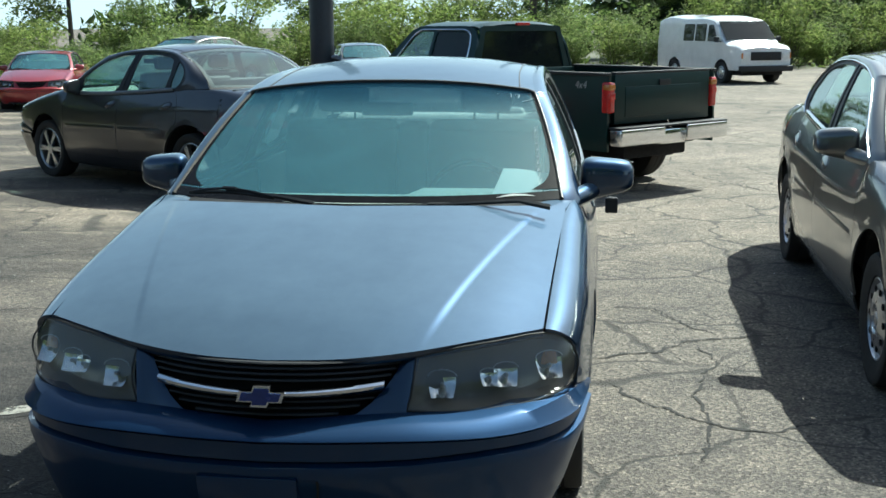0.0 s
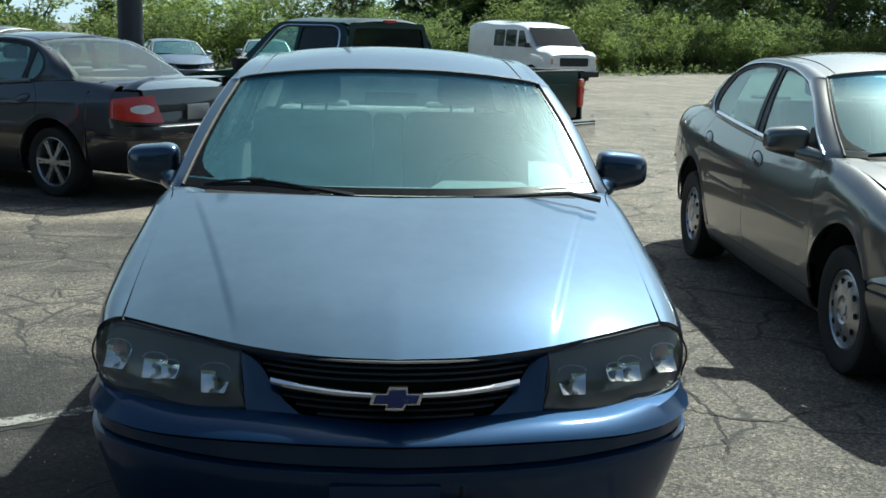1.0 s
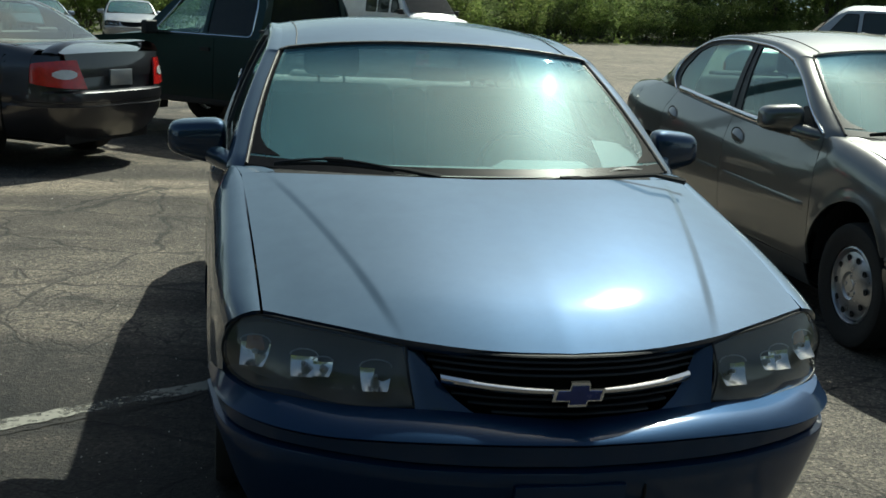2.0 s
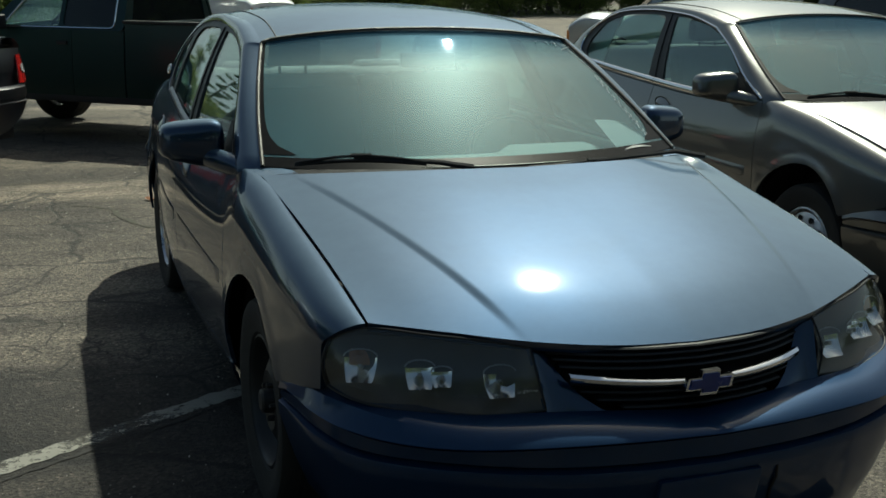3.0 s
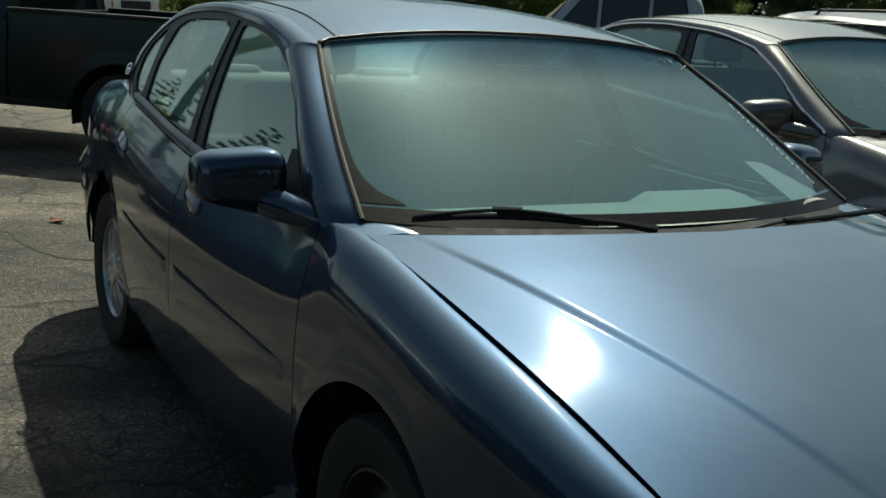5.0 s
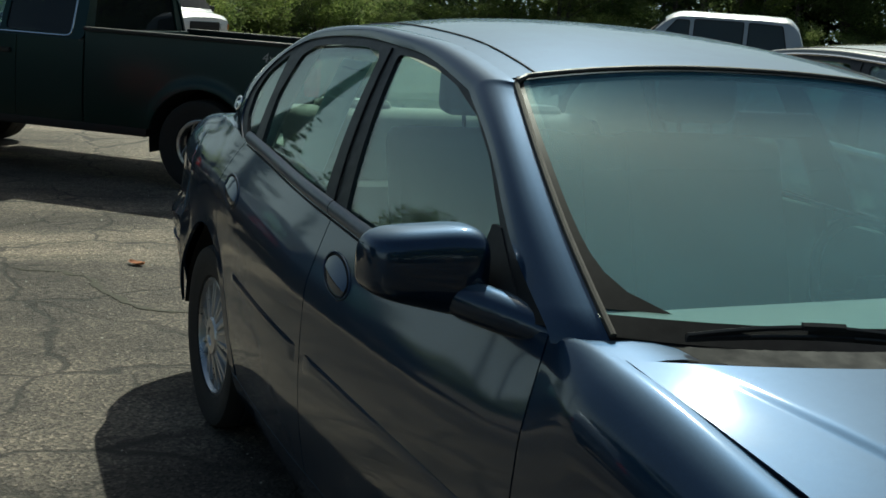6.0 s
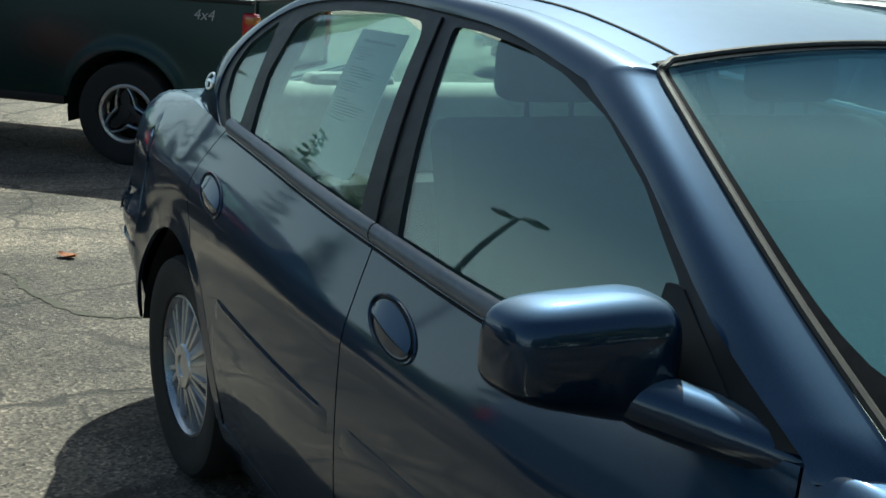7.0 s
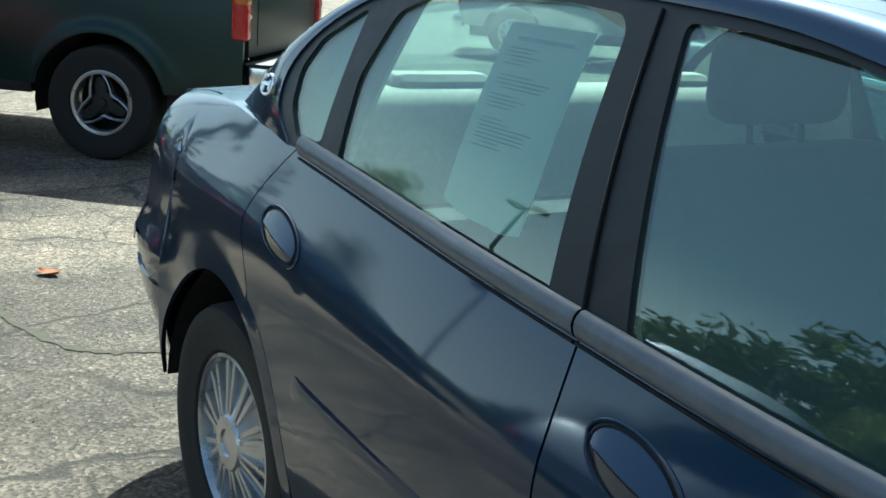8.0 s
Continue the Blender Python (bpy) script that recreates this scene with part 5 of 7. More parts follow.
# ---- the saloons ----
def warped(kx, kz, front, middle, rear, lift=0.0):
    """Body lines stretched to another car: widths, heights, and the three stretches of its length about the axles."""
    def f(x, y, z):
        if y < AXLES[0]:
            q = AXLES[0] + (y - AXLES[0]) * front
        elif y < AXLES[1]:
            q = AXLES[0] + (y - AXLES[0]) * middle
        else:
            q = AXLES[0] + (AXLES[1] - AXLES[0]) * middle + (y - AXLES[1]) * rear
        return (x * kx, q, z * kz + lift)
    return f


def smoothed(v):
    v = min(1.0, max(0.0, v))
    return v * v * (3 - 2 * v)


def tapered(x, y, z):
    """The blue car: narrower towards its tail, its rear pillar and deck set further back."""
    k = smoothed((y - 2.75) / 1.4)
    flare = 0.7 * smoothed((y - 4.2) / 0.3) * smoothed((0.78 - z) / 0.1)
    return (x * (1 - 0.055 * k * (1 - flare)), y + 0.08 * smoothed((y - 3.2) / 0.6) * smoothed((z - 0.72) / 0.2) * (1 - smoothed((y - 3.85) / 0.45)), z)


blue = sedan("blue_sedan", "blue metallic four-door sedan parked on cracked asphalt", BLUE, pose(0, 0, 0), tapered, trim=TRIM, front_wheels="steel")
grey = sedan("grey_sedan", "champagne grey four-door sedan parked beside the blue one", GREYCAR, pose(3.09, 1.36, 0, 0, 0, -1.2), warped(0.96, 1.01, 0.80, 1.08, 1.12), chrome="belt", wheels="cover", wheel_r=0.322, rim_r=0.200, front="plain", trim=TRIM,
             win=dict(front=BASE_WIN["front"], rear=[(2.790, 1.046), (3.640, 1.096), (3.715, 1.165), (3.700, 1.240), (3.600, 1.365), (3.488, 1.405), (3.303, 1.431), (3.021, 1.440), (2.890, 1.434), (2.862, 1.41)]))
dark = sedan("charcoal_sedan", "charcoal grey sedan with raised trunk spoiler and alloy wheels", DARKCAR, pose(-5.84, 10.98, 0, 0, 0, -124), warped(0.965, 0.985, 0.80, 0.971, 1.07), wheels="six", wheel_r=0.33, rim_r=0.235, front="plain", spoiler=True, trim=TRIM)
red = sedan("red_sedan", "red sedan parked nose out by the bushes", REDCAR, pose(-10.6, 19.4, 0, 0, 0, 17), warped(0.82, 0.78, 0.76, 0.86, 0.82), wheels="cover", front="plain", fine=False, wheel_r=0.29, rim_r=0.18)
far_a = sedan("silver_sedan", "silver blue sedan at the far edge of the lot", STEELBLUE, pose(-4.80, 27.0, 0, 0, 0, 20), warped(0.86, 0.80, 0.8, 0.90, 0.95), wheels="cover", front="plain", fine=False, wheel_r=0.315, rim_r=0.19, group="far parked cars")
far_b = sedan("silver_sedan", "pale silver sedan facing the lot from its far row", SILVER, pose(-3.25, 31.3, 0, 0, 0, 6), warped(0.86, 0.80, 0.8, 0.90, 0.95), wheels="cover", front="plain", fine=False, wheel_r=0.315, rim_r=0.19, group="far parked cars")
far_c = sedan("parked_sedan", "grey sedan half hidden behind the charcoal one", GREYCAR, pose(-10.9, 24.6, 0, 0, 0, -28), warped(0.95, 0.95, 0.8, 0.95, 1.0), wheels="cover", front="plain", fine=False, wheel_r=0.315, rim_r=0.19, group="far parked cars")

# sheet of small print behind the rear side window, on the passenger side
sheet = thing("window_sheet", "long printed paper sheet taped inside the rear side window", "paper")
SH = [(3.165, 1.398), (2.945, 1.400), (2.915, 1.150), (2.918, 1.098), (2.960, 1.092), (3.075, 1.098), (3.133, 1.112), (3.138, 1.132)]


def on_pane(a, b, d, k=0.022):
    return (-(gx(b) - k - d), a, b)


part("paper", flat([dense(SH)], on_pane, 0.002), PAPER, sheet, smooth=False)


def sheet_bar(u0, u1, v, h):
    """A bar of print: u across the sheet, v down it."""
    def at(u, w):
        t = (3.155 + (2.955 - 3.155) * u, 1.392)
        b_ = (3.130 + (2.930 - 3.130) * u, 1.118)
        return (t[0] + (b_[0] - t[0]) * w, t[1] + (b_[1] - t[1]) * w)
    part("print_bar", flat([[at(u0, v), at(u1, v), at(u1, v + h), at(u0, v + h)]], lambda a, b, d: on_pane(a, b, d, 0.0195), 0.001), INK, sheet, smooth=False)


sheet_bar(0.14, 0.90, 0.05, 0.022)
rp_ = random.Random(4)
for i in range(26):
    v = 0.115 + i * 0.0225
    if i in (5, 6, 11, 16, 17):
        continue
    sheet_bar(0.10 + (0.1 if i % 7 == 3 else 0), 0.35 + 0.5 * rp_.random(), v, 0.007)
# sheet lying on the dashboard, against the glass
dash_paper = thing("dash_paper", "white paper sheet lying on the dashboard", "paper")
rows = [[(0.52 + 0.19 * u + 0.03 * v, 1.41 + 0.07 * u + 0.27 * v, 1.046 + 0.085 * v * (1 - 0.4 * u) + 0.008 * math.sin(3 * u)) for u in np.linspace(0, 1, 8)] for v in np.linspace(0, 1, 8)]
part("leaf", grid(rows), PAPER, dash_paper, thick=0.001)
# grease-pencil marks on the windshield
marks = thing("windshield_marks", "white grease-pencil scrawl on the windshield", "marking")
CHALK = plain("white_grease_pencil", (0.8, 0.82, 0.82), 0.8)


def stroke(pts, wide=0.0010):
    """A stroke on the glass from (x, t) pairs, t along the windshield."""
    p3 = []
    for x, t in pts:
        s = x / _r[0](t)
        p = top_pt(t, s)
        p3.append((p[0], p[1] - 0.002, p[2] + 0.004))
    part("stroke", tube(p3, wide, 5), CHALK, marks)


stroke([(0.545, 0.227), (0.552, 0.213)])
stroke([(0.565, 0.2249), (0.578, 0.227), (0.585, 0.2218), (0.572, 0.2182), (0.566, 0.2234)])
stroke([(0.585, 0.2218), (0.580, 0.2115)])
stroke([(0.600, 0.2033), (0.645, 0.2156)])
stroke([(0.485, 0.2218), (0.500, 0.2208)])
for i in range(9):
    x, t = 0.660 + 0.0045 * i, 0.1398 - 0.0131 * i
    stroke([(x, t), (x + 0.016, t + 0.004), (x + 0.004, t - 0.007), (x + 0.018, t - 0.004)], 0.0007)
# round badge on the rear pillar
BADGE_AT = Matrix.Translation((-0.773, 3.925, 1.190)) @ Vector((-0.94, -0.10, 0.32)).to_track_quat("Z", "Y").to_matrix().to_4x4() @ Matrix.Diagonal((0.78, 0.78, 0.8, 1))
badge = part("pillar_badge", moved(lathe([(0.030, 0.0), (0.034, 0.004), (0.031, 0.008), (0.027, 0.008), (0.025, 0.003)], 28, axis="z"), BADGE_AT), CHROME, blue, "small round bright badge")
fig = join(box(-0.022, 0.022, -0.006, 0.008, 0.0, 0.008, 0.003), box(-0.02, -0.008, -0.02, 0.0, 0.0, 0.008, 0.003), box(0.008, 0.02, -0.018, 0.014, 0.0, 0.008, 0.003))
part("badge_figure", moved(fig, BADGE_AT), CHROME, badge)

# ---- ground ----
def ground_sheet():
    rings = [0.0]
    step = 1.0
    while rings[-1] < 900:
        rings.append(rings[-1] + step)
        step *= 1.18
    n = 64
    verts, faces = [(0, 6, 0)], []
    for r in rings[1:]:
        for k in range(n):
            w = 2 * math.pi * k / n
            verts.append((r * math.cos(w), 6 + r * math.sin(w), 0.0))
    for k in range(n):
        faces.append((0, 1 + k, 1 + (k + 1) % n))
    for i in range(len(rings) - 2):
        a, b = 1 + i * n, 1 + (i + 1) * n
        for k in range(n):
            faces.append((a + k, b + k, b + (k + 1) % n, a + (k + 1) % n))
    return verts, faces


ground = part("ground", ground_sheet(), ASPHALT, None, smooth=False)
tagged(ground, "old grey cracked asphalt of a parking lot", "ground", kind="structure")

# ---- pickup, van and wagons ----
def flank(ys, zlo, zhi, xf, nz=14, sg=1):
    return grid([[(sg * xf(y, zlo(y) + (zhi(y) - zlo(y)) * j / nz), y, zlo(y) + (zhi(y) - zlo(y)) * j / nz) for j in range(nz + 1)] for y in ys])


def ident(x, y, z):
    return (x, y, z)


def pickup(m):
    t = thing("pickup_truck", "dark green extended-cab pickup truck with chrome rear bumper", "truck", m=m)
    mid = (0, 2.6, 0.8)
    ax = (0.86, 4.02)
    R, zc = 0.372, 0.372

    def xf(y, z):
        x = 0.862 - (0.05 * ((0.62 - z) / 0.3) ** 2 if z < 0.62 else 0.018 * ((z - 0.62) / 0.5) ** 2)
        for yc in ax:
            x += 0.022 * math.exp(-((math.hypot(y - yc, z - zc) - 0.47) / 0.05) ** 2)
        if y < 0.5:
            x -= 0.16 * ((0.5 - y) / 0.5) ** 2
        return x
    low = lambda y: max(0.47, max(zc + math.sqrt(max(0, 0.455 ** 2 - (y - a) ** 2)) if abs(y - a) < 0.455 else 0 for a in ax))
    col = lambda a, b, n=10: list(np.linspace(a, b, n))
    for sg in (1, -1):
        ys = sorted(set(np.round(col(2.965, 3.56, 6) + list(ax[1] - 0.455 * np.cos(np.linspace(0, math.pi, 30))) + col(4.48, 4.985, 6), 4)))
        part("bed_side", flank(ys, low, lambda y: 1.215, xf, 14, sg), GREEN, t, thick=0.03, outward=mid)
        part("bed_rail", box(sg * 0.842 - 0.045, sg * 0.842 + 0.045, 2.965, 4.985, 1.212, 1.245, 0.012), BLACK, t)
        ys = sorted(set(np.round(col(0.08, 0.38, 6) + list(ax[0] - 0.455 * np.cos(np.linspace(0, math.pi, 26))) + [1.325], 4)))
        top = spl([(0.08, 0.98), (0.5, 1.06), (1.0, 1.10), (1.33, 1.115)])
        part("front_fender", flank(ys, low, top, xf, 12, sg), GREEN, t, thick=0.02, outward=mid)
        door = part("cab_door", flank(col(1.335, 2.305), lambda y: 0.47, lambda y: 1.135, xf, 12, sg), GREEN, t, thick=0.02, outward=mid)
        part("door_handle", box(sg * 0.862 - 0.008, sg * 0.862 + 0.016, 2.13, 2.26, 0.985, 1.025, 0.008), BLACK, door)
        part("rear_cab_panel", flank(col(2.312, 2.945), lambda y: 0.47, lambda y: 1.135, xf, 12, sg), GREEN, t, thick=0.02, outward=mid)
        part("rocker", box(sg * 0.80 - 0.05, sg * 0.80 + 0.05, 1.33, 3.54, 0.40, 0.475, 0.015), BLACK, t)
        # upright cab side with two panes and a bright outline
        cx = lambda z: 0.848 - (z - 1.135) * 0.36
        outer = [(1.20, 1.135), (2.945, 1.135), (2.93, 1.50), (2.86, 1.655), (2.70, 1.70), (1.90, 1.70), (1.76, 1.665), (1.62, 1.54)]
        w1 = [(1.42, 1.175), (2.14, 1.175), (2.14, 1.635), (1.92, 1.64), (1.82, 1.60)]
        w2 = [(2.19, 1.175), (2.82, 1.175), (2.80, 1.50), (2.77, 1.60), (2.68, 1.64), (2.19, 1.64)]
        fr = part("cab_side", flat([rounded(outer, 0.06, 4), rounded(w1, 0.03, 3), rounded(w2, 0.05, 4)], lambda a, b, d, sg=sg: (sg * (cx(b) - d), a, b), 0.03), GREEN, t, smooth=False)
        for w, mt in ((w1, GLASS), (w2, DARKGLASS)):
            g = part("window_pane", flat([w], lambda a, b, d, sg=sg: (sg * (cx(b) - 0.012 - d), a, b), 0.004), mt, fr, smooth=False)
            g.visible_shadow = False
        ln = [(1.42, 1.16), (2.83, 1.16), (2.82, 1.50), (2.785, 1.62), (2.68, 1.66), (1.92, 1.66), (1.81, 1.615)]
        loop = rounded(ln, 0.06, 4)
        part("bright_window_trim", tube([(sg * (cx(b) + 0.004), a, b) for a, b in loop + loop[:1]], 0.009, 6, False), CHROME, fr)
        # mirror, lamps, wheels
        mir = part("side_mirror", box(sg * 0.98 - 0.09, sg * 0.98 + 0.09, 1.44, 1.53, 1.13, 1.28, 0.03, 3), BLACK, t)
        part("mirror_arm", tube([(sg * 0.83, 1.44, 1.16), (sg * 0.92, 1.48, 1.18)], 0.025, 8), BLACK, mir)
        tl = part("tail_light", box(sg * 0.815 - 0.05, sg * 0.815 + 0.05, 4.90, 5.010, 0.845, 1.155, 0.034, 4), LAMPRED, t, "tall red tail lamp with amber top")
        part("amber_lens", box(sg * 0.815 - 0.053, sg * 0.815 + 0.053, 4.915, 5.014, 1.065, 1.140, 0.03, 3), AMBER, tl)
        part("white_lens", box(sg * 0.815 - 0.045, sg * 0.815 + 0.045, 4.96, 5.013, 0.985, 1.05, 0.012), LAMPRED, tl)
        part("headlight", box(sg * 0.62 - 0.13, sg * 0.62 + 0.13, 0.06, 0.16, 0.80, 0.95, 0.02, 3), LAMPWHITE, t)
        for yc in ax:
            wheel(t, ident, 0.83, yc, zc, R, 0.235, 0.215, "three", sg)
            ln = [[(sg * x, yc + 0.46 * math.cos(w), zc + 0.46 * math.sin(w)) for x in (0.52, 0.70, 0.84)] for w in np.linspace(-0.2, math.pi + 0.2, 20)]
            part("arch_liner", grid(ln), DARK, t)
    part("frame", join(box(-0.50, 0.50, 0.2, 4.9, 0.36, 0.52, 0.03), box(-0.78, 0.78, 1.3, 2.95, 0.46, 0.6, 0.03), box(-0.6, 0.6, 0.15, 1.3, 0.45, 0.95, 0.05), tube([(-0.72, 4.02, 0.372), (0.72, 4.02, 0.372)], 0.06, 10), tube([(-0.72, 0.86, 0.372), (0.72, 0.86, 0.372)], 0.05, 10)), DARK, t)
    part("bed_floor", box(-0.80, 0.80, 2.97, 4.95, 0.84, 0.88, 0.01), BLACK, t)
    part("bed_front", box(-0.84, 0.84, 2.955, 2.99, 0.5, 1.22, 0.01), GREEN, t)
    gate = part("tailgate", join(box(-0.755, 0.755, 4.935, 4.988, 0.735, 1.225, 0.014), box(-0.60, 0.60, 4.980, 4.994, 0.80, 1.10, 0.01)), GREEN, t, "dark green tailgate with a black top cap")
    part("gate_cap", box(-0.755, 0.755, 4.925, 4.995, 1.222, 1.248, 0.01), BLACK, gate)
    part("gate_handle", box(-0.09, 0.09, 4.985, 5.004, 1.10, 1.16, 0.008), BLACK, gate)
    bum = part("rear_bumper", join(box(-0.86, -0.17, 5.02, 5.17, 0.530, 0.700, 0.025, 3), box(0.17, 0.86, 5.02, 5.17, 0.530, 0.700, 0.025, 3), box(-0.20, 0.20, 5.03, 5.13, 0.51, 0.665, 0.02)), CHROME, t, "chrome step bumper with worn edges")
    part("bumper_pad", box(-0.86, 0.86, 5.00, 5.165, 0.697, 0.716, 0.008), BLACK, bum)
    part("bumper_bracket", box(-0.45, 0.45, 4.6, 5.05, 0.50, 0.60, 0.02), DARK, t)
    part("front_bumper", box(-0.80, 0.80, -0.02, 0.12, 0.46, 0.68, 0.03, 3), CHROME, t)
    part("front_grille", box(-0.48, 0.48, 0.05, 0.10, 0.72, 0.96, 0.02), BLACK, t)
    hd = [[(s * (0.62 + 0.20 * u), 0.08 + 1.22 * u, 0.985 + 0.15 * u + 0.05 * (1 - s * s) + 0.02 * math.sin(math.pi * u)) for s in np.linspace(-1, 1, 17)] for u in np.linspace(0, 1, 13)]
    part("hood", grid(hd), GREEN, t, thick=0.02, outward=mid)
    rf = [[(s * (0.645 if 0 < i < 12 else 0.62), 1.80 + 1.10 * i / 12, 1.695 + 0.055 * (1 - abs(s) ** 3) - (0.03 if i in (0, 12) else 0)) for s in np.linspace(-1, 1, 17)] for i in range(13)]
    part("cab_roof", grid(rf), GREEN, t, thick=0.03, outward=mid)
    part("brake_lamp", box(-0.10, 0.10, 2.90, 2.94, 1.70, 1.735, 0.008), LAMPRED, t)
    ws = [[(s * (0.80 - 0.18 * u), 1.20 + 0.60 * u - 0.10 * (1 - s * s), 1.13 + 0.565 * u) for s in np.linspace(-1, 1, 13)] for u in np.linspace(0, 1, 9)]
    w = part("windshield", grid(ws), GLASS, t)
    w.visible_shadow = False
    bk = flat([rounded([(-0.80, 1.13), (0.80, 1.13), (0.62, 1.70), (-0.62, 1.70)], 0.04), rounded([(-0.68, 1.20), (0.68, 1.20), (0.57, 1.64), (-0.57, 1.64)], 0.04)], lambda a, b, d: (a, 2.94 - d - (b - 1.13) * 0.06, b), 0.03)
    back = part("cab_back", bk, GREEN, t, smooth=False)
    g = part("back_window", flat([[(-0.69, 1.19), (0.69, 1.19), (0.58, 1.65), (-0.58, 1.65)]], lambda a, b, d: (a, 2.925 - d - (b - 1.13) * 0.06, b), 0.004), DARKGLASS, back, smooth=False)
    g.visible_shadow = False
    part("cab_lower_back", box(-0.84, 0.84, 2.925, 2.95, 0.5, 1.14, 0.01), GREEN, t)
    part("dashboard", box(-0.76, 0.76, 1.25, 1.62, 0.8, 1.14, 0.05, 3), BLACK, t)
    ring = [Vector((0.19 * math.cos(q), 0.10 * math.sin(q), 0.17 * math.sin(q))) + Vector((0.36, 1.80, 1.14)) for q in np.linspace(0, 2 * math.pi, 25)]
    part("steering_wheel", tube(ring, 0.014, 8, False), BLACK, t)
    for x in (-0.38, 0.38):
        s = part("seat", box(x - 0.27, x + 0.27, 1.95, 2.45, 0.72, 0.90, 0.06, 3), FABRIC, t)
        b = box(x - 0.26, x + 0.26, -0.07, 0.07, 0.0, 0.62, 0.05, 3)
        part("backrest", ([(v[0], 2.44 + v[1] + v[2] * 0.22, 0.86 + v[2]) for v in b[0]], b[1]), FABRIC, s)
    # white drive decal on the bed
    word = bpy.data.curves.new("decal", "FONT")
    word.body, word.size, word.extrude, word.shear = "4x4", 0.105, 0.0006, 0.2
    word.materials.append(SILVER)
    ob = new("decal", word)
    ob.parent = t
    ob.matrix_basis = Matrix(((0, 0, 1, 0.8525), (1, 0, 0, 4.54), (0, 1, 0, 1.085), (0, 0, 0, 1)))
    return t


pickup(pose(-2.09, 12.37, 0, 0, 0, -132))


def boxy(name, label, cat, mat, m, top, hw, lean, wins, shield, belt=1.08, low=0.34, axles=(0.85, 3.75), R=0.34, rim=0.2, style="cover", dark_low=False, group="", glass=None):
    """A van or wagon lofted from its roof line: flank, roof, glass set into it, lamps and bumpers."""
    t = thing(name, label, cat, group, m=m)
    zt = spl(top)
    y0, y1 = top[0][0], top[-1][0]
    mid = (0, (y0 + y1) / 2, 0.9)

    def pt(y, a):
        z1 = zt(y)
        nose = 1 - 0.10 * max(0.0, 1 - (y - y0) / 0.5) ** 2 - 0.04 * max(0.0, 1 - (y1 - y) / 0.3) ** 2
        b = min(belt, z1 - 0.10)
        lo = low
        for yc in axles:
            if abs(y - yc) < R + 0.07:
                lo = max(lo, R + math.sqrt((R + 0.07) ** 2 - (y - yc) ** 2))
        e = z1 - 0.09
        if a < 0.4:
            z = lo + (b - lo) * a / 0.4
            x = hw - 0.05 * max(0.0, (0.6 - z) / 0.3) ** 2
        elif a < 0.7:
            z = b + (e - b) * (a - 0.4) / 0.3
            x = hw - lean * max(0.0, z - b)
        else:
            k = (a - 0.7) / 0.3 * math.pi / 2
            xe = hw - lean * max(0.0, e - b)
            z = e + 0.09 * math.sin(k) + 0.03 * math.sin(k) ** 6
            x = xe * math.cos(k) ** 0.55 if k < math.pi / 2 - 1e-6 else 0.0
        return (x * nose, y, z)
    ys = sorted(set(np.round(np.r_[np.linspace(y0, y1, 40), *(yc + (R + 0.07) * np.cos(np.linspace(0, math.pi, 15)) for yc in axles)], 4)))
    av = np.r_[np.linspace(0, 0.4, 7), np.linspace(0.45, 0.7, 5), 0.7 + 0.3 * np.sin(np.linspace(0.1, math.pi / 2, 9))]
    half = [[pt(y, a) for a in av] for y in ys]
    full = [r + [(-p[0], p[1], p[2]) for p in reversed(r[:-1])] for r in half]
    body = part("body", grid(full), mat, t, thick=0.015, outward=mid)
    for y, nm in ((y0, "front_panel"), (y1, "rear_panel")):
        r = full[0] if y == y0 else full[-1]
        part(nm, ([(p[0], p[1] + (0.004 if y == y0 else -0.004), p[2]) for p in r], [tuple(range(len(r)))]), mat, t, smooth=False)
    hwz = lambda z: hw - lean * max(0.0, z - belt)
    for w in wins:
        for sg in (1, -1):
            g = part("window", flat([rounded(w, 0.03, 3)], lambda a, b, d, sg=sg: (sg * (hwz(b) + 0.004 - d), a, b), 0.012), glass or DARKGLASS, t, smooth=False)
            loop = rounded(w, 0.03, 3)
            part("window_frame", tube([(sg * (hwz(b) + 0.004), a, b) for a, b in loop + loop[:1]], 0.010, 5, False), BLACK, g)
    (ya, za), (yb, zb) = shield
    wg = [[(s * (hwz(za + (zb - za) * u) - 0.07), ya + (yb - ya) * u - 0.012 - 0.03 * (1 - s * s), za + (zb - za) * u + 0.012) for s in np.linspace(-1, 1, 13)] for u in np.linspace(0, 1, 8)]
    part("windshield", grid(wg), DARKGLASS, t, thick=0.004)
    z_n = zt(y0)
    part("front_bumper", box(-hw * 0.95, hw * 0.95, y0 - 0.10, y0 + 0.06, 0.38, 0.56, 0.03, 3), BLACK if dark_low else CHROME, t)
    part("rear_bumper", box(-hw * 0.95, hw * 0.95, y1 - 0.05, y1 + 0.10, 0.42, 0.58, 0.03, 3), BLACK, t)
    gr = part("grille", box(-hw * 0.55, hw * 0.55, y0 - 0.03, y0 + 0.03, z_n - 0.36, z_n - 0.10, 0.02), BLACK, t)
    for k in range(4):
        part("grille_slat", box(-hw * 0.53, hw * 0.53, y0 - 0.04, y0 - 0.02, z_n - 0.33 + k * 0.06, z_n - 0.31 + k * 0.06, 0.004), CHROME if not dark_low else BLACK, gr)
    for sg in (1, -1):
        part("headlight", box(sg * hw * 0.72 - hw * 0.13, sg * hw * 0.72 + hw * 0.13, y0 - 0.035, y0 + 0.04, z_n - 0.30, z_n - 0.13, 0.02, 3), LAMPWHITE, t)
        part("turn_lamp", box(sg * hw * 0.87 - 0.03, sg * hw * 0.87 + 0.03, y0 - 0.03, y0 + 0.05, z_n - 0.30, z_n - 0.13, 0.015), AMBER, t)
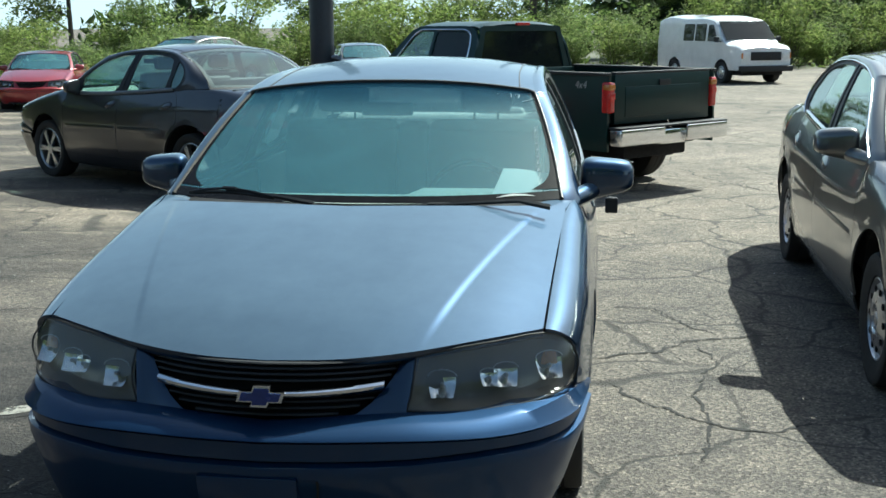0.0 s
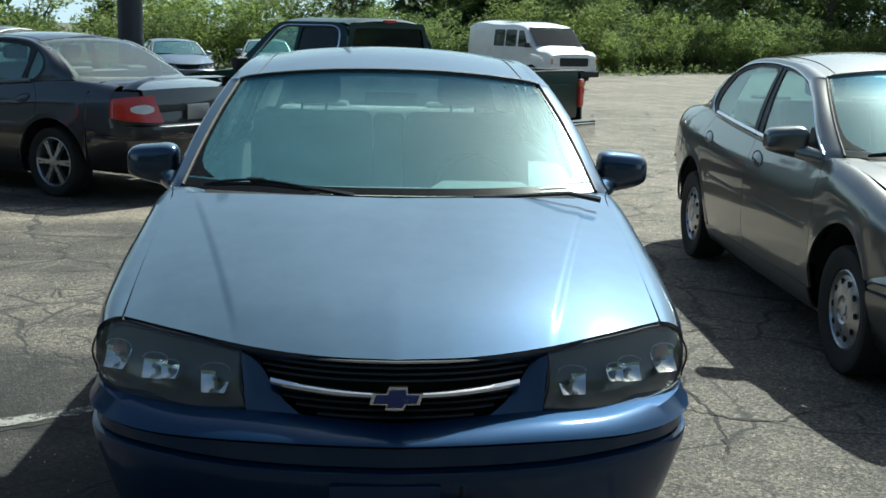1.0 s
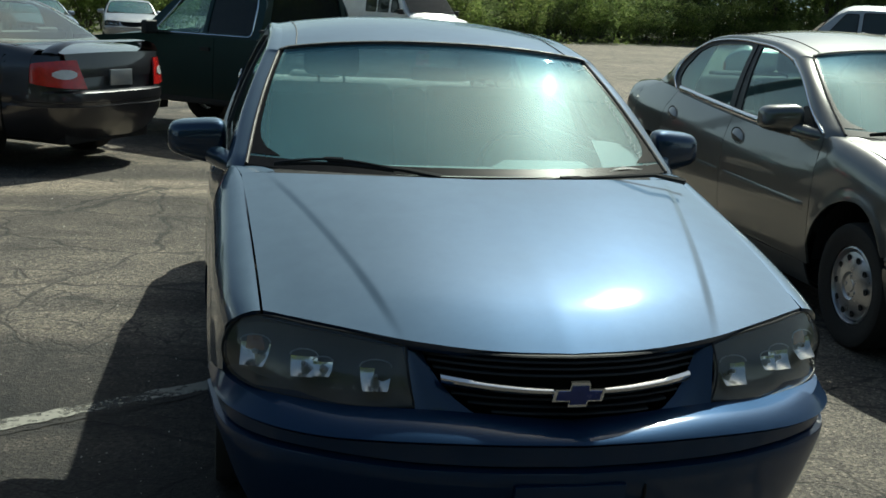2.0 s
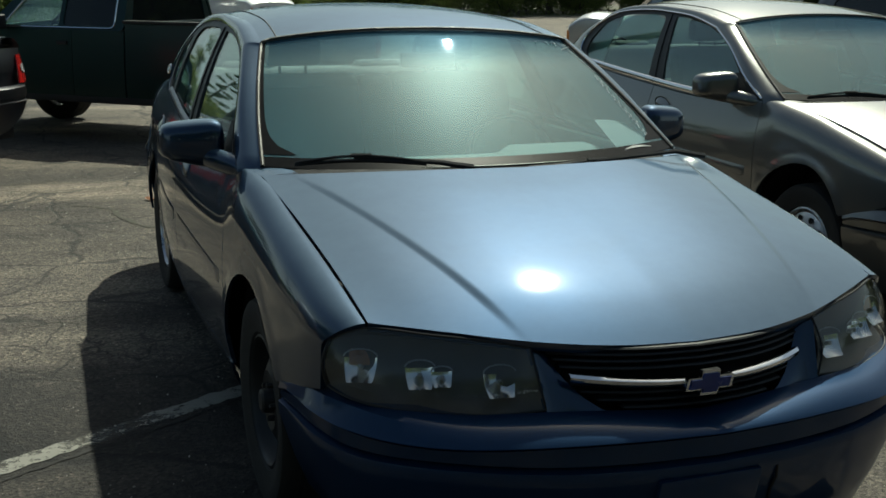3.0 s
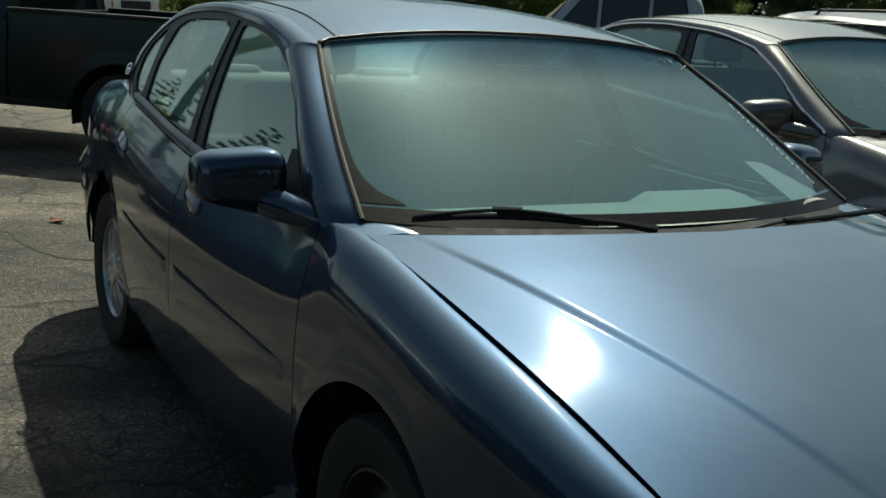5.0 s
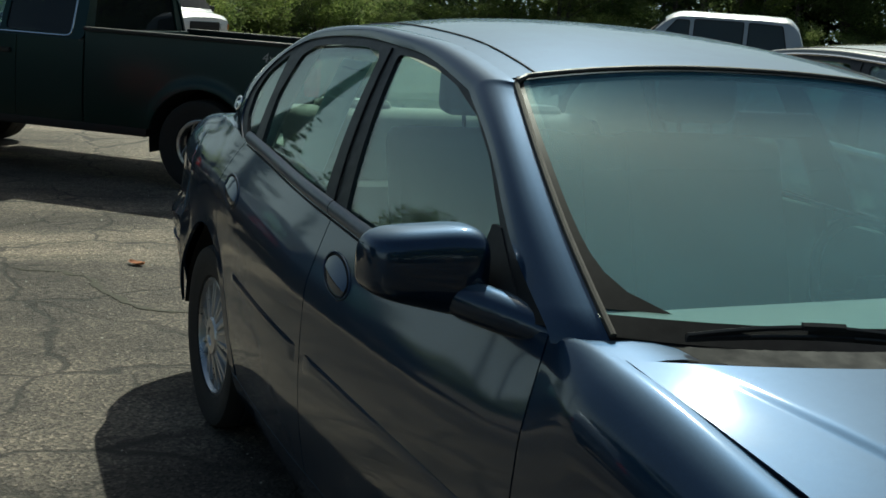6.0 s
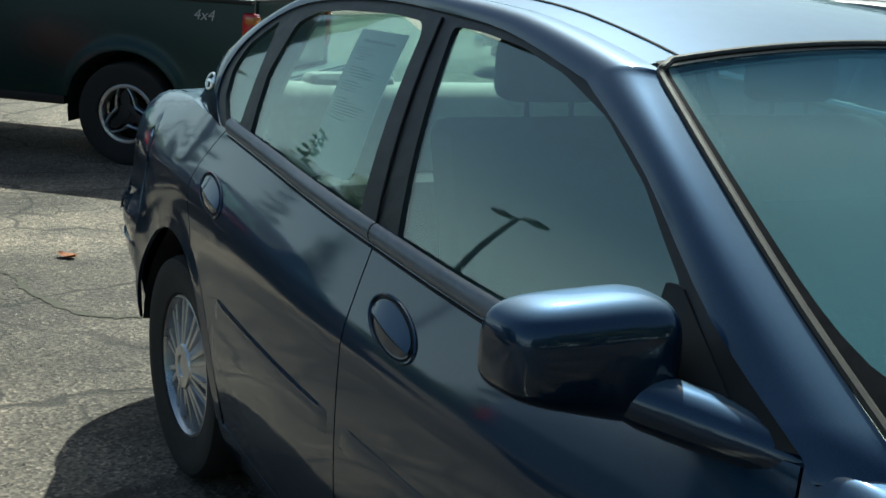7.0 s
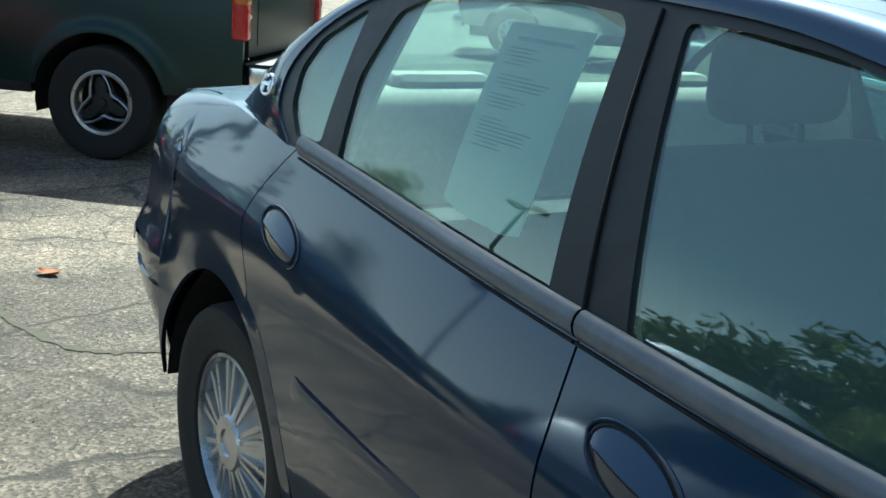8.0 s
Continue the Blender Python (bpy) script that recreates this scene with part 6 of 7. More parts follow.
        part("tail_light", box(sg * hw * 0.9 - 0.05, sg * hw * 0.9 + 0.05, y1 - 0.03, y1 + 0.02, 0.80, 1.10, 0.02), LAMPRED, t)
        mr = part("side_mirror", box(sg * (hw + 0.14) - 0.09, sg * (hw + 0.14) + 0.09, ya + 0.18, ya + 0.27, belt + 0.02, belt + 0.19, 0.03, 3), BLACK if dark_low else mat, t)
        part("mirror_arm", tube([(sg * (hw - 0.02), ya + 0.18, belt + 0.03), (sg * (hw + 0.08), ya + 0.22, belt + 0.08)], 0.02, 6), BLACK, mr)
        for yc in axles:
            wheel(t, ident, hw - 0.02, yc, R, R, 0.22, rim, style, sg)
    part("underbody", box(-hw * 0.75, hw * 0.75, y0 + 0.15, y1 - 0.15, 0.26, 0.62, 0.03), DARK, t)
    part("cabin_floor", box(-hw * 0.9, hw * 0.9, y0 + 1.4, y1 - 0.2, 0.55, 0.62, 0.02), DARK, t)
    return t


boxy("white_van", "white cargo van with dark side windows across the lot", "van", WHITE, pose(5.75, 31.2, 0, 0, 0, 27) @ Matrix.Scale(0.93, 4),
     [(0.0, 1.08), (0.12, 1.16), (0.75, 1.30), (1.0, 1.50), (1.42, 1.95), (1.7, 2.02), (3.0, 2.05), (4.7, 2.04), (4.9, 1.98)], 0.99, 0.10,
     [[(1.20, 1.30), (1.75, 1.30), (1.75, 1.80), (1.50, 1.80)], [(1.90, 1.30), (2.50, 1.30), (2.50, 1.82), (1.90, 1.82)], [(2.60, 1.30), (3.20, 1.30), (3.20, 1.82), (2.60, 1.82)]],
     ((0.80, 1.32), (1.38, 1.90)), belt=1.25, low=0.42, axles=(0.95, 3.75), dark_low=True)
boxy("suv", "pale grey two-door sport utility wagon parked beyond the grey sedan", "suv", SILVER, pose(8.14, 16.66, 0, 0, 0, -129),
     [(0.0, 0.98), (0.1, 1.05), (1.10, 1.17), (1.25, 1.26), (1.75, 1.78), (1.86, 1.84), (2.0, 1.86), (2.4, 1.865), (2.8, 1.865), (3.4, 1.86), (3.62, 1.84), (3.72, 1.78), (3.95, 1.15)], 0.84, 0.24,
     [[(1.50, 1.22), (2.10, 1.22), (2.10, 1.74), (1.90, 1.74)], [(2.18, 1.22), (2.92, 1.22), (2.92, 1.76), (2.18, 1.76)], [(3.0, 1.22), (3.62, 1.22), (3.50, 1.74), (3.0, 1.76)]],
     ((1.14, 1.20), (1.74, 1.75)), belt=1.14, low=0.42, axles=(0.80, 3.20), R=0.36, glass=SMOKED)
boxy("wagon", "steel blue sport utility wagon parked across the way", "suv", STEELBLUE, pose(-9.7, 7.6, 0, 0, 0, -105),
     [(0.0, 0.98), (0.1, 1.05), (1.10, 1.17), (1.25, 1.26), (1.75, 1.78), (1.86, 1.84), (2.0, 1.86), (2.4, 1.865), (3.4, 1.86), (4.1, 1.84), (4.3, 1.78), (4.45, 1.15)], 0.88, 0.20,
     [[(1.50, 1.22), (2.20, 1.22), (2.20, 1.74), (1.90, 1.74)], [(2.28, 1.22), (3.10, 1.22), (3.10, 1.76), (2.28, 1.76)], [(3.18, 1.22), (4.20, 1.22), (4.10, 1.74), (3.18, 1.76)]],
     ((1.14, 1.20), (1.74, 1.75)), belt=1.14, low=0.42, axles=(0.85, 3.55), R=0.36)
mini = boxy("minivan", "dark grey minivan with black roof rails past the grey sedan", "van", DARKCAR, pose(7.1, 3.2, 0),
     [(0.0, 0.90), (0.12, 0.98), (0.85, 1.10), (1.05, 1.18), (1.95, 1.53), (2.3, 1.59), (3.2, 1.62), (4.2, 1.60), (4.55, 1.50), (4.7, 1.10)], 0.92, 0.30,
     [[(1.55, 1.12), (2.40, 1.12), (2.40, 1.52), (2.15, 1.50)], [(2.48, 1.12), (3.30, 1.12), (3.30, 1.54), (2.48, 1.53)], [(3.38, 1.12), (4.35, 1.12), (4.20, 1.52), (3.38, 1.54)]],
     ((1.02, 1.15), (1.98, 1.55)), belt=1.06, low=0.30, axles=(0.85, 3.75), R=0.33)
for sg in (-1, 1):
    part("roof_rail", tube([(sg * 0.62, 2.25, 1.56), (sg * 0.62, 2.35, 1.645), (sg * 0.62, 3.2, 1.67), (sg * 0.62, 4.0, 1.65), (sg * 0.62, 4.1, 1.57)], 0.014, 8), BLACK, mini)

# ---- woods round the lot ----
LEAF = leaf_mat("spring_leaves", (0.19, 0.255, 0.065), (0.33, 0.37, 0.13))
LEAF2 = leaf_mat("olive_leaves", (0.14, 0.195, 0.06), (0.25, 0.29, 0.11))
NEEDLE = leaf_mat("pine_needles", (0.05, 0.085, 0.035), (0.09, 0.13, 0.05))
GRASS = leaf_mat("rough_grass", (0.11, 0.15, 0.04), (0.20, 0.21, 0.09))


def leaf_cloud(rng, centres, n, size, flatness=0.5):
    """Small folded leaves strewn through clumps of (centre, radius)."""
    verts, faces = [], []
    w = np.array([r ** 2 for _, r in centres])
    pick = rng.choice(len(centres), n, p=w / w.sum())
    for k in pick:
        c, r = centres[k]
        d = rng.normal(size=3)
        d /= np.linalg.norm(d)
        p = np.array(c) + d * r * rng.uniform(0.55, 1.0) * np.array([1, 1, 0.8])
        a = rng.normal(size=3) * np.array([1, 1, flatness])
        a /= np.linalg.norm(a)
        b = np.cross(a, d + 0.4 * rng.normal(size=3))
        b /= np.linalg.norm(b) + 1e-9
        s = size * rng.uniform(0.6, 1.4)
        nrm = np.cross(a, b) * s * 0.25
        i = len(verts)
        verts += [tuple(p - a * s), tuple(p - b * s * 0.45 + nrm), tuple(p + a * s), tuple(p + b * s * 0.45 + nrm)]
        faces += [(i, i + 1, i + 2), (i, i + 2, i + 3)]
    return verts, faces


def broadleaf(seed, h, spread, n, size, label, mat):
    rng = np.random.default_rng(seed)
    t = thing("tree", label, "tree", "woods round the lot")
    lean = rng.normal(size=2) * 0.03 * h
    trunk = [(lean[0] * q * q, lean[1] * q * q, h * 0.85 * q) for q in np.linspace(0, 1, 7)]
    geo = [tube(trunk, [0.016 * h * (1 - 0.8 * q) + 0.01 for q in np.linspace(0, 1, 7)], 7)]
    centres = []
    for k in range(int(7 + h)):
        q = rng.uniform(0.25, 0.95)
        w = rng.uniform(0, 2 * math.pi)
        ln = spread * (1.1 - 0.6 * q) * rng.uniform(0.5, 1.1)
        b = Vector((lean[0] * q * q, lean[1] * q * q, h * 0.85 * q))
        e = b + Vector((math.cos(w) * ln, math.sin(w) * ln, ln * rng.uniform(0.2, 0.8)))
        geo.append(tube([b, b.lerp(e, 0.5) + Vector((0, 0, 0.05 * ln)), e], [0.006 * h, 0.004 * h, 0.002 * h], 5))
        centres.append((tuple(e), spread * rng.uniform(0.22, 0.5)))
        centres.append((tuple(b.lerp(e, 0.6)), spread * rng.uniform(0.18, 0.38)))
    centres.append(((lean[0], lean[1], h * 0.9), spread * 0.4))
    part("trunk", join(*geo), BARK, t)
    part("crown", leaf_cloud(rng, centres, n, size), mat, t, smooth=False)
    return t


def pine(seed, h, n):
    rng = np.random.default_rng(seed)
    t = thing("tree", "dark thin pine tree with gaps between its boughs", "tree", "woods round the lot")
    geo = [tube([(0, 0, 0), (0.05, 0, h * 0.5), (0, 0.04, h)], [0.016 * h, 0.011 * h, 0.01], 7)]
    centres = []
    for k in range(26):
        q = 0.28 + 0.70 * k / 25
        w = k * 2.4 + rng.uniform(-0.3, 0.3)
        ln = h * 0.20 * (1.08 - q) ** 0.7 * rng.uniform(0.6, 1.1) + 0.15
        b = Vector((0, 0, h * q))
        e = b + Vector((math.cos(w) * ln, math.sin(w) * ln, ln * 0.12))
        geo.append(tube([b, e], [0.004 * h, 0.012], 4))
        for u in (0.45, 0.75, 1.0):
            centres.append((tuple(b.lerp(e, u)), 0.10 * h * 0.35 * (1.2 - q) + 0.10))
    part("trunk", join(*geo), BARK, t)
    part("crown", leaf_cloud(rng, centres, n, 0.075, 0.5), NEEDLE, t, smooth=False)
    return t


def shrub(seed, h, r, n, size, mat, label):
    rng = np.random.default_rng(seed)
    t = thing("bush", label, "bush", "brush along the lot")
    geo, centres = [], []
    for k in range(11):
        w, ln = rng.uniform(0, 2 * math.pi), r * rng.uniform(0.2, 0.9)
        e = Vector((math.cos(w) * ln, math.sin(w) * ln, h * rng.uniform(0.45, 0.92)))
        geo.append(tube([(0.1 * math.cos(w), 0.1 * math.sin(w), 0), e * 0.5 + Vector((0, 0, 0.1)), e], [0.025, 0.016, 0.006], 5))
        centres.append((tuple(e), r * rng.uniform(0.25, 0.45)))
        centres.append((tuple(e * 0.55), r * rng.uniform(0.25, 0.45)))
    part("stem", join(*geo), BARK, t)
    part("foliage", leaf_cloud(rng, centres, n, size), mat, t, smooth=False)
    return t


def row(makers, spots, rng):
    """Stands copies of the given plants at (x, y, scale); the first of each kind is the plant itself."""
    used = [False] * len(makers)
    for x, y, s in spots:
        k = int(rng.integers(len(makers)))
        m = Matrix.Translation((x, y, -0.03)) @ Matrix.Rotation(rng.uniform(0, 6.28), 4, "Z")
        ob = makers[k] if not used[k] else copy_thing(makers[k], m)
        used[k] = True
        ob.matrix_basis = m @ Matrix.Diagonal((s, s, s * rng.uniform(0.85, 1.15), 1))
    for k, u in enumerate(used):
        if not u:
            makers[k].matrix_basis = Matrix.Translation((-30 - 3 * k, 45, 0))


rng = np.random.default_rng(5)
EDGE_LINE = spl3([(-32, -4), (-17, 12), (-12.0, 19.5), (-9.5, 27), (-6.5, 36), (2, 41), (9, 42.5), (14.3, 47), (26, 52), (38, 50), (50, 42), (58, 28), (62, 10), (60, -15)])


def edge(q, out):
    """A point of the lot's edge, q from 0 to 1 along it and out metres into the woods."""
    a, b = EDGE_LINE(max(0, q - 0.01)), EDGE_LINE(min(1, q + 0.01))
    t = (b - a) / np.linalg.norm(b - a)
    p = EDGE_LINE(q) + out * np.array([-t[1], t[0]])
    return float(p[0]), float(p[1])


def low(q, s):
    """Brush stays low at the near end of the lot's edge and rises along it."""
    return s + (1 - s) * min(1, max(0, (q - 0.240) / 0.03))


shrubs = [shrub(11 + k, 2.4, 1.5, 3400, 0.062, LEAF if k % 2 else LEAF2, "dense fresh green bush at the edge of the asphalt") for k in range(4)]
trees = [broadleaf(31 + k, 7.0 + k, 2.3, 4200, 0.095, "young green broadleaf tree in the woods", LEAF2 if k % 2 else LEAF) for k in range(4)]
pines = [pine(51 + k, 9.0 + 1.5 * k, 6500) for k in range(2)]
spots = []
for i in range(130):
    q = (i + rng.uniform(0, 1)) / 130
    spots.append((*edge(q, rng.uniform(1.2, 2.8)), rng.uniform(0.7, 1.1) * low(q, 0.68)))
for i in range(84):
    q = (i + rng.uniform(0, 1)) / 84
    spots.append((*edge(q, rng.uniform(3.2, 6.5)), rng.uniform(1.0, 1.4) * low(q, 0.60)))
row(shrubs, spots, rng)
spots = []
for i in range(80):                      # open woods with sky between them
    q = (i + rng.uniform(0, 1)) / 80
    if q > 0.40 or (q > 0.215 and rng.uniform() < 0.45):
        spots.append((*edge(q, rng.uniform(5.0, 14.0)), rng.uniform(0.45, 0.75) * (0.35 if q < 0.235 else 1.0) if q < 0.45 else rng.uniform(1.0, 1.4)))
for i in range(60):                      # closed wood wall beyond the van
    q = 0.40 + 0.58 * (i + rng.uniform(0, 1)) / 60
    spots.append((*edge(q, rng.uniform(3.0, 7.0)), rng.uniform(0.5, 0.8) if q < 0.45 else rng.uniform(0.75, 1.1)))
row(trees, spots, rng)
spots = []
for q in (0.27, 0.285, 0.30, 0.33, 0.40, 0.48, 0.56):
    spots.append((*edge(q, rng.uniform(4, 8)), rng.uniform(0.5, 0.7)))
row(pines, spots, rng)


def verge():
    """Rough ground under the woods, laid just over the asphalt's level."""
    rows = []
    rg = np.random.default_rng(3)
    for i in range(120):
        row_ = []
        for j, d in enumerate((0.0, 0.5, 1.5, 4, 9, 16, 26)):
            qx, qy = edge(i / 119, d + (rg.uniform(-0.35, 0.35) if j == 0 else 0))
            row_.append((qx, qy, 0.005 if j == 0 else 0.03 + 0.04 * rg.uniform()))
        rows.append(row_)
    return grid(rows)


tagged(part("verge", verge(), plain("leaf_litter", (0.10, 0.10, 0.055), 0.95, var=0.5, scale=3, bumpy=0.5), None), "rough grass and leaf litter beside the asphalt", "ground", kind="structure")
tufts = leaf_cloud(np.random.default_rng(8), [((*edge(s, o), 0.10), 0.45) for s in np.linspace(0.05, 0.95, 240) for o in (0.3, 0.9)], 9000, 0.10, 1.0)
tagged(part("grass", tufts, GRASS, None, smooth=False), "rough green grass along the edge of the asphalt", "grass", kind="stuff")


# foliage behind the first trees, the wood's shade put into a darker leaf colour
DEEP = leaf_mat("shade_dark_leaves", (0.042, 0.068, 0.018), (0.078, 0.112, 0.030))
rg_ = np.random.default_rng(21)
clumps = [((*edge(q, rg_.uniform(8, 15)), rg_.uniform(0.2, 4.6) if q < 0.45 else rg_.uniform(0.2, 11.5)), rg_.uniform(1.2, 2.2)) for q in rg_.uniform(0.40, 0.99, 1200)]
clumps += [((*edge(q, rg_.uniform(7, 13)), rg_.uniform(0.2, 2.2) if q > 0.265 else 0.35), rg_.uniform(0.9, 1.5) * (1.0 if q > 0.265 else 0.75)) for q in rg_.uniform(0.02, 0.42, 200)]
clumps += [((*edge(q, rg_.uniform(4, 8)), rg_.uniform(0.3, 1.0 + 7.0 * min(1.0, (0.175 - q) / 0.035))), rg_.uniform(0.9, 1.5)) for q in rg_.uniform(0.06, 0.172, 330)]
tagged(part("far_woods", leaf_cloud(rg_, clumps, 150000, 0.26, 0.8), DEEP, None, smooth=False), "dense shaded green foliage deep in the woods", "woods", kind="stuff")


def haze_glow():
    """Glowing ring far beyond the woods, standing in for pale low haze and brightening reflections; thins out upward.
    """
    m, n, l, b = node_mat("haze_glow")
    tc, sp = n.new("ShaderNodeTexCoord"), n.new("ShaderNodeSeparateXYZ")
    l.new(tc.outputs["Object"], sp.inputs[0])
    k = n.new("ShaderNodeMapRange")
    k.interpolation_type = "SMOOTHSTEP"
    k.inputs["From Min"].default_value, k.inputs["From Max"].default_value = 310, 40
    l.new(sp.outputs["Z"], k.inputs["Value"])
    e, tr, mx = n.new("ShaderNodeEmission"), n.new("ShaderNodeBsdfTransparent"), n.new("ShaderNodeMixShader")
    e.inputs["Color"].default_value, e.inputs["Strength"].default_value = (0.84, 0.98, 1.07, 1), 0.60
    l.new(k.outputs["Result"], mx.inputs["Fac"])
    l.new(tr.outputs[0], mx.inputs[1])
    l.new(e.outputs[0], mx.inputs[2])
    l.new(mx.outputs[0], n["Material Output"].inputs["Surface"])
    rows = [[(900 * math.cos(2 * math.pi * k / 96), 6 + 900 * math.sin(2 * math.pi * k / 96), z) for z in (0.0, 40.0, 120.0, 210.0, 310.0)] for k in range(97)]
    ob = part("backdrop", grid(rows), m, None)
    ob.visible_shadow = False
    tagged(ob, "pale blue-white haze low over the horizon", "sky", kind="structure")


haze_glow()

# ---- poles ----
def big_pole(x, y):
    t = thing("light_pole", "thick dark metal pole standing behind the parked cars", "pole", m=pose(x, y, 0))
    part("shaft", tube([(0, 0, 0.5), (0, 0, 12)], [0.34, 0.30], 20), POLE, t)
    part("base", lathe([(0.0, 0.55), (0.48, 0.55), (0.52, 0.5), (0.52, 0.0)], 24, axis="z"), plain("concrete", (0.38, 0.37, 0.35), 0.9, bumpy=0.4), t)
    return t


big_pole(-6.7, 29.0)


def thin_pole(x, y):
    t = thing("utility_pole", "thin dark wooden pole among the trees", "pole", m=pose(x, y, 0))
    part("shaft", tube([(0, 0, 0), (0, 0, 11)], [0.16, 0.11], 10), BARK, t)
    part("crossarm", box(-1.1, 1.1, -0.06, 0.06, 10.2, 10.32, 0.01), BARK, t)
    return t


thin_pole(-1.6, 44.0)


def lot_lamp(x, y, h, turn):
    t = thing("lot_lamp", "tall dark lot lamp with two flat heads on a cross arm", "street lamp", m=pose(x, y, 0, 0, 0, turn))
    part("shaft", tube([(0, 0, 0), (0, 0, h)], [0.11, 0.08], 12), POLE, t)
    part("arm", tube([(-0.75, 0, h), (0.75, 0, h)], 0.035, 8), POLE, t)
    for sg in (-1, 1):
        part("lamp_head", box(sg * 0.95 - 0.36, sg * 0.95 + 0.36, -0.22, 0.22, h - 0.08, h + 0.12, 0.03, 3), POLE, t)
    return t


lot_lamp(-15.4, 23.8, 7.05, 100)
rng2 = np.random.default_rng(9)
spots = [(-34 + rng2.uniform(-2, 2), -26 + i * 3.4, rng2.uniform(0.8, 1.2)) for i in range(15)]
for x, y, s in spots:
    ob = copy_thing(trees[int(rng2.integers(4))], Matrix.Translation((x, y, 0)) @ Matrix.Rotation(rng2.uniform(0, 6), 4, "Z"))
    ob.scale = (s * 0.7, s * 0.7, s * 0.5)
# unseen trees added behind the camera to darken what the car's front mirrors
spots = [(-30 + i * 2.6, -19 + rng2.uniform(-2, 2), rng2.uniform(1.0, 1.4)) for i in range(24)]
for x, y, s in spots:
    ob = copy_thing(trees[int(rng2.integers(4))], Matrix.Translation((x, y, 0)) @ Matrix.Rotation(rng2.uniform(0, 6), 4, "Z"))
    ob.scale = (s, s, s)

for q, o, s in ((0.03, 3, 0.7), (0.05, 4, 0.8), (0.07, 3, 0.75), (0.085, 4, 0.8), (0.095, 3, 0.8), (0.104, 4, 0.85), (0.112, 3, 0.8), (0.120, 4, 0.8), (0.116, 2.5, 0.75), (0.124, 3, 0.75), (0.129, 2.5, 0.68), (0.133, 4, 0.6)):
    x, y = edge(q, o)
    ob = copy_thing(trees[int(rng2.integers(4))], Matrix.Translation((x, y, 0)) @ Matrix.Rotation(rng2.uniform(0, 6), 4, "Z"))
    ob.scale = (s, s, s * 0.9)
# thick unseen wood added behind the camera to cut sky light on the car
rb_ = np.random.default_rng(33)
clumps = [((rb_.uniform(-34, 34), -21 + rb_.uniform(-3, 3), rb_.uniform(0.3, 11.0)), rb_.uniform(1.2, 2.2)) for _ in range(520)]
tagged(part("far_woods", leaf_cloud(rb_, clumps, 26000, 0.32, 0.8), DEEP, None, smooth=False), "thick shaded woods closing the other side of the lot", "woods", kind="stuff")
# key box hanging at the driver's door
kb = thing("key_box", "small black key lock box hanging on the driver's door", "lock box")
part("box", box(0.975, 1.035, 2.48, 2.52, 0.822, 0.898, 0.01, 3), BLACK, kb)
part("shackle", tube([(0.99, 2.50, 0.895), (0.985, 2.50, 0.925), (0.965, 2.50, 0.938), (0.940, 2.50, 0.925), (0.932, 2.50, 0.905)], 0.004, 6), CHROME, kb)
# ---- on the ground ----
WORN = worn_paint()


def stripe(a, b, wide, seed):
    """A bay line with ragged edges, lying on the asphalt."""
    rg = np.random.default_rng(seed)
    a, b = Vector(a), Vector(b)
    d = (b - a).normalized()
    s = Vector((-d.y, d.x))
    rows = []
    for k in range(121):
        p = a.lerp(b, k / 120)
        rows.append([(*(p + s * (wide * u + rg.normal() * 0.006)), 0.004) for u in (-0.5, 0.0, 0.5)])
    return grid(rows)


tagged(part("bay_line", stripe((-0.45, 2.345), (-4.6, 0.10), 0.10, 3), WORN, None, smooth=False), "worn faded white bay line on the asphalt", "road marking", kind="structure")


def crack(a, b, seed):
    """A ragged open crack that wanders beside a bay line, of uneven width."""
    rg = np.random.default_rng(seed)
    a, b = Vector(a), Vector(b)
    d = (b - a).normalized()
    s = Vector((-d.y, d.x))
    rows, o = [], 0.0
    for k in range(161):
        p = a.lerp(b, k / 160)
        o = 0.93 * o + rg.normal() * 0.006
        h = 0.003 + 0.006 * abs(math.sin(k * 0.21)) * rg.uniform(0.5, 1.4)
        rows.append([(*(p + s * (o + h * u)), 0.003) for u in (-1, 1)])
    return grid(rows)


MOSSDIRT = plain("mossy_crack_dirt", (0.060, 0.056, 0.038), 0.95, var=0.4, scale=30)
CRACKDIRT = plain("crack_dirt", (0.022, 0.020, 0.018), 0.95, var=0.3, scale=20)
tagged(part("crack", crack((-0.50, 2.225), (-4.6, 0.005), 12), CRACKDIRT, None, smooth=False), "ragged dark crack in the asphalt beside the bay line", "crack", kind="structure")


def long_crack(pts, wide, seed):
    """A ragged crack that wanders along a line of ground points, with uneven width and frayed edges."""
    rg = np.random.default_rng(seed)
    f = spl3([(x, y) for x, y in pts])
    n = int(40 * sum(math.dist(p, q) for p, q in zip(pts, pts[1:]))) + 8
    rows, o = [], 0.0
    for k in range(n + 1):
        q = k / n
        p, a, b = f(q), f(max(0, q - 0.01)), f(min(1, q + 0.01))
        t = (b - a) / np.linalg.norm(b - a)
        s = np.array([-t[1], t[0]])
        o = 0.9 * o + rg.normal() * 0.010
        h = wide * (0.35 + 0.65 * abs(math.sin(k * 0.23 + seed))) * rg.uniform(0.5, 1.4) * min(1.0, 8 * q + 0.1, 8 * (1 - q) + 0.1)
        rows.append([(*(p + s * (o + h * u * rg.uniform(0.7, 1.3))), 0.0035) for u in (-1, 0, 1)])
    return grid(rows)


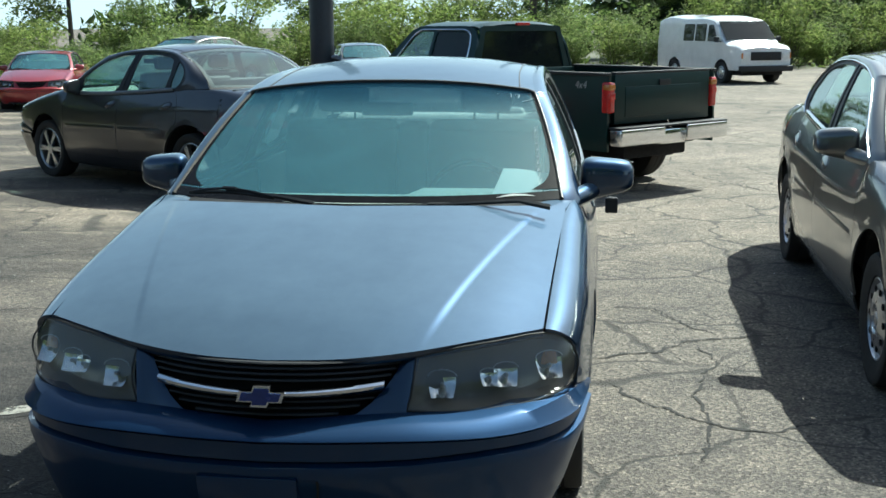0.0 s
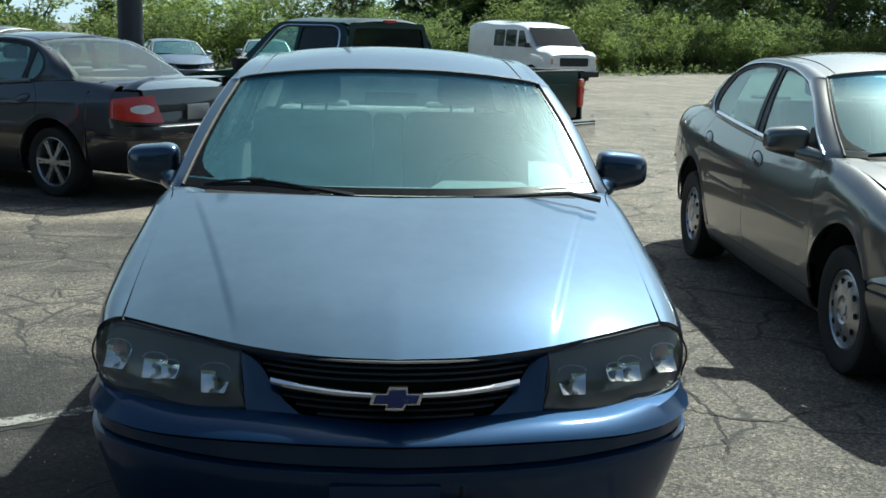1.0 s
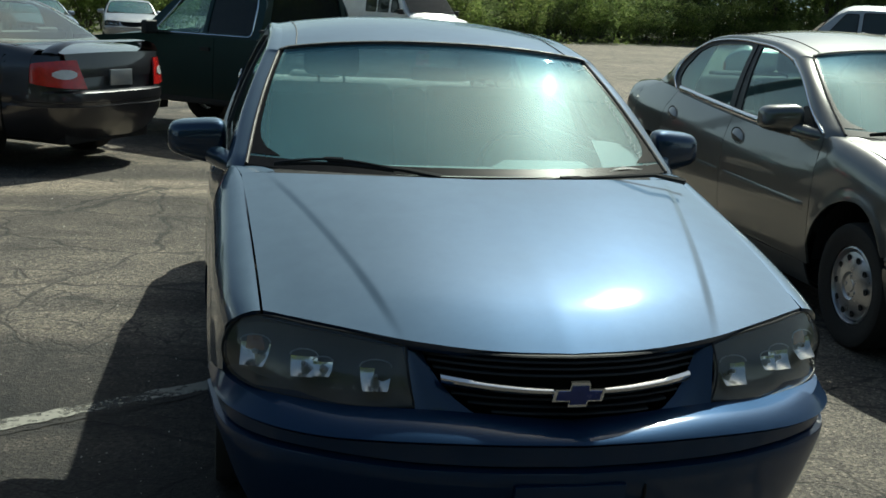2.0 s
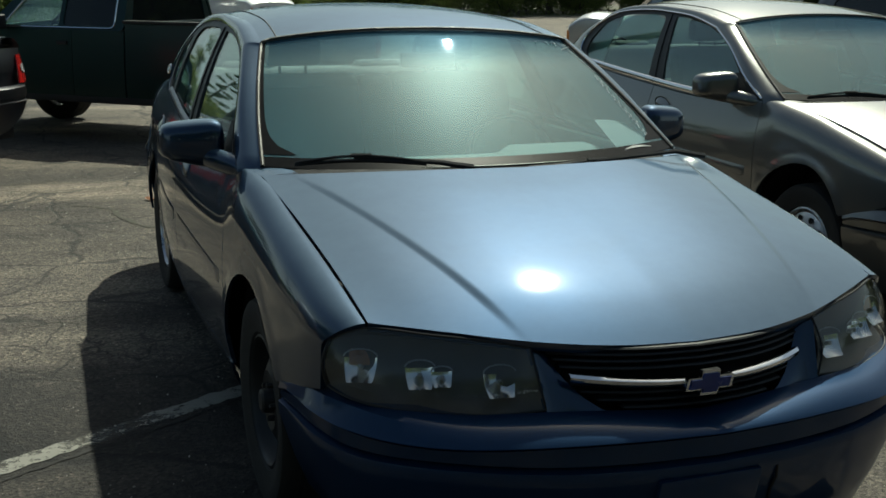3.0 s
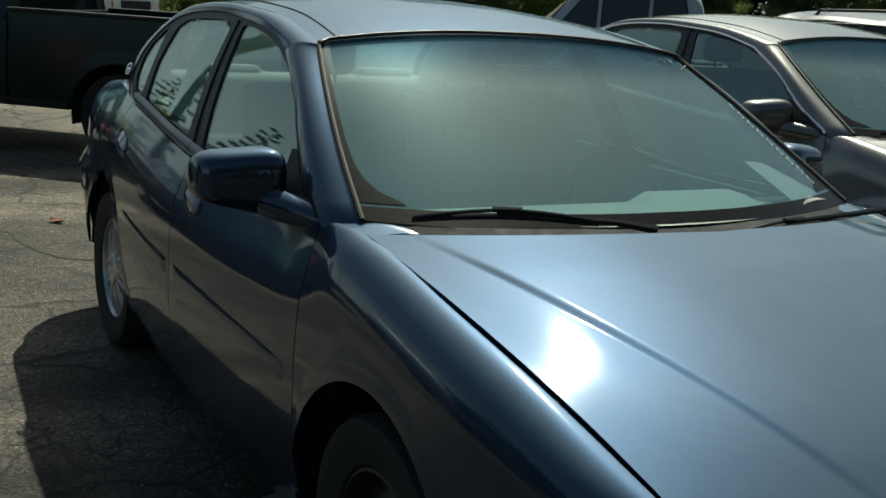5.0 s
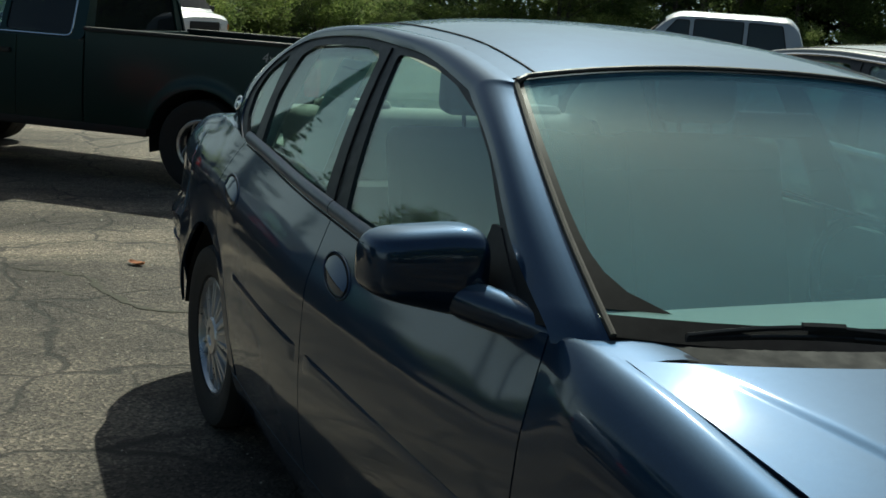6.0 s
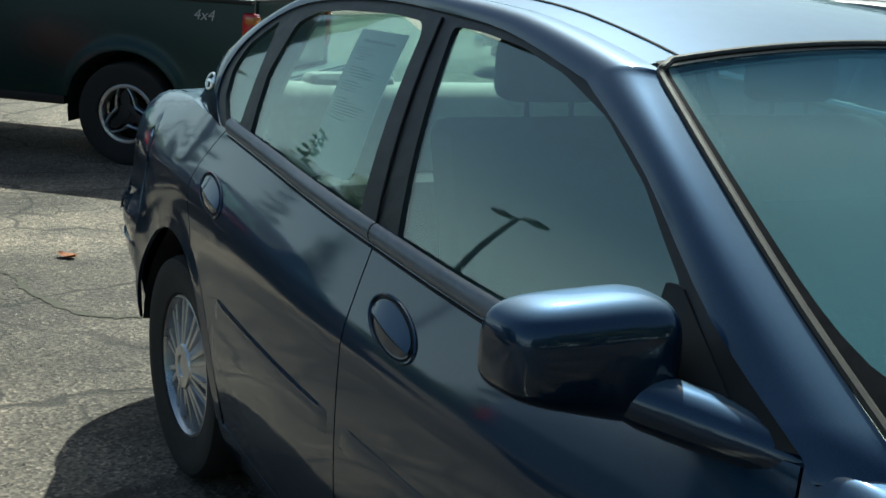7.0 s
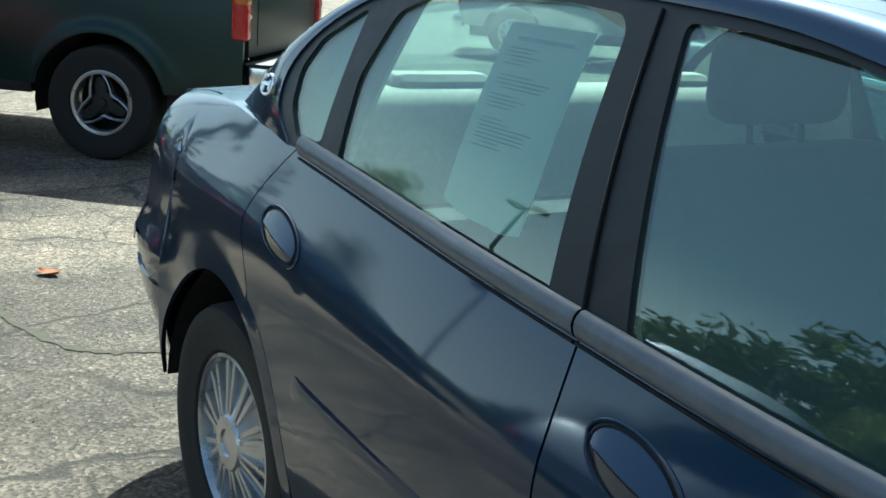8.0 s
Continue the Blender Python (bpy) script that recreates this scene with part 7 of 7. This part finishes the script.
for k, (w, pts) in enumerate(((0.024, [(-1.32, 6.60), (-0.98, 6.36), (-0.87, 5.95), (-0.78, 5.66), (-0.60, 5.50), (-0.30, 5.42)]), (0.010, [(-1.9, 7.5), (-1.19, 7.78), (-0.84, 8.04), (-0.45, 8.02), (0.2, 8.30)]),
                              (0.013, [(0.9, 2.82), (1.23, 2.95), (1.46, 3.18), (1.71, 3.29), (2.04, 3.44)]), (0.010, [(1.0, 3.95), (1.28, 3.93), (1.45, 3.57), (1.62, 3.38)]),
                              (0.011, [(0.95, 2.45), (1.17, 2.16), (1.31, 2.02), (1.45, 1.88), (1.61, 1.82), (2.0, 1.97)]), (0.009, [(1.46, 3.18), (1.52, 2.75), (1.40, 2.40), (1.45, 1.88), (1.36, 1.3)]), (0.012, [(1.9, 11.1), (2.38, 9.75), (2.75, 9.05)]))):
    tagged(part("crack", long_crack(pts, w, 20 + k), MOSSDIRT if k < 2 else CRACKDIRT, None, smooth=False), "long ragged dark crack in the old asphalt", "crack", kind="structure")


def dead_leaf(x, y, turn, s=0.05):
    t = thing("dead_leaf", "curled orange-brown dead leaf lying on the asphalt", "leaf", m=pose(x, y, 0.004, 0, 0, turn))
    rows = [[(s * u * (1 - 0.7 * v * v), s * 1.6 * v, 0.012 * abs(u) + 0.010 * v * v) for u in (-1, -0.5, 0, 0.5, 1)] for v in np.linspace(-1, 1, 9)]
    part("blade", grid(rows), plain("dead_leaf", (0.42, 0.16, 0.06), 0.7, var=0.35, scale=60), t, thick=0.0015)


dead_leaf(-0.62, 6.55, 40, 0.034)
dead_leaf(-3.9, 9.2, 10, 0.03)


# loose grit on the old asphalt
rs_ = np.random.default_rng(17)
gv, gf = [], []
for _ in range(5200):
    gx_, gy_ = rs_.uniform(-5.5, 4.5), rs_.uniform(-1.6, 9.5)
    s = 0.0022 + 0.0045 * rs_.uniform() ** 3
    q = rs_.uniform(0.6, 1.3, 3) * s
    w0, k0 = rs_.uniform(0, 6.28), len(gv)
    ring = [(gx_ + q[0] * math.cos(w0 + a), gy_ + q[1] * math.sin(w0 + a), 0.0005) for a in (0.0, 1.57, 3.14, 4.71)]
    gv += ring + [(gx_ + 0.2 * s, gy_, q[2] * 1.2)]
    gf += [(k0 + a, k0 + (a + 1) % 4, k0 + 4) for a in range(4)]
grit = leaf_mat("pale_grit", (0.30, 0.28, 0.25), (0.50, 0.48, 0.44))
tagged(part("grit", (gv, gf), grit, None, smooth=False), "loose pale grit scattered on the asphalt", "gravel", kind="stuff")
